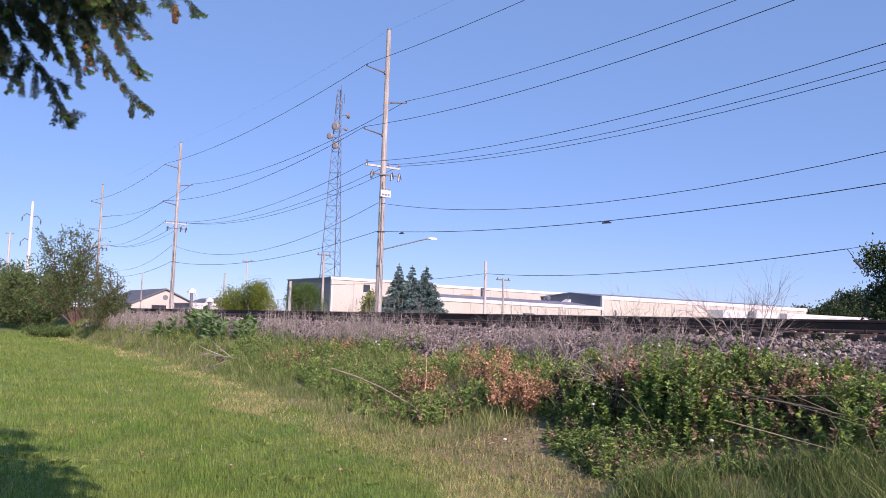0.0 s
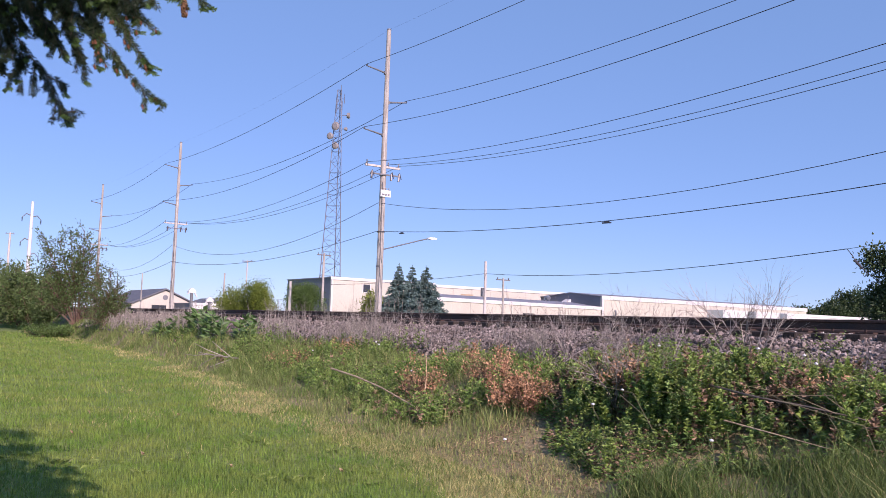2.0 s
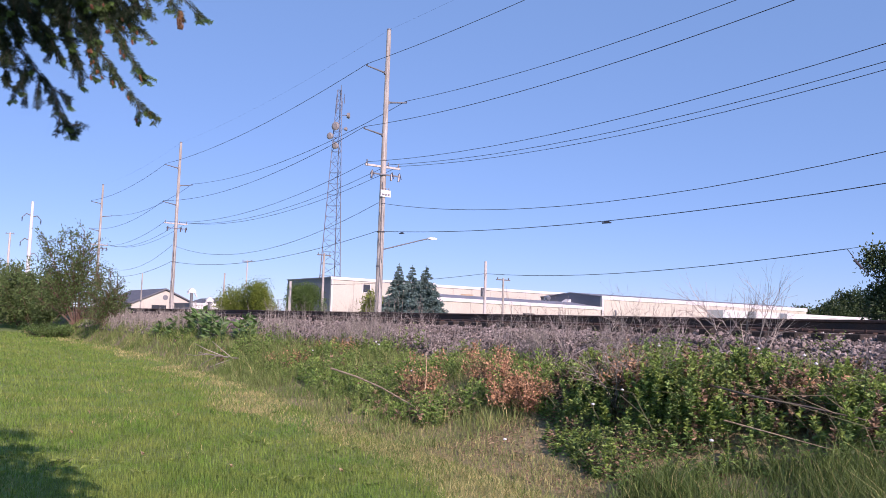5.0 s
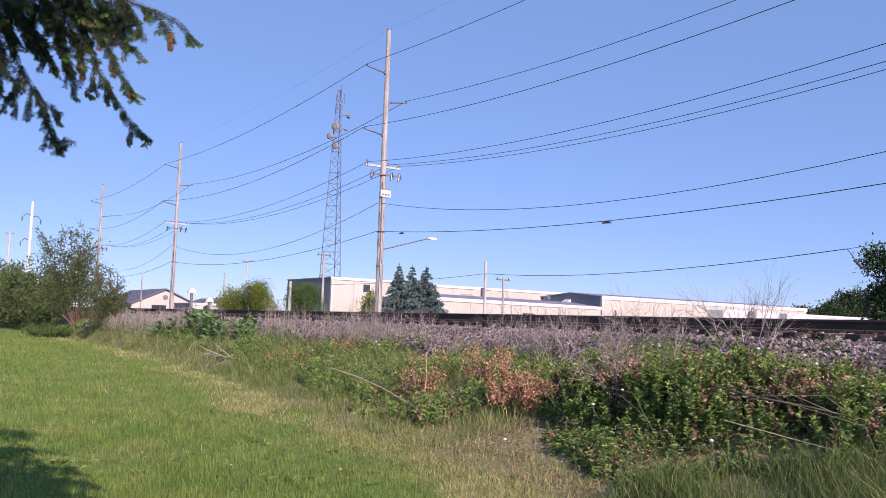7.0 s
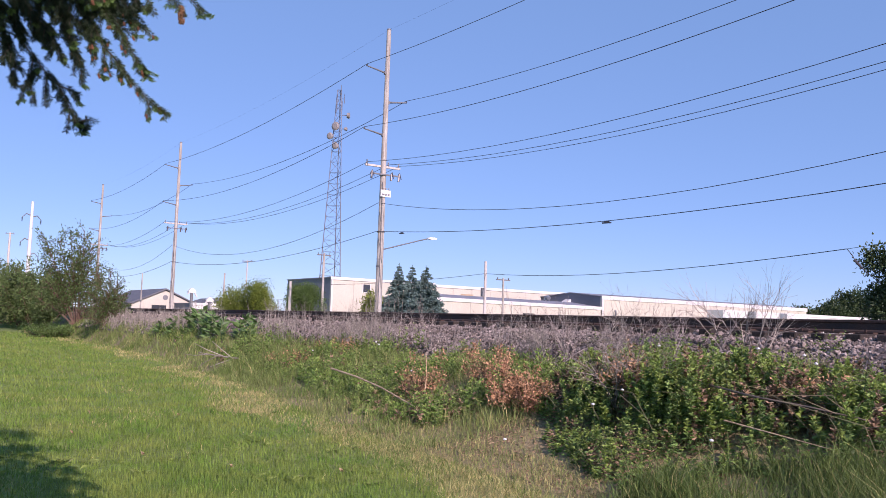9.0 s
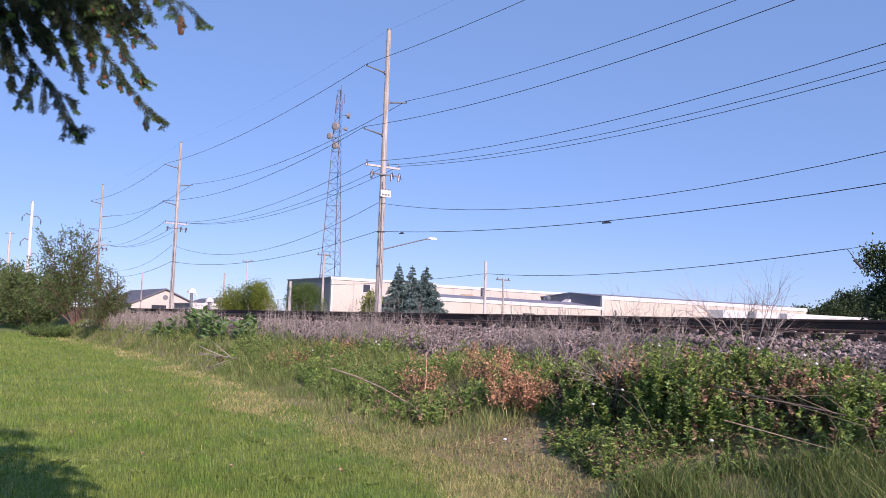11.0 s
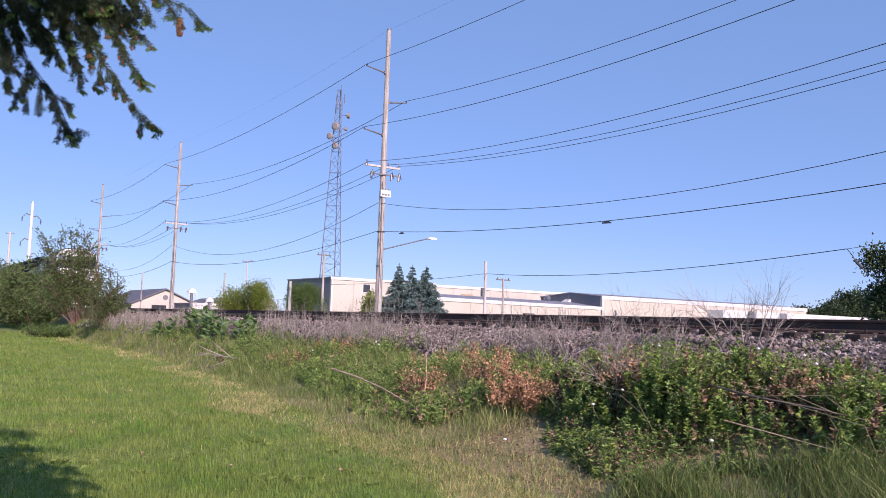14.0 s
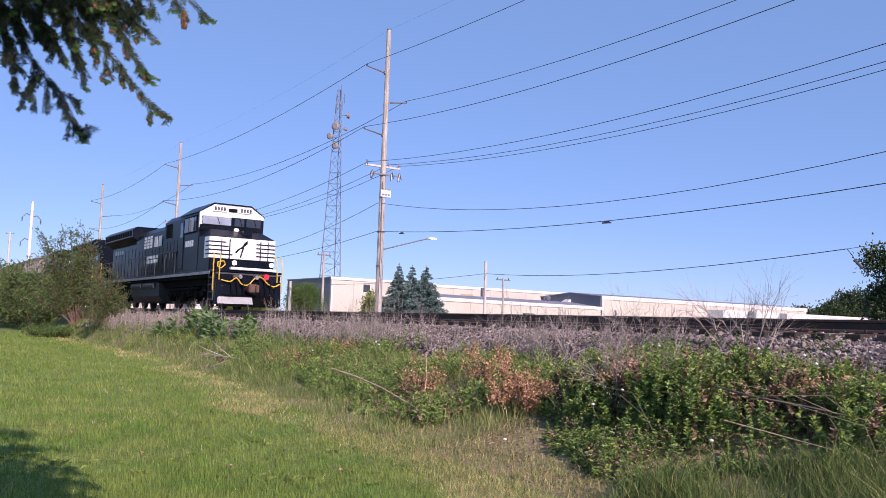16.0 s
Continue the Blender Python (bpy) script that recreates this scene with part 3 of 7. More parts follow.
wire("service_cable", (-60.0, 29.0, 4.2), (-44.4, 32.5, 4.8), 0.15, 0.014, service)
bm = bmesh.new()
tube(bm, [(-15.7, 26, 4.35), (-15.5, 26, 4.1), (-15.45, 26.0, 3.98)], 0.012, 6)
tube(bm, [(-15.45, 26, 3.98), (-15.2, 26, 3.7)], 0.045, 8)
tube(bm, [(-15.2, 26, 3.7), (-14.6, 26, 3.2)], 0.012, 6)
whole("cable_end", bm, INSUL, "dark cable end hanging down towards the tree", "cable end")

# ------------------------------------------------------------------ buildings beyond the track
G = 0.4             # ground level there


def hall(at, lx, ly, h, m_front, m_side, label, fascia=0.18, gable=0.0, seam=3.0):
    """A metal-clad industrial hall. Its own space: front wall on x = 0 along y, body towards -x."""
    b = thing("industrial_building", at, label, "building", "halls beyond the railway")
    bm = bmesh.new()
    box(bm, -0.3, 0, 0, ly, 0, h)
    part("wall", bm, m_front, b)
    bm = bmesh.new()
    prism(bm, [(-lx, 0), (-0.3, 0), (-0.3, h), (-lx * 0.5, h + gable), (-lx, h)], 0, 0.3)
    part("wall", bm, m_side, b)
    bm = bmesh.new()
    prism(bm, [(-lx, 0), (-0.3, 0), (-0.3, h), (-lx * 0.5, h + gable), (-lx, h)], ly - 0.3, ly)
    part("wall", bm, m_side, b)
    bm = bmesh.new()
    box(bm, -lx, -lx + 0.3, 0.3, ly - 0.3, 0, h)
    part("wall", bm, m_side, b)
    bm = bmesh.new()
    prism(bm, [(-lx - 0.1, h), (-lx * 0.5, h + gable), (0.0, h), (0.0, h + 0.12), (-lx * 0.5, h + gable + 0.12), (-lx - 0.1, h + 0.12)], -0.1, ly + 0.1)
    part("roof", bm, ROOF_GREY, b)
    bm = bmesh.new()
    box(bm, 0.003, 0.1, -0.1, ly + 0.1, h - fascia, h + 0.16)
    part("fascia", bm, WALL_WHITE, b, "white roof edge trim")
    k = 0
    y = seam
    while y < ly - 0.5:
        bm = bmesh.new()
        box(bm, 0.0, 0.03, y - 0.05, y + 0.05, 0, h - fascia)
        part("wall_seam", bm, SEAM, b)
        y += seam
    bm = bmesh.new()
    box(bm, 0.0, 0.06, 0.0, 0.22, 0, h - fascia)
    part("corner_trim", bm, WALL_WHITE, b)
    return b


def buildings():
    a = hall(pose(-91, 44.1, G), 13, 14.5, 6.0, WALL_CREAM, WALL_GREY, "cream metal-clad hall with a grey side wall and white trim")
    bm = bmesh.new()
    box(bm, 0.0, 0.05, 4.25, 5.2, 4.5, 5.45)
    w = part("window", bm, WINDOW_DARK, a)
    bm = bmesh.new()
    box(bm, 0.0, 0.08, 4.15, 4.25, 4.4, 5.55)
    box(bm, 0.0, 0.08, 5.2, 5.3, 4.4, 5.55)
    box(bm, 0.0, 0.08, 4.25, 5.2, 4.4, 4.5)
    part("frame", bm, WALL_WHITE, w)
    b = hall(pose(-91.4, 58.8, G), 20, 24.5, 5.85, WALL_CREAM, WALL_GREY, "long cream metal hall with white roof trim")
    bm = bmesh.new()
    box(bm, 0.0, 0.06, 4.2, 6.2, 3.2, 5.0)
    part("loading_door", bm, BRICK_BROWN, b, "tan loading door")
    c = hall(pose(-71.5, 45.4, G), 9, 25.4, 3.5, WALL_CREAM, WALL_GREY, "low cream annex with a sloping grey roof", 0.2, 0.55, 4.5)
    c.matrix_basis = pose(-70.2, 45.6, G, 0, 0, 7.4)
    for y, hh in ((10.5, 2.2), (18.0, 1.6), (22.5, 1.6)):
        bm = bmesh.new()
        box(bm, 0.0, 0.06, y, y + 2.2, 0.6, hh)
        part("window", bm, WINDOW_DARK, c)
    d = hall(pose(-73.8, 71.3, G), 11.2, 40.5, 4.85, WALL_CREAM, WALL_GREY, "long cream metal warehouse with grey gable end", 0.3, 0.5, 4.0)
    bm = bmesh.new()
    prism_x(bm, [(-0.9, 4.1), (0.0, 4.6), (0.0, 3.5), (-0.5, 3.4)], -6.6, -5.5)
    part("vent_hood", bm, WALL_WHITE, d, "white sheet-metal vent hood")
    bm = bmesh.new()
    tube(bm, [(0.1, 1.8, 2.6), (0.4, 1.8, 2.6), (0.5, 1.8, 2.9), (0.3, 1.9, 3.3)], 0.12, 8)
    part("vent_pipe", bm, GREY_METAL, d)
    for y in (14, 20, 24, 31):
        bm = bmesh.new()
        box(bm, 0.0, 0.06, y, y + 3.0, 1.6, 2.5)
        part("window", bm, WINDOW_DARK, d)
    # low white lean-to that goes on behind the trees
    hall(pose(-74, 112.2, G), 12, 24, 4.0, WALL_WHITE, WALL_WHITE, "low white shed joined to the warehouse", 0.2)
    # dark loading canopy on the annex
    bm = bmesh.new()
    prism(bm, [(0.06, 1.55), (1.5, 1.75), (1.5, 1.85), (0.06, 2.5)], 12.2, 13.8)
    part("loading_canopy", bm, WINDOW_DARK, c, "dark loading canopy")
    # roof ventilators
    for x, y, z in ((-80.0, 67.8, 4.09),):
        t = thing("roof_vent", pose(x, y, z - 0.05), "curved grey roof ventilator on the hall roof", "roof vent", "roof vents")
        bm = bmesh.new()
        box(bm, -0.4, 0.4, -0.4, 0.4, 0, 0.7)
        part("vent_box", bm, GREY_METAL, t)
        bm = bmesh.new()
        tube(bm, [(0, 0, 0.5), (0.1, 0, 0.95), (0.4, 0, 1.1), (0.7, 0, 0.9)], 0.25, 10)
        part("vent_cowl", bm, GALV, t)


def gable_house(at, lx, ly, h, ridge, label):
    """Gable wall on x = 0, ridge towards -x."""
    b = thing("house", at, label, "house", "houses beyond the railway")
    bm = bmesh.new()
    prism_x(bm, [(0, 0), (ly, 0), (ly, h), (ly / 2, ridge), (0, h)], -0.3, 0)
    part("wall", bm, WALL_CREAM, b)
    bm = bmesh.new()
    box(bm, -lx, -0.3, 0, 0.3, 0, h)
    part("wall", bm, WALL_CREAM, b)
    bm = bmesh.new()
    box(bm, -lx, -0.3, ly - 0.3, ly, 0, h)
    part("wall", bm, WALL_CREAM, b)
    bm = bmesh.new()
    prism_x(bm, [(-0.4, h - 0.15), (ly / 2, ridge + 0.1), (ly + 0.4, h - 0.15), (ly + 0.4, h + 0.05), (ly / 2, ridge + 0.32), (-0.4, h + 0.05)], -lx - 0.3, 0.35)
    part("roof", bm, ROOF_DARK, b)
    bm = bmesh.new()
    rod(bm, (0, ly / 2, ridge - 1.1), (0.06, ly / 2, ridge - 1.1), 0.4, seg=14)
    part("gable_vent", bm, GREY_METAL, b)
    bm = bmesh.new()
    box(bm, 0.0, 0.06, ly * 0.3, ly * 0.3 + 2.2, 1.5, 2.4)
    part("window", bm, WINDOW_DARK, b)
    return b


def parked(name, at, m, label, van=False):
    c = thing(name, at, label, "car", "vehicles parked beyond the railway")
    prof = [(0, 0.45), (0, 0.95), (0.9, 1.05), (1.5, 1.55), (3.2, 1.6), (3.9, 1.1), (4.4, 1.0), (4.45, 0.45)]
    if van:
        prof = [(0, 0.4), (0, 1.1), (0.7, 1.3), (1.2, 2.1), (5.2, 2.15), (5.25, 0.4)]
    bm = bmesh.new()
    prism(bm, prof, -0.88, 0.88)
    bmesh.ops.bevel(bm, geom=bm.edges[:], offset=0.06, segments=2, affect="EDGES")
    body = part("body", bm, m, c)
    bm = bmesh.new()
    if van:
        prism(bm, [(1.0, 1.4), (1.3, 2.0), (2.2, 2.0), (2.2, 1.4)], -0.9, 0.9)
    else:
        prism(bm, [(1.15, 1.1), (1.6, 1.48), (3.1, 1.5), (3.6, 1.1)], -0.9, 0.9)
    part("window", bm, WINDOW_DARK, body)
    for x in (0.85, 3.55 if not van else 4.2):
        for s in (-1, 1):
            bm = bmesh.new()
            rod(bm, (x, s * 0.72, 0.33), (x, s * 0.92, 0.33), 0.33, seg=18)
            w = part("wheel", bm, UNDER, c)
            bm = bmesh.new()
            rod(bm, (x, s * 0.92, 0.33), (x, s * 0.935, 0.33), 0.2, seg=14)
            part("rim", bm, GALV, w)
    return c


def trailer(at):
    """A white box trailer that stands along the warehouse; its own space: long side on x = 0, along y."""
    t = thing("box_trailer", at, "white box trailer parked along the warehouse", "trailer", "trailers by the warehouse")
    bm = bmesh.new()
    box(bm, -1.25, 1.25, -2.6, 2.6, 1.15, 3.95, 0.03)
    body = part("box_body", bm, WALL_WHITE, t)
    for k in range(7):
        bm = bmesh.new()
        box(bm, 1.25, 1.28, -2.4 + k * 0.78, -2.34 + k * 0.78, 1.2, 3.9)
        part("rib", bm, STEEL_PALE, body)
    bm = bmesh.new()
    box(bm, -0.5, 0.5, -2.5, 2.5, 0.85, 1.15)
    part("chassis", bm, UNDER, t)
    for y in (-2.1, -1.1):
        bm = bmesh.new()
        rod(bm, (-1.15, y, 0.48), (1.15, y, 0.48), 0.48, seg=16)
        part("wheel", bm, UNDER, t)
    bm = bmesh.new()
    box(bm, -0.6, -0.45, 2.1, 2.25, 0.0, 0.9)
    box(bm, 0.45, 0.6, 2.1, 2.25, 0.0, 0.9)
    part("landing_leg", bm, GREY_METAL, t)
    return t


def hopper_tower(at):
    """A small white bin head on a dark post, with slanting chutes."""
    t = thing("feed_bin", at, "small white bin head with chutes on a dark post", "bin")
    bm = bmesh.new()
    rod(bm, (0, 0, 0), (0, 0, 4.2), 0.26, 0.2, seg=10)
    part("post", bm, GREY_METAL, t)
    bm = bmesh.new()
    prism_x(bm, [(-0.5, 4.2), (0.5, 4.2), (0.55, 4.45), (0.12, 4.85), (-0.12, 4.85), (-0.55, 4.45)], -0.3, 0.3)
    part("bin_body", bm, WALL_WHITE, t)
    for s, y, z in ((1, 0.75, 3.6), (-1, -0.6, 4.0)):
        bm = bmesh.new()
        rod(bm, (0.1, s * 0.3, 4.4), (0.1, y, z), 0.1, seg=8)
        part("chute", bm, WALL_WHITE, t)
    return t


hopper_tower(pose(-120.5, 36.6, G))
hopper_tower(pose(-119.8, 39.0, G - 1.2))
buildings()
gable_house(pose(-133.5, 31.5, G), 22, 10.0, 2.5, 4.7, "cream gabled house with a dark grey roof")
gable_house(pose(-146, 46, G), 14, 9, 2.4, 3.9, "distant pale house with a grey roof")
hall(pose(-124, 37.5, G), 8, 5.5, 2.7, WALL_WHITE, WALL_GREY, "distant low white shed beyond the track", 0.2)
parked("parked_car", pose(-62, 45.5, G, 0, 0, 100), CAR_BLUE, "blue car parked in front of the annex")
parked("parked_car", pose(-79.5, 39.5, G, 0, 0, 95), CAR_RED, "dark red car parked beside the hall")
parked("parked_van", pose(-64, 60, G, 0, 0, 92), CAR_WHITE, "white van parked before the warehouse", True)
for y in (90.0, 96.5, 103.0):
    trailer(pose(-70.5, y, G, 0, 0, 3))
parked("parked_van", pose(-58, 74, G, 0, 0, 92), CAR_WHITE, "white delivery van parked by the warehouse", True)
bm = bmesh.new()
box(bm, -420, 60, 26.5, 34, 0.36, 0.412)
whole("street", bm, ROAD, "grey asphalt street running beside the railway", "road", kind="structure")

# ------------------------------------------------------------------ plants: helpers
def unit(v):
    return v / np.maximum(np.linalg.norm(v, axis=-1, keepdims=True), 1e-9)


def leaves(p, d, length, width, rnd, fold=0.25):
    """Leaf blades as folded diamonds at the points p, along d. Returns points and faces."""
    n = len(p)
    d = unit(d)
    side = unit(np.cross(d, rnd.normal(size=(n, 3))))
    up = np.cross(side, d)
    L = np.broadcast_to(np.asarray(length, float).reshape(-1, 1), (n, 1))
    W = np.broadcast_to(np.asarray(width, float).reshape(-1, 1), (n, 1))
    mid = p + d * L * 0.45
    v = np.stack([p, mid + side * W * 0.5 + up * W * fold, p + d * L, mid - side * W * 0.5 + up * W * fold], 1).reshape(-1, 3)
    i = np.arange(n)[:, None] * 4
    f = np.concatenate([i + np.array([[0, 1, 2]]), i + np.array([[0, 2, 3]])])
    return v, f


def ovals(p, d, length, width, rnd, fold=0.22):
    """Pointed oval leaf blades, folded along the rib and drooping at the tip."""
    n = len(p)
    d = unit(d)
    side = unit(np.cross(d, np.array([[0, 0, 1.0]]) + rnd.normal(size=(n, 3)) * 0.45))
    up = np.cross(side, d)
    L = np.broadcast_to(np.asarray(length, float).reshape(-1, 1), (n, 1))
    W = np.broadcast_to(np.asarray(width, float).reshape(-1, 1), (n, 1))
    a, b = p + d * L * 0.28, p + d * L * 0.62
    tip = p + d * L - up * L * 0.12
    v = np.stack([p, a + side * W * 0.5 + up * W * fold, b + side * W * 0.4 + up * W * fold * 0.7, tip, b - side * W * 0.4 + up * W * fold * 0.7, a - side * W * 0.5 + up * W * fold], 1).reshape(-1, 3)
    i = np.arange(n)[:, None] * 6
    f = np.concatenate([i + np.array([q]) for q in ((0, 1, 2), (0, 2, 3), (0, 3, 4), (0, 4, 5))])
    return v, f


def herb(rnd, base, tip, nodes, size, low=0.15, per=3):
    """Leaf places, ways, sizes and heights along one stem: whorls that shrink towards the top."""
    u = np.clip(np.repeat(np.linspace(low, 1.0, nodes), per) + rnd.normal(size=nodes * per) * 0.06, 0.05, 1.0)
    t = np.repeat(rnd.uniform(0, 2 * np.pi) + np.arange(nodes) * 1.2, per) + np.tile(np.arange(per) * 2 * np.pi / per, nodes) + rnd.normal(size=len(u)) * 0.25
    way = np.stack([np.cos(t), np.sin(t), 0.15 + 0.75 * u ** 2 + 0.2 * rnd.normal(size=len(u))], 1)
    return base + (tip - base) * u[:, None], way, size * (1.15 - 0.6 * u) * rnd.uniform(0.75, 1.25, len(u)), u


def blades(p, h, lean, width, rnd):
    """Grass blades: one bent, tapered strip each."""
    n = len(p)
    h = np.asarray(h, float).reshape(-1, 1)
    w = np.asarray(width, float).reshape(-1, 1)
    a = rnd.uniform(0, 2 * np.pi, n)
    s = np.stack([np.cos(a), np.sin(a), 0 * a], 1)
    b = rnd.uniform(0, 2 * np.pi, n)
    l = np.stack([np.cos(b), np.sin(b), 0 * b], 1) * np.asarray(lean, float).reshape(-1, 1)
    z = np.array([[0, 0, 1.0]])
    mid = p + z * h * 0.6 + l * h * 0.3
    v = np.stack([p - s * w / 2, p + s * w / 2, mid + s * w * 0.35, mid - s * w * 0.35, p + z * h + l * h], 1).reshape(-1, 3)
    i = np.arange(n)[:, None] * 5
    f3 = i + np.array([[3, 2, 4]])
    f = np.concatenate([i + np.array([[0, 1, 2]]), i + np.array([[0, 2, 3]]), f3])
    return v, f


def sticks(a, b, r0, r1, seg=3):
    """Straight thin three-sided stems from a to b."""
    n = len(a)
    d = unit(b - a)
    ref = np.where(np.abs(d[:, 2:3]) > 0.9, np.array([[1.0, 0, 0]]), np.array([[0, 0, 1.0]]))
    u = unit(np.cross(d, ref))
    w = np.cross(d, u)
    r0 = np.broadcast_to(np.asarray(r0, float).reshape(-1, 1), (n, 1))
    r1 = np.broadcast_to(np.asarray(r1, float).reshape(-1, 1), (n, 1))
    ring = []
    for base, r in ((a, r0), (b, r1)):
        for k in range(seg):
            t = 2 * np.pi * k / seg
            ring.append(base + (u * np.cos(t) + w * np.sin(t)) * r)
    v = np.stack(ring, 1).reshape(-1, 3)
    i = np.arange(n)[:, None] * (2 * seg)
    f = np.concatenate([np.concatenate([i + np.array([[k, (k + 1) % seg, seg + (k + 1) % seg]]), i + np.array([[k, seg + (k + 1) % seg, seg + k]])]) for k in range(seg)])
    return v, f


def joined(*vf):
    vs, fs, off = [], [], 0
    for v, f in vf:
        vs.append(v)
        fs.append(f + off)
        off += len(v)
    return np.concatenate(vs).tolist(), np.concatenate(fs).tolist()


def branching(rnd, start, way, length, r, levels, split=3, spread=0.6, out=None, tips=None, rise=0.0):
    """A bare branching stem: segments (a, b, ra, rb) and its tips."""
    out = [] if out is None else out
    tips = [] if tips is None else tips
    p, d = np.array(start, float), np.array(way, float)
    n = 3
    for k in range(n):
        d = d + rnd.normal(size=3) * 0.12 + np.array([0, 0, rise])
        d /= np.linalg.norm(d)
        q = p + d * length / n
        ra, rb = r * (1 - 0.4 * k / n), r * (1 - 0.4 * (k + 1) / n)
        out.append((p, q, ra, rb))
        p = q
        if levels > 0 and k > 0:
            for _ in range(split - 1 if k < n - 1 else split):
                e = d + rnd.normal(size=3) * spread
                e /= np.linalg.norm(e)
                branching(rnd, p, e, length * rnd.uniform(0.5, 0.75), rb * 0.62, levels - 1, split, spread, out, tips, rise)
    tips.append(p)
    return out, tips


def segs(out):
    a, b, ra, rb = zip(*out)
    return sticks(np.array(a), np.array(b), np.array(ra), np.array(rb))


def broadleaf_tree(name, at, height, radius, trunk_h, n, size, leaf_mat, label, seed, squash=1.0, category="tree"):
    """A tapered trunk with limbs and a crown of many small leaves with gaps."""
    rnd = np.random.RandomState(seed)
    t = thing(name, pose(*at), label, category, "trees and shrubs beyond the railway")
    out, tips = [], []
    out.append((np.array([0, 0, -0.2]), np.array([0, 0, trunk_h]), 0.05 * height * 0.6, 0.04 * height * 0.6))
    centres = []
    ch = (height - trunk_h * 0.7)
    k = 0
    while len(centres) < 46:
        c = rnd.uniform(-1, 1, 3)
        if np.linalg.norm(c) > 1 or np.linalg.norm(c) < 0.35:
            continue
        g = 1 + 0.25 * rnd.normal()
        c = np.array([c[0] * radius * g, c[1] * radius * g, trunk_h * 0.7 + ch * (0.5 + 0.5 * c[2] * squash)])
        centres.append(c)
        out.append((np.array([0, 0, trunk_h * 0.9]), (np.array([0, 0, trunk_h]) + c) / 2 + rnd.normal(size=3) * 0.1, 0.02 * height * 0.5, 0.012 * height * 0.5))
        out.append((out[-1][1], c, 0.012 * height * 0.5, 0.004 * height * 0.5))
    v, f = joined(segs(out))
    tr = new("trunk", soup("trunk", v, f, BARK))
    tr.parent = t
    c = np.array(centres)[rnd.randint(0, len(centres), n)]
    off = rnd.normal(size=(n, 3)) * radius * 0.17
    p = c + off
    v, f = joined(leaves(p, unit(off) + rnd.normal(size=(n, 3)) * 0.6 + np.array([0, 0, 0.2]), size * rnd.uniform(0.7, 1.3, n), size * 0.6, rnd))
    cr = new("crown", soup("crown", v, f, leaf_mat))
    cr.parent = t
    return t


def conifer(at, height, radius, mat_needles, label, seed, n_levels=26):
    """A spruce: whorls of drooping boughs with needle sprays."""
    rnd = np.random.RandomState(seed)
    t = thing("spruce_tree", pose(*at), label, "tree", "spruces beyond the railway")
    out = [(np.array([0, 0, -0.2]), np.array([0, 0, height * 0.98]), 0.016 * height, 0.002 * height)]
    P, Dv, Ls = [], [], []
    for k in range(n_levels):
        u = (k + 0.5) / n_levels
        z = height * (0.06 + 0.92 * u)
        R = radius * (1 - u) ** 1.02 * (0.78, 1.08, 0.95)[k % 3] * rnd.uniform(0.92, 1.08) + 0.07
        m = int(13 * (1 - u) + 6)
        for j in range(m):
            a = rnd.uniform(0, 2 * np.pi)
            r = R * rnd.uniform(0.75, 1.1)
            tip = np.array([math.cos(a) * r, math.sin(a) * r, z - r * 0.22 + 0.06 * r * rnd.normal()])
            base = np.array([0, 0, z])
            out.append((base, tip, 0.012, 0.005))
            cnt = int(34 + 70 * r)
            s = rnd.uniform(0.02, 1.0, cnt) ** 0.7
            pts = base + (tip - base) * s[:, None] + rnd.normal(size=(cnt, 3)) * 0.05 * r
            pts[:, 2] -= np.abs(rnd.normal(size=cnt)) * 0.05 * r
            dd = unit(tip - base)[None] + rnd.normal(size=(cnt, 3)) * 0.55
            dd[:, 2] -= 0.1
            P.append(pts)
            Dv.append(dd)
            Ls.append(rnd.uniform(0.14, 0.28, cnt) * (0.5 + 0.5 * min(1.0, r)))
    P.append(np.stack([np.zeros(60), np.zeros(60), height * rnd.uniform(0.86, 1.0, 60)], 1))
    Dv.append(rnd.normal(size=(60, 3)) * 0.5 + np.array([0, 0, 1.0]))
    Ls.append(rnd.uniform(0.06, 0.14, 60))
    P, Dv, Ls = np.concatenate(P), np.concatenate(Dv), np.concatenate(Ls)
    v, f = joined(segs(out))
    tr = new("trunk", soup("trunk", v, f, BARK))
    tr.parent = t
    v, f = joined(leaves(P, Dv, Ls, Ls * 0.36, rnd))
    cr = new("crown", soup("crown", v, f, mat_needles))
    cr.parent = t
    return t


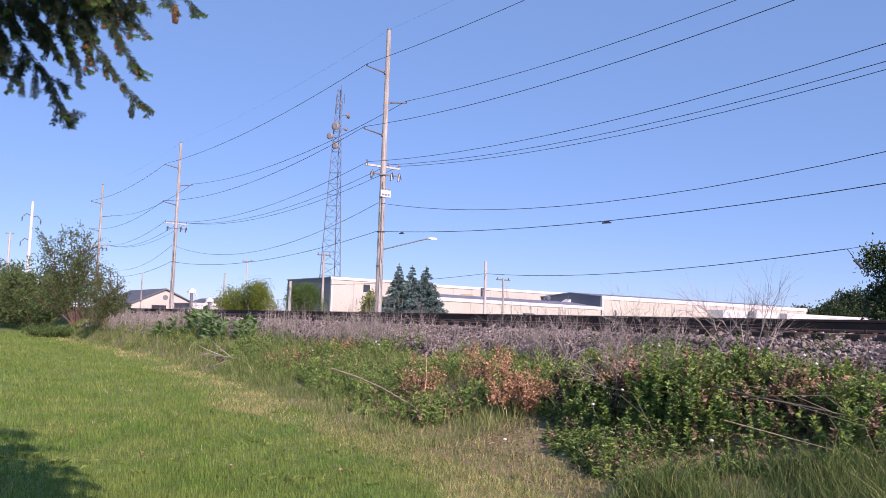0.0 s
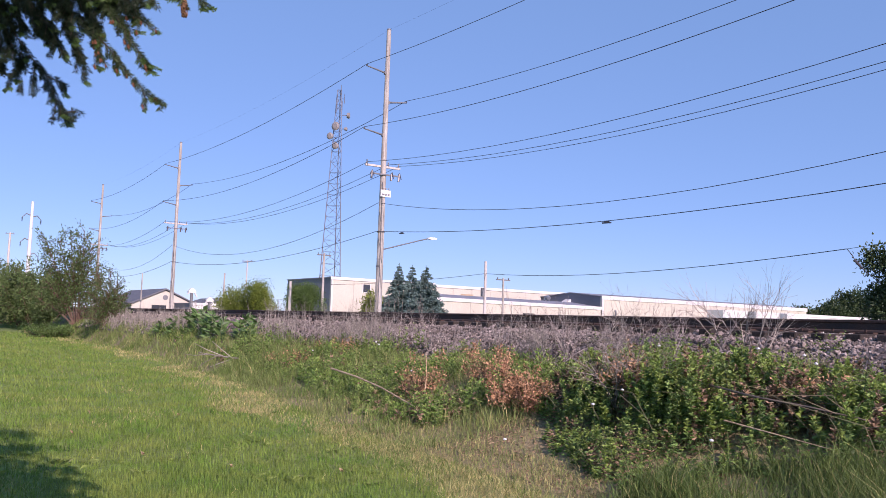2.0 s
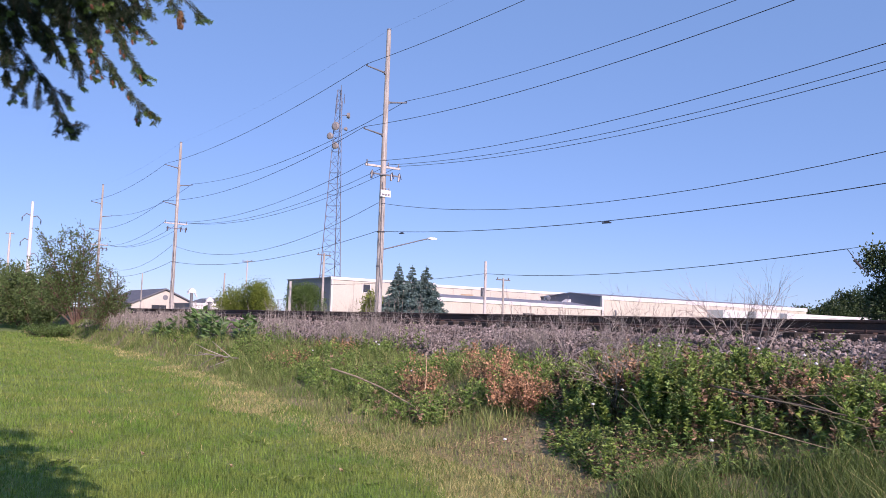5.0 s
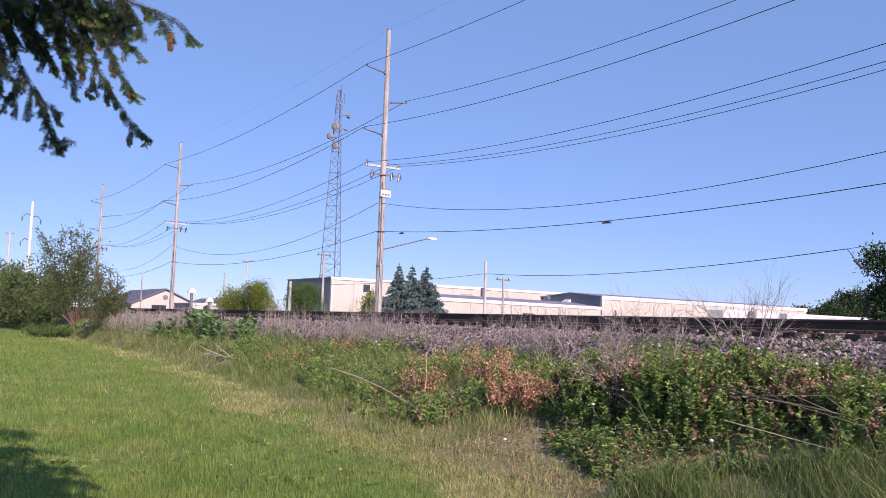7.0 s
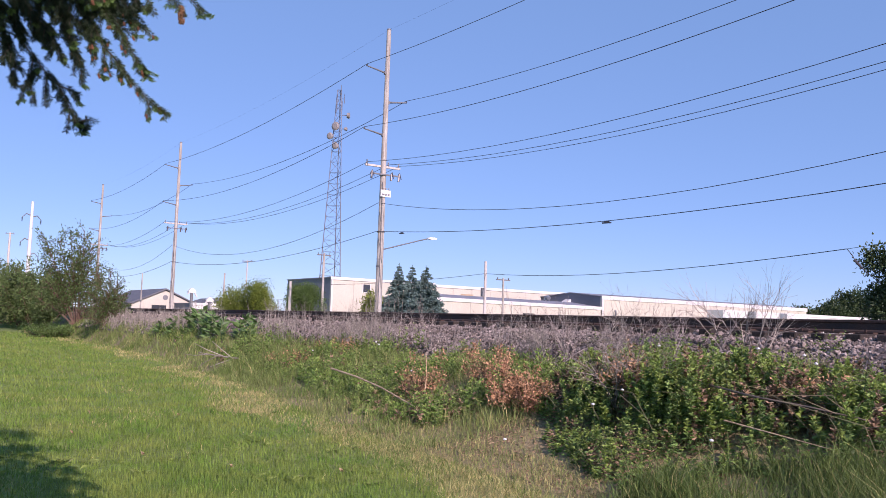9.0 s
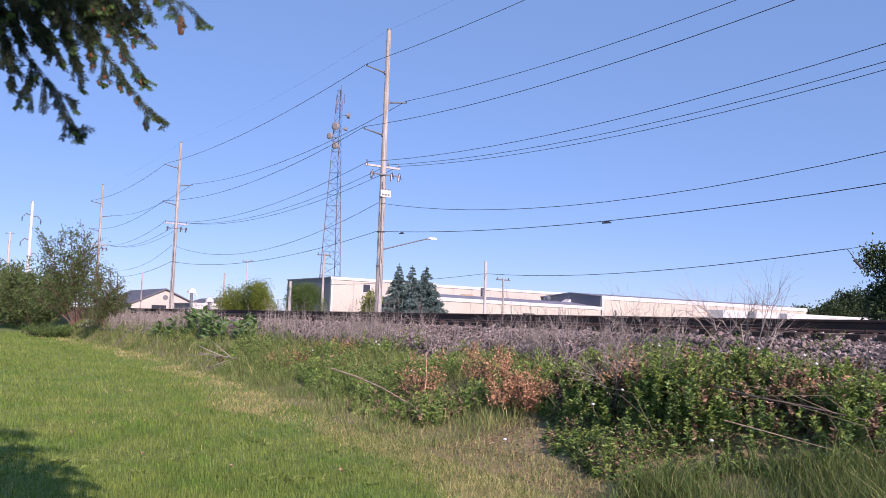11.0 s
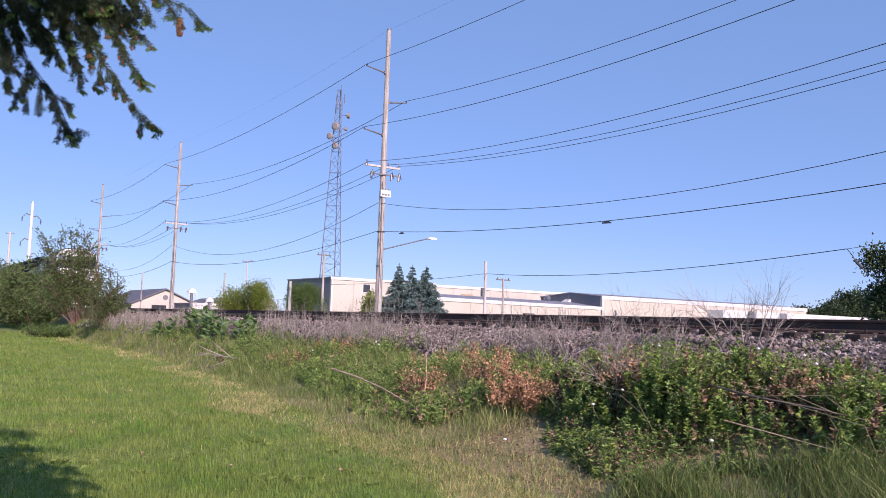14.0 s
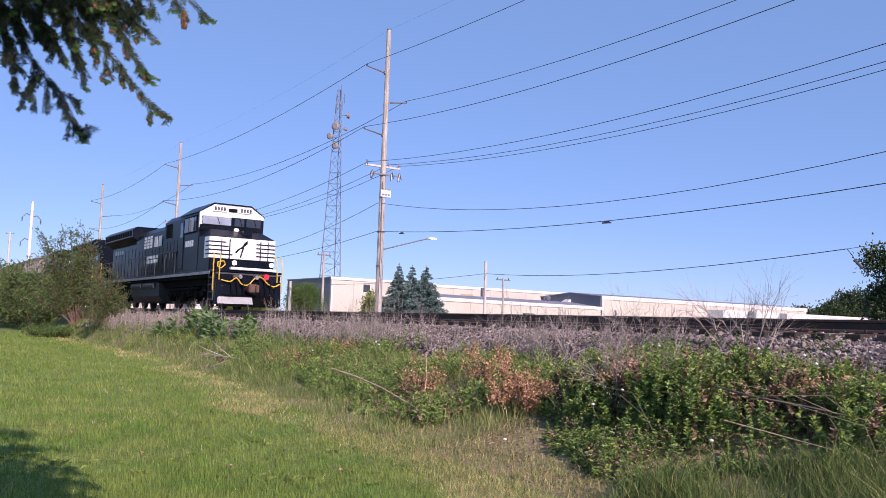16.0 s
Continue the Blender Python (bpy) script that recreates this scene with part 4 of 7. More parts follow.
def stem_shrub(name, at, height, spread, n_stems, n_leaves, size, leaf_mat, label, seed, low=0.25, lean=(0, 0)):
    """A shrub of many upright shoots from one foot, with leaves along them."""
    rnd = np.random.RandomState(seed)
    t = thing(name, pose(*at), label, "shrub", "shrubs beside the railway")
    out, P, Dv = [], [], []
    per = n_leaves // n_stems
    for k in range(n_stems):
        a = rnd.uniform(0, 2 * np.pi)
        r = spread * rnd.uniform(0.15, 1.0) ** 0.8
        h = height * rnd.uniform(0.62, 1.0) * (1 - 0.42 * (r / spread) ** 2)
        p0 = np.array([math.cos(a) * 0.25 * r, math.sin(a) * 0.25 * r, -0.05])
        tip = np.array([math.cos(a) * r + lean[0] * h, math.sin(a) * r + lean[1] * h, h])
        ctl = np.array([math.cos(a) * r * 0.75, math.sin(a) * r * 0.75, h * 0.45])
        pts = [(1 - u) ** 2 * p0 + 2 * u * (1 - u) * ctl + u * u * tip for u in np.linspace(0, 1, 8)]
        for i in range(7):
            out.append((pts[i], pts[i + 1], 0.03 * (1 - i / 8), 0.03 * (1 - (i + 1) / 8) + 0.002))
        for _ in range(9):
            u = rnd.uniform(low, 0.97)
            p = (1 - u) ** 2 * p0 + 2 * u * (1 - u) * ctl + u * u * tip
            e = unit(np.array([math.cos(a), math.sin(a), 0.9]) + rnd.normal(size=3) * 0.7)
            ln = height * rnd.uniform(0.08, 0.2) * (1.15 - u)
            q = p + e * ln
            out.append((p, q, 0.011, 0.005))
            m = per // 10
            s = rnd.uniform(0.1, 1, m)
            P.append(p + (q - p) * s[:, None] + rnd.normal(size=(m, 3)) * size * 0.9)
            Dv.append(e + rnd.normal(size=(m, 3)) * 0.8)
        m = per // 10
        s = rnd.uniform(0.55, 1, m)
        P.append(np.array([(1 - u) ** 2 * p0 + 2 * u * (1 - u) * ctl + u * u * tip for u in s]) + rnd.normal(size=(m, 3)) * size * 0.6)
        Dv.append(rnd.normal(size=(m, 3)) + np.array([0, 0, 0.8]))
    P, Dv = np.concatenate(P), np.concatenate(Dv)
    v, f = joined(segs(out))
    st = new("stem", soup("stem", v, f, STEM_BROWN))
    st.parent = t
    v, f = joined(leaves(P, Dv, size * rnd.uniform(0.7, 1.35, len(P)), size * 0.5, rnd))
    cr = new("foliage", soup("foliage", v, f, leaf_mat))
    cr.parent = t
    return t


def limb_shrub(name, at, limbs, n_leaves, size, leaf_mat, label, seed, spread=0.5):
    """A shrub of a few strong limbs that fan out from one foot, each in open leaf. limbs: tip places and the radius of each spray."""
    rnd = np.random.RandomState(seed)
    t = thing(name, pose(*at), label, "shrub", "shrubs beside the railway")
    out, P, Dv = [], [], []
    total = sum(r ** 2 for *_, r in limbs)
    for x, y, z, r in limbs:
        p0 = np.array([x * 0.08, y * 0.08, -0.1])
        tip = np.array([x, y, z])
        ctl = np.array([x * 0.42, y * 0.42, z * 0.55])
        curve = lambda u: (1 - u) ** 2 * p0 + 2 * u * (1 - u) * ctl + u * u * tip
        pts = [curve(u) for u in np.linspace(0, 1, 9)]
        for i in range(8):
            out.append((pts[i], pts[i + 1], 0.048 * (1 - i / 9), 0.048 * (1 - (i + 1) / 9)))
        twigs = 36
        m = max(4, int(n_leaves * r ** 2 / total / twigs))
        for _ in range(twigs):
            u = rnd.uniform(0.32, 1.0)
            p = curve(u)
            e = unit(np.array([x * 0.15, y * 0.15, 0.75]) + rnd.normal(size=3) * 0.75)
            q = p + e * r * rnd.uniform(0.45, 1.05) * (0.75 + 0.5 * (1 - abs(u - 0.6)))
            out.append((p, q, 0.02, 0.006))
            s = rnd.uniform(0.25, 1.0, m)
            P.append(p + (q - p) * s[:, None] + rnd.normal(size=(m, 3)) * size * 0.8)
            Dv.append(e + rnd.normal(size=(m, 3)) * 0.7)
    P, Dv = np.concatenate(P), np.concatenate(Dv)
    v, f = joined(segs(out))
    st = new("stem", soup("stem", v, f, STEM_BROWN))
    st.parent = t
    v, f = joined(leaves(P, Dv, size * rnd.uniform(0.7, 1.4, len(P)), size * 0.42, rnd))
    cr = new("foliage", soup("foliage", v, f, leaf_mat))
    cr.parent = t
    return t


# ------------------------------------------------------------------ trees beyond the track
conifer((-52.9, 31.0, G), 5.25, 1.9, NEEDLES_BLUE, "small blue-green spruce beside the street", 1)
conifer((-54.9, 33.35, G), 5.4, 2.0, NEEDLES_BLUE, "slim blue-green spruce between two others", 2)
conifer((-50.5, 31.8, G), 5.1, 2.35, NEEDLES_BLUE, "broad blue-green spruce with a pointed top", 3)
broadleaf_tree("round_tree", (-72.2, 27.2, G), 3.9, 2.35, 1.0, 24000, 0.135, LEAF_LIME, "low rounded yellow-green tree beyond the track", 5)
broadleaf_tree("street_tree", (-74.0, 33.0, G), 4.4, 1.6, 1.2, 13000, 0.14, LEAF_MID, "small bright green street tree", 6)
broadleaf_tree("street_tree", (-60.5, 33.2, G), 3.4, 1.1, 0.9, 4000, 0.17, LEAF_LIME, "small yellow-green shrub-like tree", 7)
broadleaf_tree("large_tree", (-17.1, 33.4, G), 5.0, 1.6, 0.35, 42000, 0.14, LEAF_DARK, "large dark green leafy tree beside the track", 9)
for k, (x, y, h, r) in enumerate(((-95, 128, 5.2, 2.8), (-92.7, 132.5, 5.6, 3.0), (-90, 136, 5.6, 2.8), (-87.5, 140, 6.8, 3.0), (-85, 143.5, 9.4, 3.4), (-82.8, 147, 8.6, 3.3), (-80, 150.5, 9.2, 3.4), (-77, 155, 9.6, 3.6), (-100, 120, 5.0, 2.6))):
    broadleaf_tree("distant_tree", (x, y, G), h, r, 1.2, 7500, 0.42, LEAF_DARK, "distant dark green broadleaf tree behind the warehouse", 20 + k)

# ------------------------------------------------------------------ shrubs on this side
limb_shrub("tall_shrub", (-51.1, 9.2, 0.7), ((0.1, -2.2, 5.0, 0.75), (-0.3, -1.9, 3.6, 0.8), (0.2, -1.3, 4.7, 0.8), (-0.1, -0.7, 5.1, 0.75), (0.3, 0.0, 5.4, 0.7), (-0.5, 0.3, 4.2, 0.8), (0.2, 0.55, 4.7, 0.6), (0.5, -0.6, 3.4, 0.9), (0.6, 0.9, 3.4, 0.7), (-0.3, -1.6, 2.0, 0.8), (0.5, -1.9, 2.4, 0.6), (0.3, -0.2, 4.4, 0.7), (0.7, 0.9, 1.6, 0.7), (0.4, 1.0, 2.4, 0.7), (0.1, -2.0, 1.3, 0.6), (-0.4, -1.4, 3.0, 0.8)), 8800, 0.15, LEAF_SHRUB, "tall green shrub whose brown limbs fan out in open leaf", 31)
limb_shrub("tall_shrub", (-44.2, 9.35, 0.8), ((0.1, -0.6, 2.5, 0.5), (0.3, 0.3, 2.2, 0.55), (-0.2, 0.0, 2.8, 0.45), (0.3, 0.75, 1.5, 0.5), (0.2, -0.8, 1.5, 0.6), (0.1, 0.9, 0.8, 0.5), (0.4, 0.2, 0.9, 0.6), (0.0, -0.5, 0.8, 0.6), (0.4, -0.2, 1.6, 0.6), (-0.3, 0.5, 1.8, 0.55), (0.3, 0.9, 0.4, 0.5), (0.3, -0.9, 0.4, 0.5)), 4600, 0.11, LEAF_SHRUB, "lower spreading olive-green shrub beside the tall one", 32)
stem_shrub("low_shrub", (-50.4, 7.8, 0.0), 0.75, 1.6, 40, 3600, 0.12, LEAF_MID, "low green undergrowth at the foot of the shrub", 33, 0.1)
for k, (x, y, h, r) in enumerate(((-60, 9.2, 3.6, 1.5), (-65, 9.0, 4.6, 1.7), (-70, 8.9, 5.2, 1.9), (-75, 8.8, 5.4, 2.0), (-81, 8.7, 5.9, 2.1), (-88, 8.6, 6.4, 2.2), (-96, 8.4, 7.0, 2.4))):
    stem_shrub("hedge_shrub", (x, y, 0.3), h, r, 50, 7500, 0.2, LEAF_SHRUB, "dense green hedge shrub beside the railway", 40 + k, 0.08)

# ------------------------------------------------------------------ lawn and bank
def wedge(rnd, n, r0, r1, turn0=-34, turn1=34):
    """Points of the ground spread about the eye, thinning with distance."""
    r = r0 * (r1 / r0) ** rnd.uniform(0, 1, n)
    mid = math.atan2(VIEW.y, VIEW.x)
    a = mid + np.radians(rnd.uniform(turn0, turn1, n))
    return r * np.cos(a), r * np.sin(a), r


EDGES = lambda x: np.interp(x, EDGE_X, EDGE_Y)


def ground_at(x, y):
    return np.array([ground_z(a, b) for a, b in zip(x, y)])


def patchy(x, y, s, seed):
    return np.array([noise.noise((a * s, b * s, seed)) for a, b in zip(x, y)])


def lawn_grass():
    rnd = np.random.RandomState(5)
    x, y, r = wedge(rnd, 380000, 5.8, 60)
    keep = y < EDGES(x) + 0.1
    x, y, r = x[keep], y[keep], r[keep]
    z = ground_at(x, y)
    edge = EDGES(x) - y
    tall = patchy(x, y, 0.5, 3.3)
    straw = patchy(x, y, 0.8, 9.1) * 0.9 + rnd.normal(size=len(x)) * 0.35
    dry = (edge < 0.85 + 1.0 * tall + 0.15 * rnd.normal(size=len(x))) & (straw > -0.25)
    dry |= straw > 0.8
    h = np.clip(0.048 + 0.022 * tall + 0.014 * rnd.normal(size=len(x)), 0.015, 0.1) * (1 + r / 60)
    p = np.stack([x, y, z - 0.005], 1)
    for name, m, mat_, label in (("lawn_grass", ~dry, GRASS, "short bright green mown lawn grass"), ("dry_grass", dry, STRAW, "straw-coloured dry cut grass along the lawn's edge")):
        v, f = joined(blades(p[m], h[m] * (0.85 if name == "dry_grass" else 1.0), np.abs(rnd.normal(size=m.sum())) * 0.45 + (0.5 if name == "dry_grass" else 0.0), np.maximum(0.0045, 0.00075 * r[m]), rnd))
        ob = new(name, soup(name, v, f, mat_))
        tagged(ob, label, "grass", kind="stuff")


def clover_patches():
    """Small broad-leaved weeds in the lawn."""
    rnd = np.random.RandomState(15)
    x, y, r = wedge(rnd, 500, 6.2, 22)
    keep = (y < EDGES(x) - 0.2) & (patchy(x, y, 0.6, 4.4) > 0.12)
    x, y = x[keep], y[keep]
    P, Dv = [], []
    for a, b in zip(x, y):
        m = rnd.randint(5, 12)
        t = rnd.uniform(0, 2 * np.pi, m)
        P.append(np.stack([a + 0.015 * np.cos(t), b + 0.015 * np.sin(t), 0 * t + ground_z(a, b) + 0.015], 1))
        Dv.append(np.stack([np.cos(t), np.sin(t), 0 * t + 0.35], 1))
    v, f = joined(leaves(np.concatenate(P), np.concatenate(Dv), rnd.uniform(0.06, 0.11, sum(map(len, P))), 0.035, rnd))
    tagged(new("lawn_weeds", soup("lawn_weeds", v, f, LEAF_WEED)), "small rosette weeds growing in the lawn", "weeds", kind="stuff")


def bush_height(x, y):
    """How high the leafy tangle stands over the ground: a low apron in front, the stand behind it."""
    x, y = np.asarray(x, float), np.asarray(y, float)
    left = np.clip((x - (-7.75 - 1.0 * (y - 6.3))) / 1.0, 0, 1)
    foot = np.interp(x, (-8, -6.3, -5.5, -4.9, -3), (6.2, 5.8, 5.4, 6.4, 6.6))
    front = np.clip((y - foot) / 0.25, 0, 1)
    stand = np.interp(y, (5.4, 6.75, 7.15, 7.8, 8.6, 9.5), (0.2, 0.22, 0.68, 0.62, 0.46, 0.26))
    thin = np.interp(x, (-10, -8.6, -6.0, -5.2, -3), (0.6, 1.0, 1.0, 0.7, 0.55))
    return left * front * stand * thin * np.clip((9.75 - y) / 0.3, 0, 1)


def bramble():
    """The leafy tangle on the bank: separate stems in whorled leaf, with gaps between the clumps."""
    rnd = np.random.RandomState(21)
    n = 11000
    x, y = rnd.uniform(-11.2, -1.6, n), rnd.uniform(5.4, 9.75, n)
    k = bush_height(x, y)
    lump = patchy(x, y, 1.5, 6.2) + 0.5 * patchy(x, y, 3.4, 1.2)
    keep = (k * rnd.uniform(0.25, 1.0, n) > 0.06) & (lump + 0.22 * rnd.normal(size=n) > np.where(k > 0.3, -0.08, -0.2))
    x, y, k, lump = x[keep], y[keep], k[keep], lump[keep]
    brownish = patchy(x, y, 1.1, 8.8)
    P, Dv, S, U, kind, A, B = [], [], [], [], [], [], []
    for a, b, h, q, w in zip(x, y, k, lump, brownish):
        g = ground_z(a, b)
        h = h * (0.85 + 0.55 * q) * rnd.uniform(0.7, 1.25)
        lean = 0.22 * rnd.normal(size=2) * h + np.array([0.1, -0.12]) * h
        base, tip = np.array([a, b, g]), np.array([a + lean[0], b + lean[1], g + h])
        tall = h > 0.28
        p, d, s, u = herb(rnd, base, tip, int(5 + 9 * h) if tall else rnd.randint(3, 5), rnd.uniform(0.045, 0.1) if tall else rnd.uniform(0.04, 0.065), rnd.uniform(0.3, 0.55) if tall else 0.2, 4)
        P.append(p)
        Dv.append(d)
        S.append(s)
        dead = rnd.uniform() < (0.42 if w > 0.2 else 0.12)
        kind.append(np.where(dead, 2, np.where(u > rnd.uniform(0.5, 1.1), 1, 0)))
        A.append(base)
        B.append(tip)
    P, Dv, S, kind = np.concatenate(P), np.concatenate(Dv), np.concatenate(S), np.concatenate(kind)
    for j, (name, mat_, label) in enumerate((("bramble_leaves", LEAF_BRAMBLE, "dense dark green bramble leaves on the bank"),
                                             ("bramble_shoots", LEAF_TIP, "young yellow-green shoot tips in the bramble"),
                                             ("withered_leaves", LEAF_DEAD, "withered brown leaves in the bramble"))):
        m = kind == j
        v, f = joined(ovals(P[m], Dv[m], S[m], S[m] * 0.6, rnd))
        tagged(new(name, soup(name, v, f, mat_)), label, "bramble", kind="stuff")
    v, f = joined(sticks(np.array(A), np.array(B), 0.0045, 0.002))
    tagged(new("bramble_stems", soup("bramble_stems", v, f, STEM_GREEN)), "thin green stems of the bramble", "bramble", kind="stuff")
    # arching canes
    n = 420
    x, y = rnd.uniform(-10, -1.8, n), rnd.uniform(5.6, 9.6, n)
    keep = bush_height(x, y) > 0.25
    x, y = x[keep], y[keep]
    a = np.stack([x, y, ground_at(x, y)], 1)
    b = a + rnd.normal(size=a.shape) * np.array([0.2, 0.2, 0.1]) + np.array([0, 0, 0.42])
    c = b + rnd.normal(size=a.shape) * np.array([0.24, 0.24, 0.12]) + np.array([0, 0, 0.1])
    v, f = joined(sticks(a, b, 0.005, 0.0035), sticks(b, c, 0.0035, 0.002))
    tagged(new("bramble_canes", soup("bramble_canes", v, f, STEM_PALE)), "thin reddish-grey bramble canes in the tangle", "canes", kind="stuff")
    # brown leaf litter and straw on the bare soil before the tangle
    n = 5200
    x, y = rnd.uniform(-8.8, -4.6, n), rnd.uniform(5.2, 7.3, n)
    keep = (y > EDGES(x) + 0.2) & (patchy(x, y, 1.6, 3.7) + 0.35 * rnd.normal(size=n) > 0.0)
    x, y = x[keep], y[keep]
    p = np.stack([x, y, ground_at(x, y) + 0.012], 1)
    v, f = joined(leaves(p, rnd.normal(size=p.shape) * np.array([1, 1, 0.22]) + np.array([0, 0, 0.1]), rnd.uniform(0.025, 0.07, len(p)), 0.016, rnd))
    tagged(new("leaf_litter", soup("leaf_litter", v, f, LEAF_DEAD)), "brown dead leaves and stalks littering the soil", "litter", kind="stuff")
    # sprigs that have seeded in the foot of the ballast
    P, Dv, S = [], [], []
    for _ in range(520):
        a, b = rnd.uniform(-11, -3.0), 9.3 + 1.3 * rnd.uniform() ** 1.8
        if noise.noise((a * 0.9, b * 0.9, 2.5)) < -0.05:
            continue
        g = max(ground_z(a, b), ballast_z(b))
        h = rnd.uniform(0.1, 0.32)
        p, d, s, u = herb(rnd, np.array([a, b, g]), np.array([a + 0.05 * rnd.normal(), b + 0.05 * rnd.normal(), g + h]), 5, rnd.uniform(0.04, 0.065), 0.2, 3)
        P.append(p)
        Dv.append(d)
        S.append(s)
    P, Dv, S = np.concatenate(P), np.concatenate(Dv), np.concatenate(S)
    v, f = joined(ovals(P, Dv, S, S * 0.5, rnd))
    tagged(new("ballast_weeds", soup("ballast_weeds", v, f, LEAF_BANK)), "small green weeds sprouting between the ballast stones", "weeds", kind="stuff")


def bank_weeds():
    """Mixed green herbs over the bank between lawn and ballast."""
    rnd = np.random.RandomState(33)
    x, y, r = wedge(rnd, 52000, 7.0, 80, -33, 31)
    e = EDGES(x)
    q = patchy(x, y, 0.45, 5.5) + 0.5 * patchy(x, y, 1.4, 2.5)
    keep = (y > e + 0.8 + 0.45 * q) & (y < 9.5 + 0.25 * q + 0.15 * rnd.normal(size=len(x))) & (bush_height(x, y) < 0.08) & (q + 0.25 * rnd.normal(size=len(x)) > -0.2) & ((x < -9.6) | (y > 7.2))
    x, y, r, q = x[keep], y[keep], r[keep], q[keep]
    P, Dv, S, kind, A, B = [], [], [], [], [], []
    for a, b, d, w in zip(x, y, r, q):
        g = ground_z(a, b)
        h = rnd.uniform(0.12, 0.36) * (1.0 + 1.3 * w) * min(1.0, 0.45 + (b - lawn_edge(a)) * 0.55)
        base, tip = np.array([a, b, g]), np.array([a + 0.07 * rnd.normal(), b + 0.07 * rnd.normal(), g + h])
        p, dd, s, u = herb(rnd, base, tip, 5, rnd.uniform(0.045, 0.085) * (1 + d / 45), 0.15, 3)
        P.append(p)
        Dv.append(dd)
        S.append(s)
        A.append(base)
        B.append(tip)
        dead = rnd.uniform() < (0.3 if noise.noise((a * 0.5, b * 1.2, 4.4)) > 0.3 else 0.03)
        kind.append(np.where(dead, 2, np.where(u > rnd.uniform(0.68, 1.25), 1, 0)))
    P, Dv, S, kind = np.concatenate(P), np.concatenate(Dv), np.concatenate(S), np.concatenate(kind)
    for k, (mat_, label) in enumerate(((LEAF_BANK, "mixed green herbs on the railway bank"), (LEAF_TIP, "yellow-green shoot tips of the bank's weeds"), (LEAF_DEAD, "dead brown weeds among the green"))):
        m = kind == k
        v, f = joined(leaves(P[m], Dv[m], S[m], S[m] * 0.48, rnd))
        tagged(new("bank_weeds", soup("bank_weeds", v, f, mat_)), label, "weeds", kind="stuff")
    v, f = joined(sticks(np.array(A), np.array(B), 0.004, 0.002))
    tagged(new("weed_stems", soup("weed_stems", v, f, STEM_GREEN)), "thin green weed stems on the bank", "weeds", kind="stuff")


def tall_grass():
    """Unmown grass along the lawn's edge and in tufts on the bank."""
    rnd = np.random.RandomState(44)
    x, y, r = wedge(rnd, 170000, 5.6, 80, -33, 33)
    e = EDGES(x)
    q = patchy(x, y, 0.55, 7.7)
    band = (y > e - 0.15 + 0.15 * q) & (y < e + 1.0 + 0.8 * q + np.clip(r - 18, 0, 40) * 0.02)
    tuft = (y > e + 0.2) & (y < 9.4) & (q > 0.05) & (bush_height(x, y) < 0.05) & ((x < -9.0) | (y > 7.4))
    sparse = (y >= 9.2) & (y < 9.8) & (q > 0.55) & (x > -20)
    band &= (x < -5.3) | (y < 5.0)
    keep = band | tuft | sparse
    x, y, r, q, e = x[keep], y[keep], r[keep], q[keep], e[keep]
    p = np.stack([x, y, ground_at(x, y) - 0.01], 1)
    p[:, 2] = np.where(y > 9.3, np.array([max(ballast_z(b), c) for b, c in zip(y, p[:, 2])]), p[:, 2])
    ramp = np.clip((y - e + 0.3) / 0.9, 0.15, 1)
    ramp = ramp * np.where((y < e + 1.0) & (x < -4.9) & (x > -24), 0.35, 1.0)
    h = np.clip((0.165 + 0.11 * q + 0.07 * rnd.normal(size=len(x))) * ramp, 0.05, 0.62)
    pick = rnd.uniform(0, 1, len(x)) + 0.25 * patchy(x, y, 0.9, 2.2)
    dry = pick > np.where((y < e + 0.9) & (x > -16), 0.42, 0.8)
    for m, mat_, label in ((~dry, GRASS_TALL, "tall unmown green grass along the bank"), (dry, STRAW, "tall dry straw stems in the grass")):
        v, f = joined(blades(p[m], h[m], np.abs(rnd.normal(size=m.sum())) * 0.4 + 0.1, np.maximum(0.0055, 0.0008 * r[m]), rnd))
        tagged(new("tall_grass", soup("tall_grass", v, f, mat_)), label, "grass", kind="stuff")


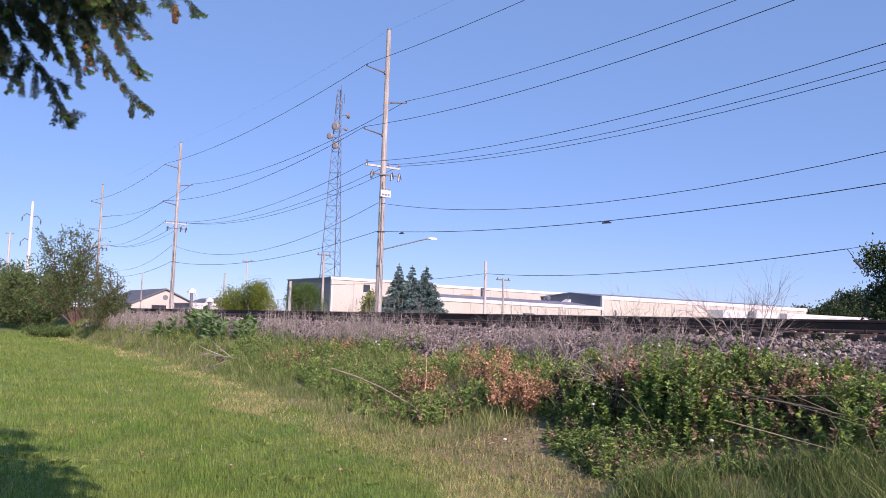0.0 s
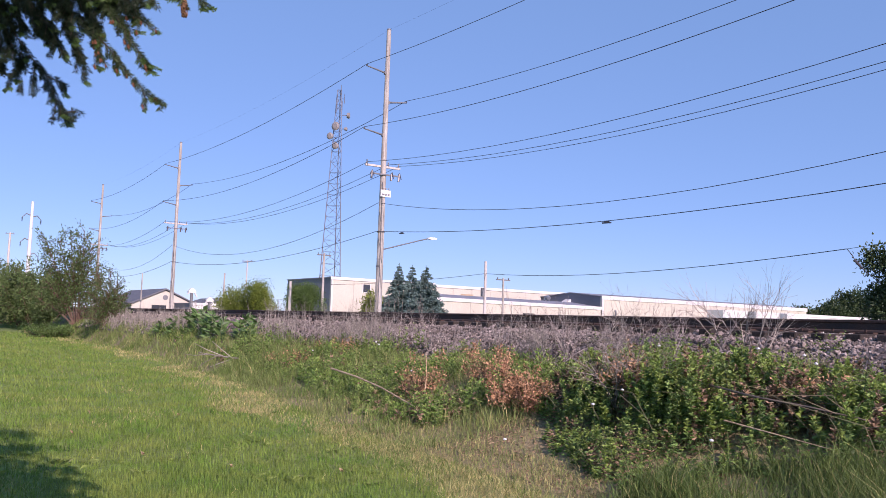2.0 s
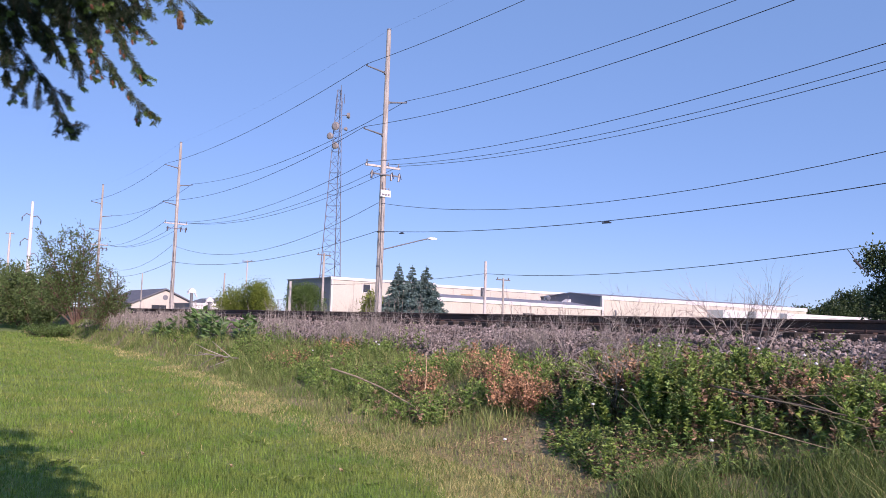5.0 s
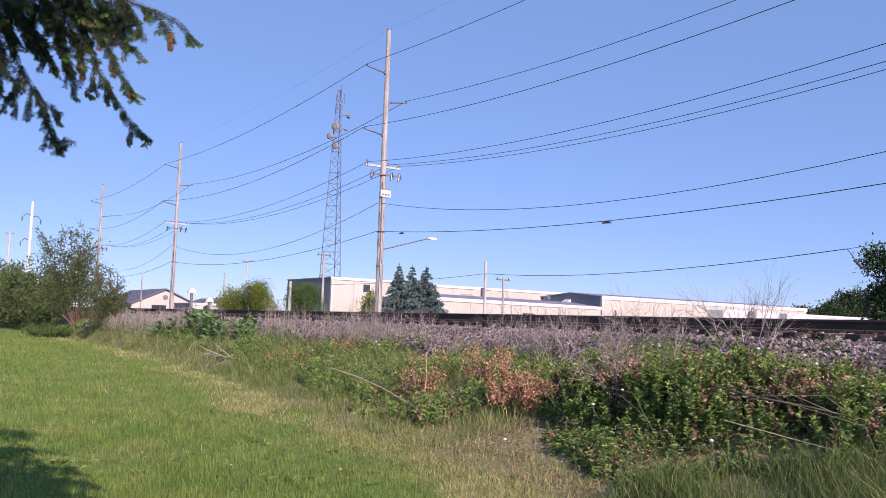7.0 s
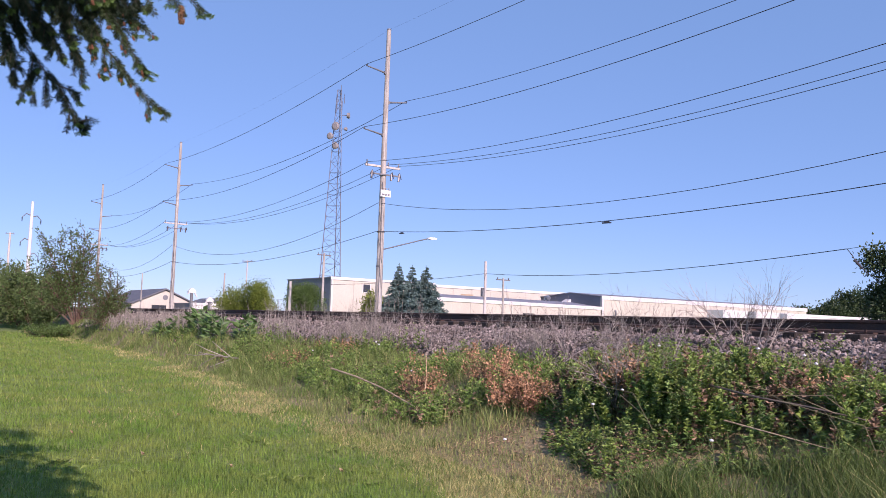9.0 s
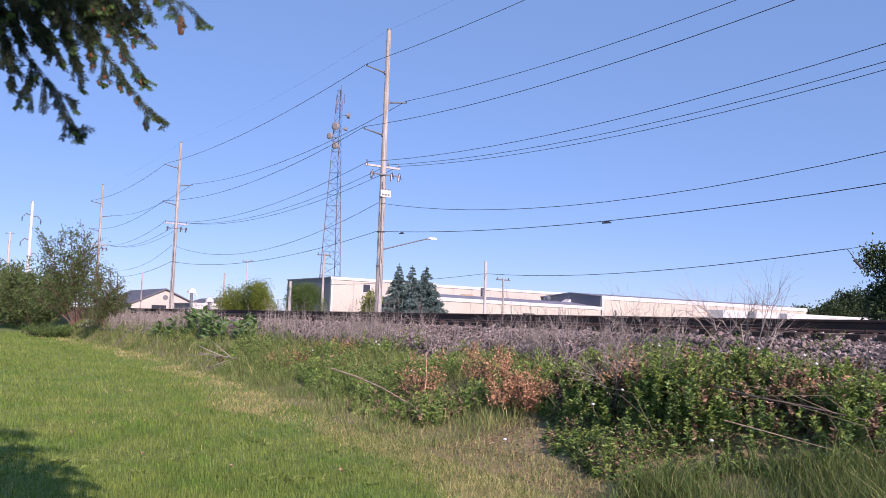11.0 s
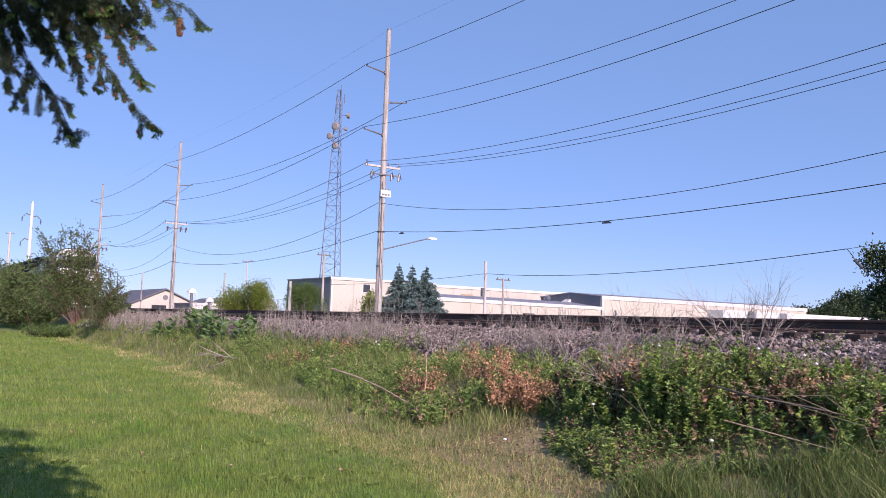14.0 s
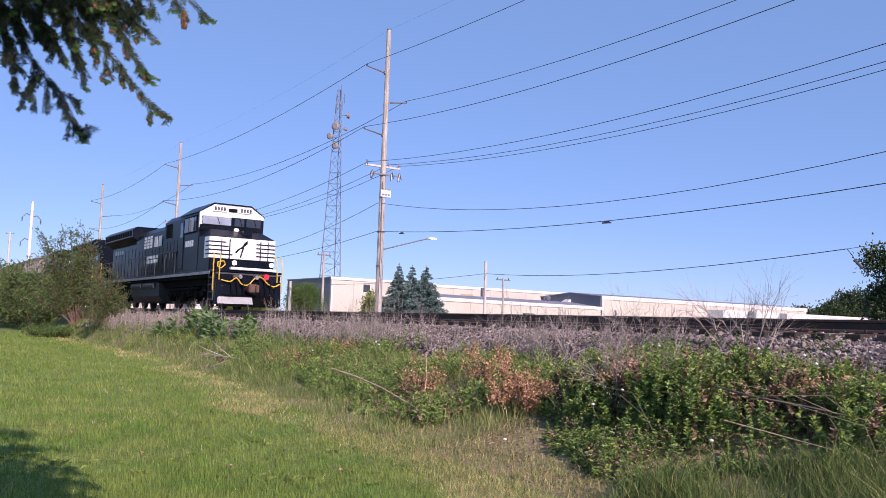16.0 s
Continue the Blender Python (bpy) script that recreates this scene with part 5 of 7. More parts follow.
def thick_grass():
    """Rank grass in the corner below the brambles, and on the far bank."""
    rnd = np.random.RandomState(47)
    for n, x0, x1, lo, hi, h0, w in ((15500, -5.2, -2.2, 5.0, 6.7, 0.36, 0.008), (22000, -10.8, -4.9, 4.4, 7.4, 0.07, 0.006), (34000, -80, -18, 0, 9.45, 0.3, 0.02), (30000, -22, -8.6, 0, 9.2, 0.25, 0.009)):
        x = rnd.uniform(x0, x1, n)
        e = EDGES(x)
        y = rnd.uniform(lo, hi, n) if lo else e + (hi - e) * rnd.uniform(0, 1, n) ** 1.3
        q = patchy(x, y, 0.9, 1.9)
        keep = (q + 0.4 * rnd.normal(size=n) > (-0.25 if lo else -0.05)) & (y > e - (0.6 if h0 < 0.1 else 0.05)) & ((h0 > 0.1) | ((y < e + 2.1) & (bush_height(x, y) < 0.05))) & ((bush_height(x, y) < 0.3) | (lo > 0))
        x, y, q = x[keep], y[keep], q[keep]
        p = np.stack([x, y, ground_at(x, y) - 0.01], 1)
        h = np.clip(h0 * (0.7 + 0.5 * q + 0.28 * rnd.normal(size=len(x))), 0.08, 0.75) * np.clip((y - EDGES(x) + 0.25) / 0.8, 0.25, 1)
        dry = rnd.uniform(0, 1, len(x)) > (0.55 if h0 < 0.1 else 0.94)
        if h0 < 0.1:
            h = rnd.uniform(0.03, 0.1, len(x))
        for m, mat_, label in ((~dry, GRASS_RANK if h0 > 0.35 else GRASS_TALL, "rank green grass on the bank"), (dry, STRAW, "dry straw stems in the rank grass")):
            v, f = joined(blades(p[m], h[m], np.abs(rnd.normal(size=m.sum())) * 0.5 + 0.2, w * rnd.uniform(0.7, 1.2, m.sum()), rnd))
            tagged(new("tall_grass", soup("tall_grass", v, f, mat_)), label, "grass", kind="stuff")


def dead_shrub(at, height, n, seed, mat_, label, spread=0.55, name="dead_shrub", levels=2, r=0.007):
    rnd = np.random.RandomState(seed)
    out, tips = [], []
    for k in range(n):
        way = np.array([rnd.normal() * spread, rnd.normal() * spread, 1.0])
        branching(rnd, (rnd.normal() * 0.06, rnd.normal() * 0.06, -0.03), way / np.linalg.norm(way), height * rnd.uniform(0.45, 0.75), r * rnd.uniform(0.7, 1.2), levels, 3, 0.42, out, tips, 0.05)
    v, f = joined(segs(out))
    ob = new(name, soup(name, v, f, mat_))
    ob.matrix_basis = pose(*at)
    return tagged(ob, label, "dead shrub", "leafless shrubs on the bank")


def dry_things():
    rnd = np.random.RandomState(55)
    grey = "leafless grey-brown shrub with fine dry twigs"
    rows = [(-11.0, 9.3, 0.75, 10), (-10.6, 9.5, 0.85, 10), (-12.6, 9.5, 0.8, 3), (-13.3, 8.7, 0.85, 3), (-14.8, 9.5, 0.8, 3), (-9.6, 10.2, 1.05, 5), (-9.9, 9.9, 0.7, 5), (-8.9, 10.1, 0.8, 4), (-8.2, 10.3, 0.85, 4), (-7.25, 9.95, 1.05, 4), (-7.6, 10.2, 0.85, 4), (-16.2, 9.5, 0.6, 6), (-17.5, 9.4, 0.6, 6), (-19, 9.5, 0.65, 6), (-20.5, 9.4, 0.6, 6)]
    rows += [(-7.3, 7.3, 0.75, 9), (-6.9, 7.6, 0.7, 8), (-7.7, 7.6, 0.75, 7)]
    for k, (x, y, h, n) in enumerate(rows):
        dead_shrub((x, y, max(ground_z(x, y), ballast_z(y))), h, n, 100 + k, TWIG_GREY if k % 3 else TWIG_PALE, grey, 0.5, levels=2, r=0.0095)
    # stalk thicket along the foot of the ballast
    n = 3900
    x = -47 + 37.5 * rnd.uniform(0, 1, n) ** 0.8
    y = rnd.uniform(9.1, 10.1, n)
    z = np.array([max(ground_z(a, b), ballast_z(b)) for a, b in zip(x, y)])
    dens = patchy(x, y, 0.35, 3.0)
    keep = (dens + 0.3 * rnd.normal(size=n) > 0.05) & ((x < -16.5) | (rnd.uniform(0, 1, n) < 0.22))
    x, y, z = x[keep], y[keep], z[keep]
    a = np.stack([x, y, z], 1)
    h = (0.28 + 0.75 * rnd.uniform(0, 1, len(x)) ** 2.2) * np.where(x < -33, 0.6, 1.0)
    b = a + np.stack([0.16 * rnd.normal(size=len(x)) * h, 0.16 * rnd.normal(size=len(x)) * h, h], 1)
    w = np.maximum(0.004, 0.00022 * np.abs(x))
    m = rnd.randint(0, len(x), 7000)
    s = rnd.uniform(0.45, 1.0, 7000)[:, None]
    c = a[m] + (b - a)[m] * s
    d = c + rnd.normal(size=c.shape) * 0.08 + np.array([0, 0, 0.09])
    v, f = joined(sticks(a, b, w, w * 0.5), sticks(c, d, w[m] * 0.6, w[m] * 0.35))
    tagged(new("dry_stalks", soup("dry_stalks", v, f, TWIG_PALE)), "thicket of dry pale grey weed stalks by the ballast", "dry stalks", kind="stuff")


def rust_bush(at, rx, h, n, seed, label):
    rnd = np.random.RandomState(seed)
    t = thing("withered_bush", pose(*at), label, "bush", "withered bushes on the bank")
    out = []
    for k in range(26):
        w = np.array([rnd.normal() * 0.5, rnd.normal() * 0.5, 1.0])
        branching(rnd, (0, 0, -0.03), w / np.linalg.norm(w), h * 0.6, 0.006, 1, 3, 0.4, out)
    v, f = joined(segs(out))
    st = new("stem", soup("stem", v, f, STEM_BROWN))
    st.parent = t
    c = rnd.normal(size=(40, 3)) * np.array([rx * 0.55, rx * 0.55, h * 0.27]) + np.array([0, 0, h * 0.5])
    p = c[rnd.randint(0, 40, n)] + rnd.normal(size=(n, 3)) * np.array([0.045, 0.045, 0.06])
    p[:, 2] = np.abs(p[:, 2])
    v, f = joined(leaves(p, rnd.normal(size=(n, 3)) * 0.8 + np.array([0.1, -0.1, 0.35]), rnd.uniform(0.03, 0.06, n), 0.026, rnd))
    fo = new("foliage", soup("foliage", v, f, LEAF_RUST))
    fo.parent = t
    return t


def big_leaf_plants():
    """Coarse plants with large pointed leaves at the foot of the ballast."""
    rnd = np.random.RandomState(66)
    for k in range(17):
        x = -33.5 + 9.5 * k / 16 + rnd.uniform(-0.25, 0.25)
        y = rnd.uniform(9.0, 9.7)
        h = rnd.uniform(0.5, 0.95) if abs(x + 29.5) < 2 else rnd.uniform(0.4, 0.75)
        t = thing("leafy_plant", pose(x, y, max(ground_z(x, y), ballast_z(y)) - 0.03), "coarse green plant with large pointed leaves", "plant", "large-leaved plants by the ballast")
        bm = bmesh.new()
        tube(bm, [(0, 0, 0), (0.03, 0.02, h * 0.6), (0.05, 0.03, h)], 0.014, 6, 0.006)
        part("stem", bm, STEM_GREEN, t)
        for j in range(26):
            a = rnd.uniform(0, 2 * np.pi)
            u = rnd.uniform(0.1, 1.0)
            p = np.array([[0.04 * u, 0.03 * u, h * u]])
            d = np.array([[math.cos(a), math.sin(a), rnd.uniform(0.0, 0.9)]])
            v, f = leaves(p, d, [rnd.uniform(0.22, 0.4)], [rnd.uniform(0.11, 0.17)], rnd)
            lf = new("leaf", soup("leaf", v.tolist(), f.tolist(), LEAF_BIG))
            lf.parent = t


def stick(name, pts, r, label, m=None):
    bm = bmesh.new()
    tube(bm, pts, r, 6, r * 0.5)
    return whole(name, bm, m or TWIG_STICK, label, "stick", "fallen sticks on the bank")


def bank_clutter():
    def over(x, y, h):
        return (x, y, ground_z(x, y) + h)
    stick("fallen_stick", [(-14.3, 7.0, 0.6), (-13.0, 6.85, 0.54), (-11.8, 6.68, 0.45), (-10.3, 6.4, 0.3)], 0.018, "long tan fallen stick leaning in the weeds")
    stick("fallen_stick", [(-5.9, 7.25, 0.95), (-5.14, 7.0, 0.9), (-4.6, 7.02, 0.86), (-4.1, 7.05, 0.8)], 0.013, "dark fallen branch lying across the brambles", BARK)
    stick("fallen_stick", [(-5.2, 6.6, 0.69), (-4.7, 6.58, 0.64), (-4.15, 6.58, 0.58)], 0.008, "thin grey twig lying in the brambles")
    stick("fallen_stick", [over(-10.9, 6.9, 0.02), over(-11.0, 7.0, 0.45), over(-11.2, 7.1, 0.75)], 0.01, "upright broken tan stem in the weeds")
    bm = bmesh.new()
    tube(bm, [(-21.83, 8.13, 0.36), (-22.54, 7.65, 0.42), (-23.07, 7.3, 0.48)], 0.024, 6, 0.014)
    for pts in ([(-22.4, 7.75, 0.42), (-22.8, 7.4, 0.58), (-23.11, 7.19, 0.72)], [(-22.54, 7.65, 0.42), (-22.7, 7.4, 0.26), (-22.78, 7.23, 0.12)], [(-22.1, 7.95, 0.38), (-22.4, 7.65, 0.22), (-22.59, 7.48, 0.12)], [(-22.8, 7.48, 0.45), (-23.1, 7.2, 0.4), (-23.4, 7.0, 0.42)], [(-22.2, 7.9, 0.4), (-22.5, 7.7, 0.62), (-22.75, 7.55, 0.8)]):
        tube(bm, pts, 0.013, 5, 0.006)
    whole("fallen_branch", bm, TWIG_PALE, "pale dry forked branch lying in the weeds", "branch", "fallen sticks on the bank")
    rnd = random.Random(9)
    spots = [(-6.9, 7.0, 0.5), (-7.1, 6.75, 0.4), (-7.6, 5.9, 0.2), (-11.6, 7.1, 0.45), (-5.1, 6.3, 0.35), (-5.3, 8.2, 0.55), (-5.9, 8.9, 0.5), (-15.5, 8.6, 0.4), (-15.2, 8.5, 0.38), (-17.5, 8.1, 0.35), (-6.3, 8.6, 0.6), (-8.0, 8.8, 0.55)]
    for x, y, h in spots:
        t = thing("white_flower", pose(x, y, ground_z(x, y)), "small white flower head on a thin stem", "flower", "white flowers on the bank")
        bm = bmesh.new()
        tube(bm, [(0, 0, 0), (0.02, 0.01, h * 0.6), (0, 0, h)], 0.004, 5)
        part("stem", bm, STEM_GREEN, t)
        bm = bmesh.new()
        bmesh.ops.create_icosphere(bm, subdivisions=1, radius=0.022, matrix=Matrix.LocRotScale((0, 0, h), None, (1, 1, 0.7)))
        part("blossom", bm, PETAL, t)
    for x, y in ((-9.2, 2.4), (-12.4, 3.7), (-10.9, 2.0), (-8.2, 3.0), (-13.0, 2.6), (-7.6, 3.9)):
        v, f = leaves(np.array([[x, y, ground_z(x, y) + 0.035], [x + 0.02, y, ground_z(x, y) + 0.04]]), np.array([[0.6, -0.5, 0.4], [-0.5, -0.6, 0.5]]), [0.07, 0.06], [0.04, 0.035], np.random.RandomState(int(-x * 10)))
        ob = new("fallen_leaf", soup("fallen_leaf", v.tolist(), f.tolist(), LEAF_FALLEN))
        tagged(ob, "curled tan dead leaf lying on the lawn", "leaf", "dead leaves on the lawn")


lawn_grass()
clover_patches()
tall_grass()
thick_grass()
bank_weeds()
bramble()
dry_things()
rust_bush((-8.95, 7.35, 0.36), 0.46, 0.46, 4200, 71, "rust-brown withered bush with dry leaves")
rust_bush((-10.6, 7.9, 0.5), 0.5, 0.6, 1800, 72, "low rust-brown withered bush")
rust_bush((-11.3, 7.05, 0.25), 0.3, 0.6, 900, 73, "small reddish dry bush in the weeds")
rust_bush((-17.6, 9.3, 0.72), 0.8, 0.3, 900, 74, "low patch of reddish dead leaves")
rust_bush((-18.6, 8.3, 0.45), 0.7, 0.25, 700, 75, "low tan patch of dead weeds")
rust_bush((-7.2, 7.4, 0.75), 0.35, 0.4, 700, 76, "withered tan patch in the brambles")
rust_bush((-5.4, 8.1, 0.7), 0.4, 0.35, 700, 77, "withered brown patch in the brambles")
big_leaf_plants()
bank_clutter()

# ------------------------------------------------------------------ the train
# a unit's own space: x forward from the nose's face, y across (camera side negative), z above the rail
def wheelset(parent, x, wheel_r=0.53):
    bm = bmesh.new()
    rod(bm, (0, -0.85, 0), (0, 0.85, 0), 0.09, seg=10)
    axle = part("wheelset", bm, UNDER, parent, at=pose(x, 0, wheel_r))
    for s in (-1, 1):
        bm = bmesh.new()
        rod(bm, (0, s * 0.69, 0), (0, s * 0.82, 0), wheel_r, wheel_r - 0.012, seg=28)
        rod(bm, (0, s * 0.655, 0), (0, s * 0.69, 0), wheel_r + 0.028, seg=28)
        rod(bm, (0, s * 0.82, 0), (0, s * 0.86, 0), 0.13, 0.11, seg=12)
        for k in range(5):
            a = 2 * math.pi * k / 5
            box(bm, *sorted((0.3 * math.cos(a) - 0.05, 0.3 * math.cos(a) + 0.05)), *sorted((s * 0.815, s * 0.828)), 0.3 * math.sin(a) - 0.05, 0.3 * math.sin(a) + 0.05)
        part("wheel", bm, WHEEL, axle)
    return axle


def truck(parent, xs, wheel_r=0.53):
    """A bogie: side frames, springs, journal boxes, brake rods."""
    mid = sum(xs) / len(xs)
    half = (max(xs) - min(xs)) / 2 + 0.75
    for s in (-1, 1):
        bm = bmesh.new()
        out = [(-half, 0.62), (-half + 0.15, 0.78), (-half * 0.4, 0.82), (0, 0.95), (half * 0.4, 0.82), (half - 0.15, 0.78), (half, 0.62), (half - 0.35, 0.5), (half * 0.45, 0.6), (0, 0.48), (-half * 0.45, 0.6), (-half + 0.35, 0.5)]
        prism(bm, [(mid + x, z) for x, z in out], *sorted((s * 0.98, s * 1.12)))
        for x in xs:
            box(bm, x - 0.2, x + 0.2, *sorted((s * 0.97, s * 1.2)), 0.36, 0.72, 0.03)
            rod(bm, (x, s * 1.15, 0.53), (x, s * 1.24, 0.53), 0.13, seg=12)
        for a, b in zip(xs, xs[1:]):
            for k in (-0.22, 0.0, 0.22):
                rod(bm, ((a + b) / 2 + k, s * 1.12, 0.62), ((a + b) / 2 + k, s * 1.12, 0.98), 0.08, seg=8)
            rod(bm, (a + 0.3, s * 1.16, 0.92), (b - 0.3, s * 1.16, 0.88), 0.06, seg=8)
        part("truck_frame", bm, UNDER, parent)
    bm = bmesh.new()
    box(bm, mid - half * 0.8, mid + half * 0.8, -0.6, 0.6, 0.55, 1.1)
    part("truck_bolster", bm, UNDER, parent)
    return [wheelset(parent, x, wheel_r) for x in xs]


def bars_text(parent, name, x0, x1, z0, z1, n, y, material, rows=1):
    """Writing that cannot be read: plain bars of its size."""
    bm = bmesh.new()
    for r in range(rows):
        a, b = z0 + (z1 - z0) * r / rows, z0 + (z1 - z0) * (r + 0.8) / rows
        for i in range(n):
            w = (x1 - x0) / n
            box(bm, x0 + w * i, x0 + w * (i + 0.72), y - 0.006, y + 0.006, a, b)
    return part(name, bm, material, parent)


def locomotive(name, at, label):
    loco = thing(name, at, label, "locomotive", "diesel locomotives of the train")
    # underframe, deck and its pale sill
    bm = bmesh.new()
    box(bm, -20.5, 0.75, -1.1, 1.1, 1.0, 1.44)
    box(bm, -20.4, 0.7, -1.42, 1.42, 1.3, 1.45)
    part("underframe", bm, UNDER, loco)
    bm = bmesh.new()
    box(bm, -20.6, 0.9, -1.52, 1.52, 1.53, 1.62, 0.015)
    part("walkway_deck", bm, LOCO_BLACK, loco)
    for s in (-1, 1):
        bm = bmesh.new()
        box(bm, -20.55, 0.35, *sorted((s * 1.5, s * 1.545)), 1.44, 1.56)
        part("side_sill", bm, SILL_GREY, loco, "dusty pale grey sill stripe")
    # nose: white front band, black sloping top
    bm = bmesh.new()
    prism(bm, [(-1.6, 1.62), (0.0, 1.62), (0.0, 3.0), (-0.05, 3.06), (-1.6, 3.06)], -1.48, 1.48)
    part("nose", bm, LOCO_BLACK, loco)
    bm = bmesh.new()
    lo = [(-0.02, -1.46, 3.05), (-0.02, 1.46, 3.05), (-1.6, 1.49, 3.05), (-1.6, -1.49, 3.05)]
    hi = [(-0.85, -1.18, 3.4), (-0.85, 1.18, 3.4), (-1.6, 1.35, 3.46), (-1.6, -1.35, 3.46)]
    vs = [bm.verts.new(p) for p in lo + hi]
    for f in ((0, 1, 5, 4), (1, 2, 6, 5), (2, 3, 7, 6), (3, 0, 4, 7), (4, 5, 6, 7), (3, 2, 1, 0)):
        bm.faces.new([vs[i] for i in f])
    part("nose_top", bm, LOCO_BLACK, loco)
    bm = bmesh.new()
    box(bm, -0.02, 0.02, -1.5, 1.5, 2.13, 3.02, 0.008)
    for s in (-1, 1):
        box(bm, -0.62, 0.015, *sorted((s * 1.482, s * 1.505)), 2.13, 3.02)
    panel = part("nose_panel", bm, LOCO_WHITE, loco, "white nose band with dark pinstripes")
    for s in (-1, 1):
        for k in range(4):
            bm = bmesh.new()
            z = 2.27 + 0.17 * k
            y0, y1 = (0.62, 1.51) if s > 0 else (-1.51, -0.45 - 0.1 * k)
            box(bm, 0.018, 0.03, y0, y1, z, z + 0.055)
            if s < 0:
                box(bm, -0.45, 0.02, -1.515, -1.503, z, z + 0.05)
            part("pinstripe", bm, LOCO_BLACK, panel)
    # plain dark emblem on the nose
    bm = bmesh.new()
    for pts in ([(-0.12, 2.2), (-0.06, 2.2), (0.06, 2.62), (0.0, 2.66)], [(0.0, 2.6), (0.2, 2.78), (0.22, 2.94), (0.08, 2.84), (-0.02, 2.7)], [(-0.34, 2.44), (0.04, 2.62), (0.02, 2.7), (-0.26, 2.52), (-0.3, 2.36)]):
        prism_x(bm, pts, 0.02, 0.032)
    part("nose_emblem", bm, LOCO_BLACK, panel)
    for y0, y1 in ((-0.62, -0.57), (0.8, 0.84), (1.16, 1.19), (-0.98, -0.95)):
        bm = bmesh.new()
        box(bm, 0.03, 0.05, y0, y1, 2.05, 2.95)
        part("grab_post", bm, LOCO_BLACK, loco)
    bm = bmesh.new()
    prism_x(bm, [(0.1, 3.02), (0.55, 3.02), (0.5, 3.4), (0.14, 3.4)], -0.75, -0.3)
    part("nose_door", bm, LOCO_BLACK, loco)
    bm = bmesh.new()
    box(bm, -0.86, -0.72, -0.13, 0.05, 3.38, 3.5, 0.02)
    part("nose_headlight", bm, HEADLIGHT, loco, "small pale square headlight")
    # cab
    bm = bmesh.new()
    prism_x(bm, [(-1.5, 1.62), (1.5, 1.62), (1.5, 4.18), (0.85, 4.56), (-0.85, 4.56), (-1.5, 4.18)], -4.3, -1.55)
    part("cab_body", bm, LOCO_BLACK, loco)
    bm = bmesh.new()
    prism_x(bm, [(-1.57, 4.16), (-1.53, 4.16), (-0.86, 4.56), (0.86, 4.56), (1.53, 4.16), (1.57, 4.16), (0.88, 4.62), (-0.88, 4.62)], -4.4, -1.42)
    part("cab_roof", bm, LOCO_BLACK, loco)
    bm = bmesh.new()
    prism_x(bm, [(-1.51, 4.02), (1.51, 4.02), (1.51, 4.19), (0.85, 4.57), (-0.85, 4.57), (-1.51, 4.19)], -1.56, -1.45)
    box(bm, -1.56, -1.45, -1.51, -1.4, 3.5, 4.02)
    front = part("cab_front", bm, LOCO_WHITE, loco, "white cab front above the windshields")
    bm = bmesh.new()
    box(bm, -1.52, -1.448, -1.5, 1.5, 3.4, 3.64)
    part("windshield_base", bm, LOCO_BLACK, front)
    bm = bmesh.new()
    box(bm, -1.52, -1.44, -0.02, 1.5, 3.62, 4.04)
    part("windshield_surround", bm, LOCO_BLACK, front)
    for y0, y1, m in ((-1.38, -0.06, GLASS_SKY), (0.1, 0.56, GLASS), (0.66, 1.36, GLASS)):
        bm = bmesh.new()
        box(bm, -1.455, -1.42, y0, y1, 3.66, 4.02, 0.01)
        part("windshield", bm, m, front)
        bm = bmesh.new()
        rod(bm, (-1.41, (y0 + y1) / 2, 4.02), (-1.4, (y0 + y1) / 2 + 0.12, 3.7), 0.012)
        part("wiper", bm, UNDER, front)
    for s in (-1, 1):
        bm = bmesh.new()
        box(bm, -1.46, -1.4, *sorted((s * 0.28, s * 0.95)), 4.24, 4.5, 0.015)
        board = part("number_board", bm, LOCO_WHITE, front)
        bm = bmesh.new()
        for k in range(4):
            y = s * 0.36 + s * 0.14 * k
            box(bm, -1.402, -1.394, *sorted((y, y + s * 0.09)), 4.29, 4.45)
        part("digit_bar", bm, LOCO_GREY, board)
    bm = bmesh.new()
    box(bm, -1.46, -1.38, -0.2, 0.2, 4.28, 4.42, 0.02)
    part("roof_headlight", bm, UNDER, front)
    for s in (-1, 1):
        y = s * 1.505
        for x0, x1, m in ((-2.15, -1.85, GLASS), (-2.75, -2.25, GLASS_SKY), (-3.5, -2.85, GLASS)):
            bm = bmesh.new()
            box(bm, x0 - 0.05, x1 + 0.05, *sorted((y, y + s * 0.02)), 3.3, 4.05)
            fr = part("side_window", bm, UNDER, loco)
            bm = bmesh.new()
            box(bm, x0, x1, *sorted((y + s * 0.012, y + s * 0.03)), 3.36, 3.99)
            part("pane", bm, m, fr)
        bm = bmesh.new()
        box(bm, -4.2, -3.62, *sorted((y, y + s * 0.025)), 1.75, 3.95, 0.01)
        door = part("cab_door", bm, LOCO_BLACK, loco)
        bm = bmesh.new()
        box(bm, -4.08, -3.74, *sorted((y + s * 0.02, y + s * 0.03)), 3.2, 3.85)
        part("pane", bm, GLASS, door)
        bm = bmesh.new()
        box(bm, -2.35, -2.25, *sorted((y + s * 0.1, y + s * 0.22)), 3.35, 3.85, 0.01)
        part("mirror", bm, LOCO_GREY, loco)
        bars_text(loco, "road_number", -3.35, -2.1, 2.72, 3.05, 4, y + s * 0.004, LETTER, 1)
    # equipment cabin and hoods behind the cab
    bm = bmesh.new()
    prism_x(bm, [(-1.38, 1.62), (1.38, 1.62), (1.38, 4.1), (1.1, 4.36), (-1.1, 4.36), (-1.38, 4.1)], -7.2, -4.25)
    part("equipment_cabin", bm, LOCO_BLACK, loco)
    bm = bmesh.new()
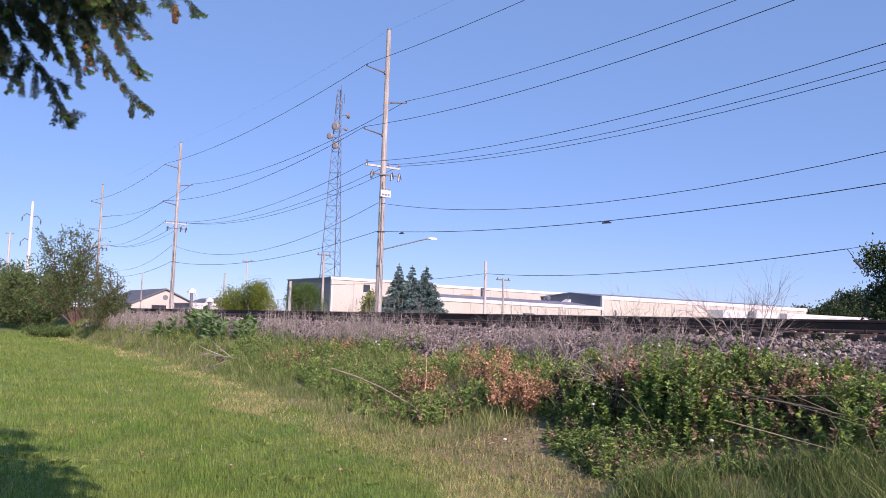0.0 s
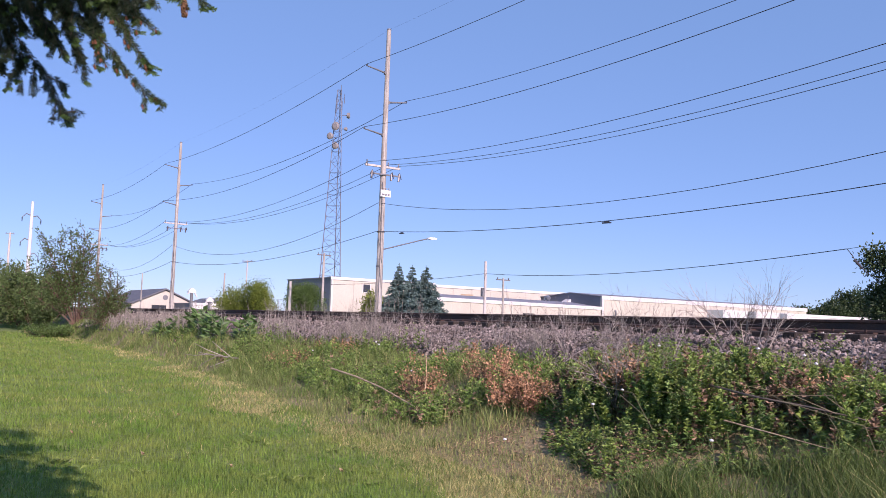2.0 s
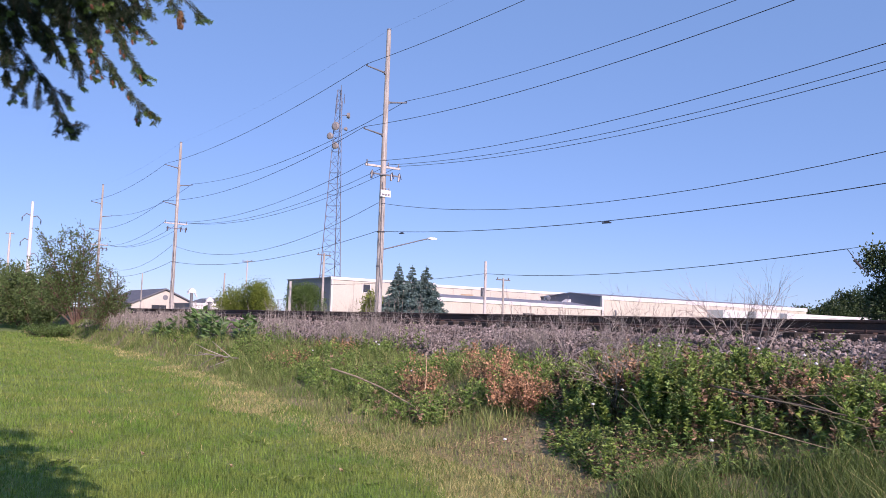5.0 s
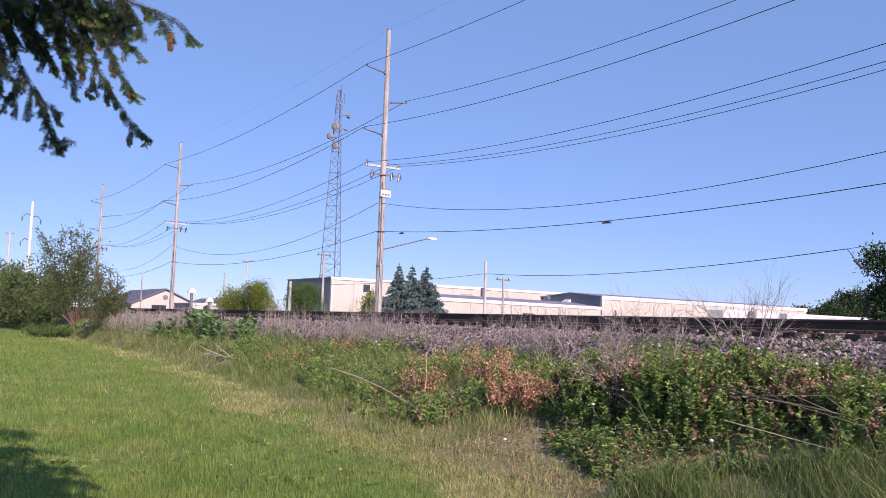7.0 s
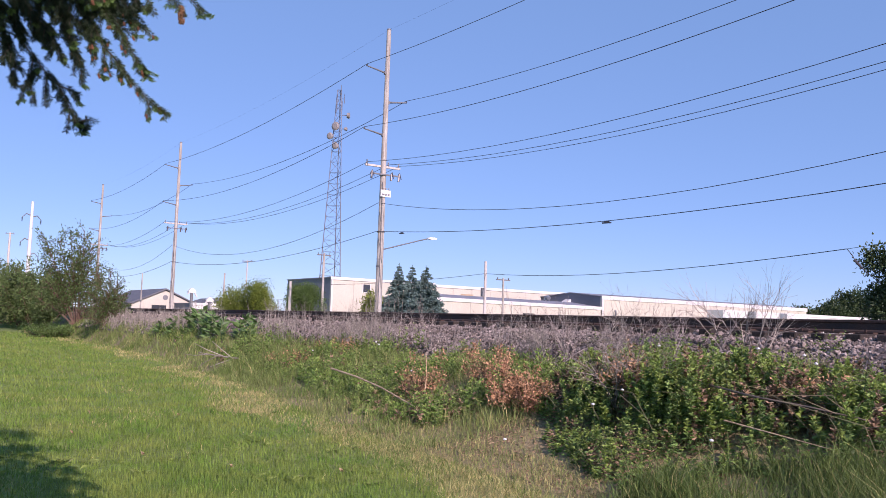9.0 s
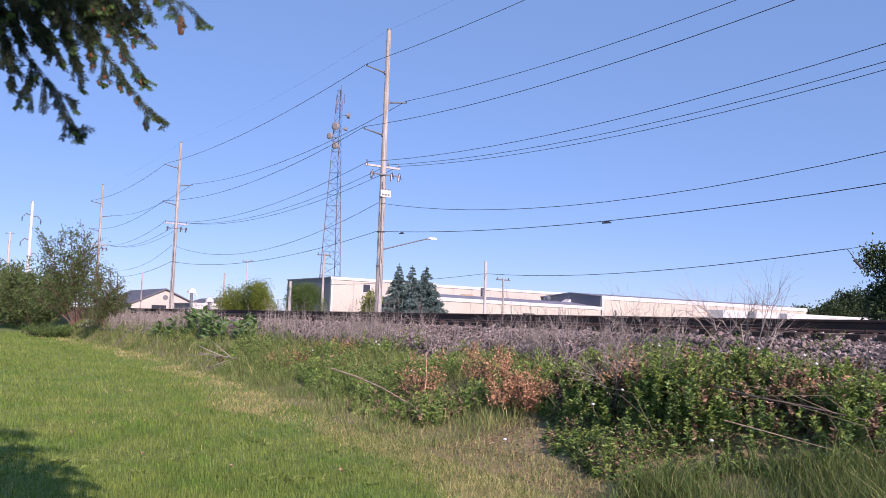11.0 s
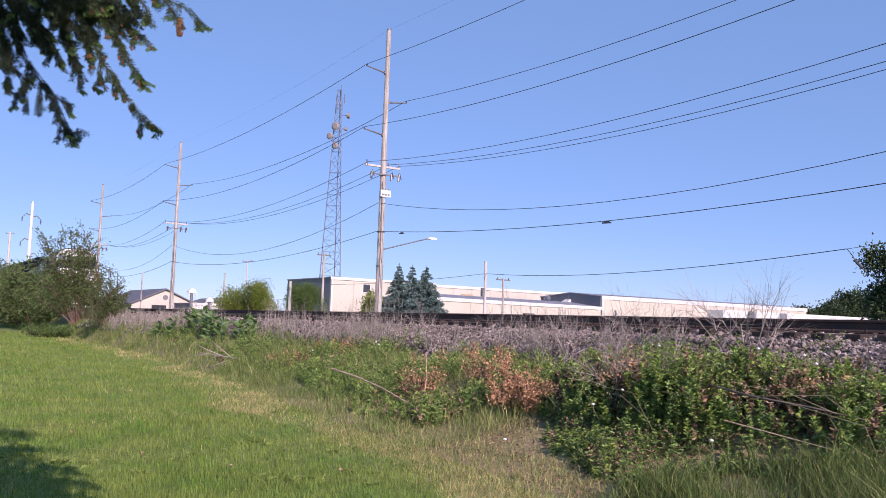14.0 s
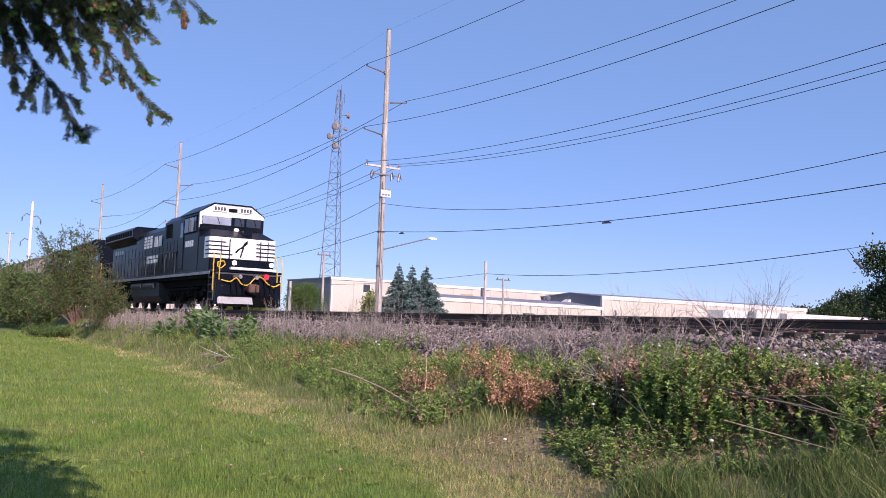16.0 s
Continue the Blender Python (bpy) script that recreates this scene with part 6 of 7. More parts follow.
    prism_x(bm, [(-1.2, 1.62), (1.2, 1.62), (1.2, 3.85), (0.95, 4.1), (-0.95, 4.1), (-1.2, 3.85)], -13.4, -7.15)
    part("engine_hood", bm, LOCO_BLACK, loco)
    bm = bmesh.new()
    prism_x(bm, [(-0.98, 1.62), (0.98, 1.62), (0.98, 3.7), (-0.98, 3.7)], -19.9, -13.35)
    part("radiator_hood", bm, LOCO_BLACK, loco)
    bm = bmesh.new()
    prism_x(bm, [(-1.05, 3.55), (1.05, 3.55), (1.54, 3.85), (1.54, 4.25), (1.3, 4.42), (-1.3, 4.42), (-1.54, 4.25), (-1.54, 3.85)], -19.8, -13.0)
    rad = part("radiator_wing", bm, LOCO_BLACK, loco)
    for k in range(12):
        for s in (-1, 1):
            bm = bmesh.new()
            box(bm, -19.6 + k * 0.54, -19.2 + k * 0.54, *sorted((s * 1.538, s * 1.555)), 3.92, 4.2)
            part("radiator_grille", bm, UNDER, rad)
    bm = bmesh.new()
    box(bm, -8.7, -7.6, -0.55, 0.55, 4.05, 4.5, 0.05)
    part("exhaust_housing", bm, LOCO_BLACK, loco)
    bm = bmesh.new()
    box(bm, -6.9, -6.0, -1.41, -1.37, 3.35, 4.0)
    part("air_grille", bm, UNDER, loco)
    bm = bmesh.new()
    box(bm, -6.9, -6.0, 1.37, 1.41, 3.35, 4.0)
    part("air_grille", bm, UNDER, loco)
    for s in (-1, 1):
        for k in range(5):
            bm = bmesh.new()
            x = -7.1 + k * 0.56
            box(bm, x, x + 0.5, *sorted((s * 1.375, s * 1.4)), 1.75, 3.2, 0.012)
            d = part("hood_door", bm, LOCO_BLACK, loco)
            bm = bmesh.new()
            box(bm, x + 0.4, x + 0.44, *sorted((s * 1.4, s * 1.425)), 2.3, 2.6)
            part("latch", bm, LOCO_GREY, d)
        for k in range(9):
            bm = bmesh.new()
            x = -13.2 + k * 0.66
            box(bm, x, x + 0.6, *sorted((s * 1.195, s * 1.22)), 1.75, 3.05, 0.012)
            d = part("hood_door", bm, LOCO_BLACK, loco)
            bm = bmesh.new()
            box(bm, x + 0.5, x + 0.54, *sorted((s * 1.22, s * 1.245)), 2.2, 2.5)
            part("latch", bm, LOCO_GREY, d)
        for k in range(8):
            bm = bmesh.new()
            x = -19.7 + k * 0.78
            box(bm, x, x + 0.7, *sorted((s * 0.975, s * 1.0)), 1.75, 3.3, 0.012)
            part("hood_door", bm, LOCO_BLACK, loco)
        bars_text(loco, "side_lettering", -11.6, -9.9, 3.1, 3.75, 3, s * 1.225, LETTER, 4)
        bars_text(loco, "side_lettering", -9.6, -8.0, 3.1, 3.75, 2, s * 1.225, LETTER, 1)
        bars_text(loco, "side_lettering", -10.9, -8.6, 2.3, 2.75, 4, s * 1.228, LETTER, 2)
        bars_text(loco, "rear_number", -19.2, -17.0, 3.12, 3.42, 4, s * 1.004, LETTER, 1)
    # handrails along the walkway
    for s in (-1, 1):
        y = s * 1.48
        bm = bmesh.new()
        tube(bm, [(-20.3, y, 2.62), (-12, y, 2.64), (-4.6, y, 2.62)], 0.018)
        part("handrail", bm, LOCO_GREY, loco)
        for k in range(10):
            bm = bmesh.new()
            rod(bm, (-20.2 + k * 1.7, y, 1.58), (-20.2 + k * 1.7, y, 2.63), 0.016)
            part("stanchion", bm, LOCO_GREY, loco)
        for x0 in (0.35, 0.78):
            bm = bmesh.new()
            xx = x0 if x0 < 0.5 else 0.84
            tube(bm, [(xx - 0.25, s * 1.2, 2.3), (xx - 0.1, s * 1.22, 2.25), (xx + 0.02, s * 1.26, 2.05), (xx + 0.05, s * 1.3, 1.7), (xx + 0.06, s * 1.3, 1.05), (xx + 0.02, s * 1.14, 0.95)] if x0 > 0.5 else
                 [(xx + 0.2, s * 1.5, 2.3), (xx + 0.38, s * 1.51, 2.25), (xx + 0.46, s * 1.53, 2.05), (xx + 0.5, s * 1.55, 1.7), (xx + 0.5, s * 1.55, 0.75)], 0.024, 8)
            part("step_rail", bm, YELLOW, loco, "yellow step handrail")
        bm = bmesh.new()
        tube(bm, [(-20.5, s * 1.52, 2.7), (-20.5, s * 1.54, 0.8)], 0.03, 8)
        part("step_rail", bm, YELLOW, loco, "yellow step handrail")
        # step wells
        for xa in (0.15, -20.5):
            bm = bmesh.new()
            box(bm, xa, xa + 0.05, *sorted((s * 1.1, s * 1.5)), 0.35, 1.5)
            box(bm, xa + 0.55, xa + 0.6, *sorted((s * 1.1, s * 1.5)), 0.35, 1.5)
            for k in range(4):
                box(bm, xa + 0.02, xa + 0.58, *sorted((s * 1.12, s * 1.5)), 0.38 + 0.3 * k, 0.42 + 0.3 * k)
            part("step_well", bm, LOCO_GREY, loco)
    # front end
    bm = bmesh.new()
    prism_x(bm, [(-1.45, 0.45), (-1.2, 0.14), (1.2, 0.14), (1.45, 0.45), (1.45, 1.5), (-1.45, 1.5)], 0.72, 0.88)
    part("pilot_plate", bm, LOCO_BLACK, loco)
    bm = bmesh.new()
    vs = [bm.verts.new(p) for p in ((0.86, -1.4, 0.62), (1.25, 0, 0.62), (0.86, 1.4, 0.62), (1.0, -1.4, 0.13), (1.5, 0, 0.13), (1.0, 1.4, 0.13))]
    for f in ((0, 1, 4, 3), (1, 2, 5, 4)):
        bm.faces.new([vs[i] for i in f])
    bmesh.ops.solidify(bm, geom=bm.faces, thickness=0.03)
    part("snow_plow", bm, UNDER, loco)
    bm = bmesh.new()
    vs = [bm.verts.new(p) for p in ((0.9, -1.36, 0.52), (1.285, 0.02, 0.52), (0.995, -1.36, 0.24), (1.415, 0.02, 0.24))]
    bm.faces.new([vs[i] for i in (0, 1, 3, 2)])
    bmesh.ops.solidify(bm, geom=bm.faces, thickness=-0.03)
    for v in bm.verts:
        v.co.x += 0.06
    part("plow_stripe", bm, LOCO_WHITE, loco, "worn white plow stripe")
    bm = bmesh.new()
    box(bm, 0.8, 1.02, -0.85, 1.2, 1.63, 1.74, 0.02)
    part("anticlimber", bm, LOCO_WHITE, loco, "white anticlimber edge")
    bm = bmesh.new()
    rod(bm, (0.85, 0, 0.88), (1.35, 0, 0.88), 0.14, 0.12, seg=10)
    box(bm, 1.3, 1.58, -0.2, 0.16, 0.7, 1.06, 0.05)
    box(bm, 1.5, 1.7, 0.05, 0.2, 0.72, 1.04, 0.04)
    part("coupler", bm, RUST, loco)
    bm = bmesh.new()
    tube(bm, smooth_line([(1.0, -1.25, 1.2), (1.02, -0.85, 1.14), (1.05, -0.6, 1.3), (1.05, -0.35, 1.06), (1.05, -0.05, 1.04), (1.05, 0.2, 1.3), (1.05, 0.5, 1.38), (1.05, 0.8, 1.14), (1.03, 1.1, 1.02), (1.0, 1.4, 1.14)]), 0.026, 8)
    part("cut_lever", bm, YELLOW, loco, "yellow bent uncoupling lever")
    for y in (-0.62, 0.3):
        bm = bmesh.new()
        box(bm, 0.9, 1.06, y - 0.13, y + 0.13, 1.3, 1.42, 0.02)
        part("hose_bracket", bm, LOCO_GREY, loco)
    for k, y in enumerate((-0.8, -0.55, -0.3, 0.45, 0.7, 0.95)):
        bm = bmesh.new()
        tube(bm, [(0.92, y, 1.25), (1.06, y, 1.1), (1.1, y + 0.04, 0.8), (1.05, y + 0.1, 0.55)], 0.028, 8)
        part("air_hose", bm, UNDER, loco)
    bm = bmesh.new()
    rod(bm, (0.9, 0.75, 1.4), (1.06, 0.75, 1.4), 0.13, 0.12, seg=20)
    part("marker_lamp", bm, RED_LAMP, loco, "round red marker")
    for y in (-0.62, 1.05):
        bm = bmesh.new()
        rod(bm, (0.62, y, 1.92), (0.78, y, 1.92), 0.1, 0.11, seg=20)
        hl = part("ditch_light", bm, LOCO_BLACK, loco)
        bm = bmesh.new()
        rod(bm, (0.78, y, 1.92), (0.8, y, 1.92), 0.1, seg=20)
        part("lens", bm, HEADLIGHT, hl)
        bm = bmesh.new()
        box(bm, 0.62, 0.75, y - 0.05, y + 0.05, 1.6, 1.82)
        part("lamp_bracket", bm, LOCO_BLACK, hl)
    for y in (-0.42, 0.32):
        bm = bmesh.new()
        rod(bm, (1.02, y, 1.36), (1.1, y, 1.34), 0.09, 0.07, seg=12)
        part("hose_coupling", bm, SILL_GREY, loco, "pale grey air hose coupling")
    for y in (-1.32, 1.32):
        bm = bmesh.new()
        prism_x(bm, [(y - 0.16, 0.2), (y + 0.16, 0.2), (y + 0.12, 1.2), (y - 0.12, 1.2)], 0.9, 0.98)
        part("corner_step", bm, LOCO_BLACK, loco)
    bm = bmesh.new()
    box(bm, 0.87, 0.91, -1.46, 1.46, 1.44, 1.5)
    part("pilot_edge", bm, LOCO_GREY, loco)
    bm = bmesh.new()
    tube(bm, [(0.78, -1.35, 1.92), (0.8, -1.1, 1.98), (0.8, -1.02, 1.84), (0.8, -1.2, 1.68), (0.8, -1.35, 1.74), (0.78, -1.35, 1.92)], 0.028, 6)
    part("chain_loop", bm, YELLOW, loco)
    # fuel tank and air tanks
    bm = bmesh.new()
    prism_x(bm, [(-1.1, 0.3), (1.1, 0.3), (1.4, 0.6), (1.4, 1.25), (-1.4, 1.25), (-1.4, 0.6)], -13.0, -7.6)
    part("fuel_tank", bm, TANK_GREY, loco)
    for s in (-1, 1):
        for k in range(2):
            bm = bmesh.new()
            rod(bm, (-12.8 + k * 2.4, s * 1.36, 1.12), (-10.7 + k * 2.4, s * 1.36, 1.12), 0.18, seg=14)
            part("air_tank", bm, TANK_GREY, loco)
    axles = truck(loco, (-2.3, -4.25, -6.2)) + truck(loco, (-14.4, -16.35, -18.3))
    bm = bmesh.new()
    rod(bm, (-20.5, 0, 0.88), (-21.4, 0, 0.88), 0.12, seg=10)
    part("coupler", bm, RUST, loco)
    slim = Matrix.Diagonal((1.0, 0.955, 1.0, 1.0))
    for ob in loco.children_recursive:
        if ob.matrix_basis == Matrix() and ob not in axles and ob.parent not in axles:
            ob.data.transform(slim)
    return loco, axles


def hopper(at):
    """A covered hopper wagon with ribbed sides."""
    car = thing("freight_wagon", at, "brown-grey steel hopper wagon with ribbed sides", "freight wagon", "wagons of the train")
    bm = bmesh.new()
    prism(bm, [(-15.4, 4.2), (-0.6, 4.2), (-0.6, 2.9), (-3.6, 1.0), (-12.4, 1.0), (-15.4, 2.9)], -1.5, 1.5)
    part("hopper_body", bm, WAGON, car)
    bm = bmesh.new()
    prism_x(bm, [(-1.58, 4.18), (1.58, 4.18), (1.5, 4.3), (0.7, 4.55), (-0.7, 4.55), (-1.5, 4.3)], -15.6, -0.4)
    part("roof_edge", bm, SILL_GREY, car, "pale grey roof edge")
    for s in (-1, 1):
        for k in range(14):
            bm = bmesh.new()
            x = -15.2 + k * 1.12
            top = 4.18
            low = 1.1 if -12.6 < x < -3.4 else 2.9
            box(bm, x, x + 0.1, *sorted((s * 1.495, s * 1.6)), low, top)
            part("side_rib", bm, WAGON, car)
    bm = bmesh.new()
    box(bm, -15.9, -0.1, -1.3, 1.3, 0.95, 1.2)
    box(bm, -16.2, 0.2, -0.15, 0.15, 0.75, 1.0)
    part("underframe", bm, UNDER, car)
    axles = truck(car, (-1.6, -3.3), 0.46) + truck(car, (-12.7, -14.4), 0.46)
    return car, axles


NOSE_16 = -34.45     # where the nose's face stands at 16 s
SPEED = 17.85
units = []
lead, lead_axles = locomotive("locomotive", pose(NOSE_16, D, RAIL), "black diesel locomotive with white nose, cab top and lettering")
units.append((lead, lead_axles, 0.0, 0))
mate, mate_axles = locomotive("locomotive", pose(NOSE_16 - 43.6, D, RAIL, 0, 0, 180), "black trailing diesel locomotive running backwards behind the first")
units.append((mate, mate_axles, -43.6, 180))
for k in range(4):
    car, car_axles = hopper(pose(NOSE_16 - 45.4 - 16.6 * k, D, RAIL))
    units.append((car, car_axles, -45.4 - 16.6 * k, 0))

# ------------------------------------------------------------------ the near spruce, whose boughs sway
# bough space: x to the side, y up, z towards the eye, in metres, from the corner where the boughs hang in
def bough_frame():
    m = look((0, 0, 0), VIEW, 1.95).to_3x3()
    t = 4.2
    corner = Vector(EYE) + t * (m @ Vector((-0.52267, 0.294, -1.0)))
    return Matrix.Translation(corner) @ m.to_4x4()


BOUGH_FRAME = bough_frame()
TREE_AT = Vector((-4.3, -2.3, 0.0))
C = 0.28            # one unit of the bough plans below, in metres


def shoot(rnd, pts, r, needle, dens, N, S):
    """A twig through pts (plan units), clad in needles."""
    pts = np.array(pts, float)
    if pts.shape[1] == 2:
        pts = np.concatenate([pts, np.zeros((len(pts), 1))], 1)
    w = np.stack([pts[:, 0] * C, -pts[:, 1] * C, pts[:, 2] * C], 1)
    L = np.linalg.norm(np.diff(w, axis=0), axis=1)
    k = len(w) - 1
    for i in range(k):
        S.append((w[i], w[i + 1], r * (1 - 0.7 * i / k), r * (1 - 0.7 * (i + 1) / k)))
        n = max(3, int(L[i] * dens))
        u = rnd.uniform(0, 1, n)[:, None]
        p = w[i] + (w[i + 1] - w[i]) * u
        d = unit((w[i + 1] - w[i])[None])[0]
        q = rnd.normal(size=(n, 3))
        q -= (q @ d)[:, None] * d
        N[0].append(p + unit(q) * r * 0.5)
        N[1].append(unit(q) + d * 0.75)
        N[2].append(needle * rnd.uniform(0.7, 1.2, n))


def twiggy(rnd, path, N, S, tips, r=0.005, side=9, length=0.32, needle=0.024, dens=1700, droop=0.75, depth=0.25):
    """A main shoot with hanging side shoots."""
    path = np.array([(x / 100, y / 100, 0) for x, y in path])
    if len(path) > 3:
        path[:, 2] += np.linspace(0, 1, len(path)) * rnd.normal() * depth * 0.1 + rnd.normal() * depth * 0.2
    shoot(rnd, path, r, needle, dens, N, S)
    tips.append(path[-1])
    for k in range(side):
        u = rnd.uniform(0.08, 0.95) * (len(path) - 1)
        i = min(int(u), len(path) - 2)
        p = path[i] + (path[i + 1] - path[i]) * (u - i)
        d = unit((path[i + 1] - path[i])[None])[0] * 0.55 + np.array([rnd.normal() * 0.45, droop * rnd.uniform(0.3, 1.2), rnd.normal() * 0.6])
        d = unit(d[None])[0]
        ln = length * rnd.uniform(0.45, 1.1) * (1.15 - 0.5 * u / (len(path) - 1))
        q1 = p + d * ln * 0.5
        q2 = q1 + unit((d + np.array([0, 0.35, 0]))[None])[0] * ln * 0.5
        shoot(rnd, [p, q1, q2], r * 0.5, needle, dens, N, S)
        tips.append(q2)
        if rnd.uniform() < 0.5:
            e = unit((d + np.array([rnd.normal() * 0.7, 0.3, rnd.normal() * 0.7]))[None])[0]
            shoot(rnd, [q1, q1 + e * ln * 0.4], r * 0.4, needle, dens, N, S)


def cone_mesh(rnd, at, length, r, way=(0, -1, 0)):
    """A spruce cone: overlapping scales round a spindle."""
    P, Dv = [], []
    way = np.array(way, float)
    a = unit(np.cross(way, (0.3, 0.2, 1.0))[None])[0]
    b = np.cross(way, a)
    for k in range(60):
        u = k / 60
        t = k * 2.4
        rr = r * math.sin(math.pi * (0.12 + 0.82 * u)) ** 0.7
        o = a * math.cos(t) + b * math.sin(t)
        P.append(np.array(at) + way * length * u + o * rr * 0.55)
        Dv.append(o * 0.7 + way * 0.9)
    v, f = leaves(np.array(P), np.array(Dv), [length * 0.17], [r * 0.9], rnd, 0.1)
    body = sticks(np.array([at]), np.array([np.array(at) + way * length]), r * 0.6, r * 0.35, 8)
    return joined((v, f), body)


def bough(name, tree, paths, label, seed, side, needle_mat, tip_every=3, buds=0, cones=(), depth=0.25, length=0.32):
    rnd = np.random.RandomState(seed)
    N, S, tips = ([], [], []), [], []
    for path, n in paths:
        twiggy(rnd, path, N, S, tips, side=int(n * 1.8), depth=depth, length=length)
    v, f = joined(segs(S))
    b = new(name, soup("twig_wood", v, f, TWIG_SPRUCE))
    b.parent = tree
    tagged(b, label)
    p, d, l = np.concatenate(N[0]), np.concatenate(N[1]), np.concatenate(N[2])
    v, f = joined(leaves(p, d, l, 0.0027, rnd, 0.0))
    ob = new("needles", soup("needles", v, f, needle_mat))
    ob.parent = b
    # fresh pale shoots at some tips
    F = ([], [], [])
    fs = []
    for k, t in enumerate(tips):
        if k % tip_every == 0:
            for j in range(3):
                e = t + np.array([rnd.normal() * 0.06 + 0.04, 0.09 * rnd.uniform(0.3, 1), rnd.normal() * 0.05])
                shoot(rnd, [t, e], 0.002, 0.014, 2600, F, fs)
    if F[0]:
        v, f = joined(leaves(np.concatenate(F[0]), np.concatenate(F[1]), np.concatenate(F[2]), 0.003, rnd, 0.0))
        ob = new("fresh_shoot", soup("fresh_shoot", v, f, NEEDLE_FRESH))
        ob.parent = b
    for k in range(buds):
        t = tips[rnd.randint(0, len(tips))] + np.array([rnd.normal() * 0.012, -0.02, rnd.normal() * 0.01])
        v, f = cone_mesh(rnd, (t[0] * C, -t[1] * C, t[2] * C + 0.01), rnd.uniform(0.014, 0.026), 0.006, (0.3, -0.9, 0.3))
        ob = new("cone_bud", soup("cone_bud", v, f, CONE_RED))
        ob.parent = b
    for x, y in cones:
        v, f = cone_mesh(rnd, (x / 100 * C, -y / 100 * C, 0.0), 0.085, 0.017)
        ob = new("cone", soup("cone", v, f, CONE_BROWN))
        ob.parent = b
    return b


def near_spruce():
    tree = thing("spruce_tree", Matrix.Translation(TREE_AT), "near spruce tree with swaying drooping boughs and brown cones", "tree")
    bm = bmesh.new()
    tube(bm, [(0, 0, -0.1), (0.03, 0, 1.5), (0, 0.04, 3.5), (-0.02, 0, 6.5)], 0.2, 12, 0.08)
    part("trunk", bm, BARK, tree)
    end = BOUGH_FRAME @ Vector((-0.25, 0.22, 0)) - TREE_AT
    for k, e in enumerate((end, end + Vector((0.2, 0.1, 0.35)), end + Vector((-0.3, -0.1, 0.5)))):
        bm = bmesh.new()
        a = Vector((0, 0, 3.4 + 0.5 * k))
        tube(bm, [a, a.lerp(e, 0.5) + Vector((0, 0, 0.12)), e], 0.05, 8, 0.02)
        part("limb", bm, BARK, tree)
    A = [([(-20, -30), (20, 40), (48, 95), (75, 130), (105, 165), (125, 205), (150, 248)], 16), ([(-5, -20), (5, 60), (18, 120), (20, 165)], 7),
         ([(105, 165), (125, 172), (143, 184)], 2), ([(125, 205), (122, 228), (120, 240)], 1), ([(140, 230), (155, 225), (170, 230)], 1), ([(62, 110), (55, 150), (60, 195)], 3), ([(85, 145), (82, 175), (80, 200)], 2), ([(75, 130), (58, 150), (42, 172)], 2)]
    B = [([(60, -60), (150, 15), (190, 92), (215, 120), (232, 148), (262, 180), (283, 200)], 9), ([(283, 200), (295, 205), (292, 220)], 1), ([(190, 92), (187, 115), (190, 135)], 2), ([(262, 180), (268, 200), (264, 212)], 1)]
    Cc = [([(100, -60), (180, 10), (215, 60), (240, 100), (268, 146)], 15), ([(150, -30), (205, 10), (240, 45), (275, 72)], 8), ([(140, 10), (165, 60), (172, 112)], 6)]
    M = [([(-40, -40), (40, -5), (90, 60), (118, 110)], 14), ([(20, -40), (95, 10), (130, 80), (146, 148)], 12), ([(-40, -20), (20, 20), (45, 60)], 9), ([(60, -40), (120, 20), (160, 62)], 12), ([(-30, 0), (10, 60), (35, 130)], 8), ([(90, -40), (160, -5), (200, 40)], 10), ([(-20, -30), (70, 0), (85, 85)], 10), ([(-40, -10), (0, 10), (10, 70)], 9), ([(30, -30), (60, 20), (75, 75)], 10), ([(80, -40), (110, 0), (125, 60)], 10), ([(120, -40), (150, 0), (165, 50)], 10), ([(150, -50), (190, -10), (215, 25)], 9), ([(0, -40), (30, 0), (30, 60)], 9), ([(190, -50), (230, -15), (250, 15)], 7), ([(100, -40), (150, 20), (175, 70)], 12), ([(130, -40), (185, 5), (222, 60)], 12), ([(70, -40), (120, 40), (140, 110)], 12), ([(160, -50), (215, 0), (245, 35)], 10)]
    Dd = [([(200, -50), (290, -18), (335, 0), (368, 34)], 5), ([(220, -40), (262, -5), (280, 36)], 4), ([(290, -20), (310, 2), (326, 22)], 2)]
    out = [bough("bough", tree, A, "drooping bough with shade put into its needle colour", 1, 12, NEEDLE_SHADE, 9, 0),
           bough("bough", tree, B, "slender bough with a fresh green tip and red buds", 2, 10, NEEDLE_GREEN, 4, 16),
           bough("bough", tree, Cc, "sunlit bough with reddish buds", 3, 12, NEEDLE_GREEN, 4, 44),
           bough("bough", tree, M, "dense inner boughs with shade put into their needle colour", 4, 12, NEEDLE_SHADE, 9, 0, depth=0.6, length=0.42),
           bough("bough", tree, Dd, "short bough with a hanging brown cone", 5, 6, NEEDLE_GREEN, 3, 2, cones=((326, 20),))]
    # unseen boughs added towards the sun, to keep the hanging boughs in shade
    lid = [([(-60, -40), (0, 0), (60, 40), (120, 70)], 22), ([(-60, 20), (0, 60), (50, 110), (80, 150)], 22), ([(-40, -80), (40, -50), (100, -10), (150, 20)], 20), ([(-60, 60), (-20, 120), (10, 180)], 16), ([(-60, -10), (30, 40), (90, 110)], 22), ([(-70, -60), (0, -20), (70, 0), (140, -20)], 18)]
    over = bough("bough", tree, lid, "unseen boughs added to shade the boughs below", 6, 12, NEEDLE_SHADE, 9, 0, depth=0.8, length=0.5)
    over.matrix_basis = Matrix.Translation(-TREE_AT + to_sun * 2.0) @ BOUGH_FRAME
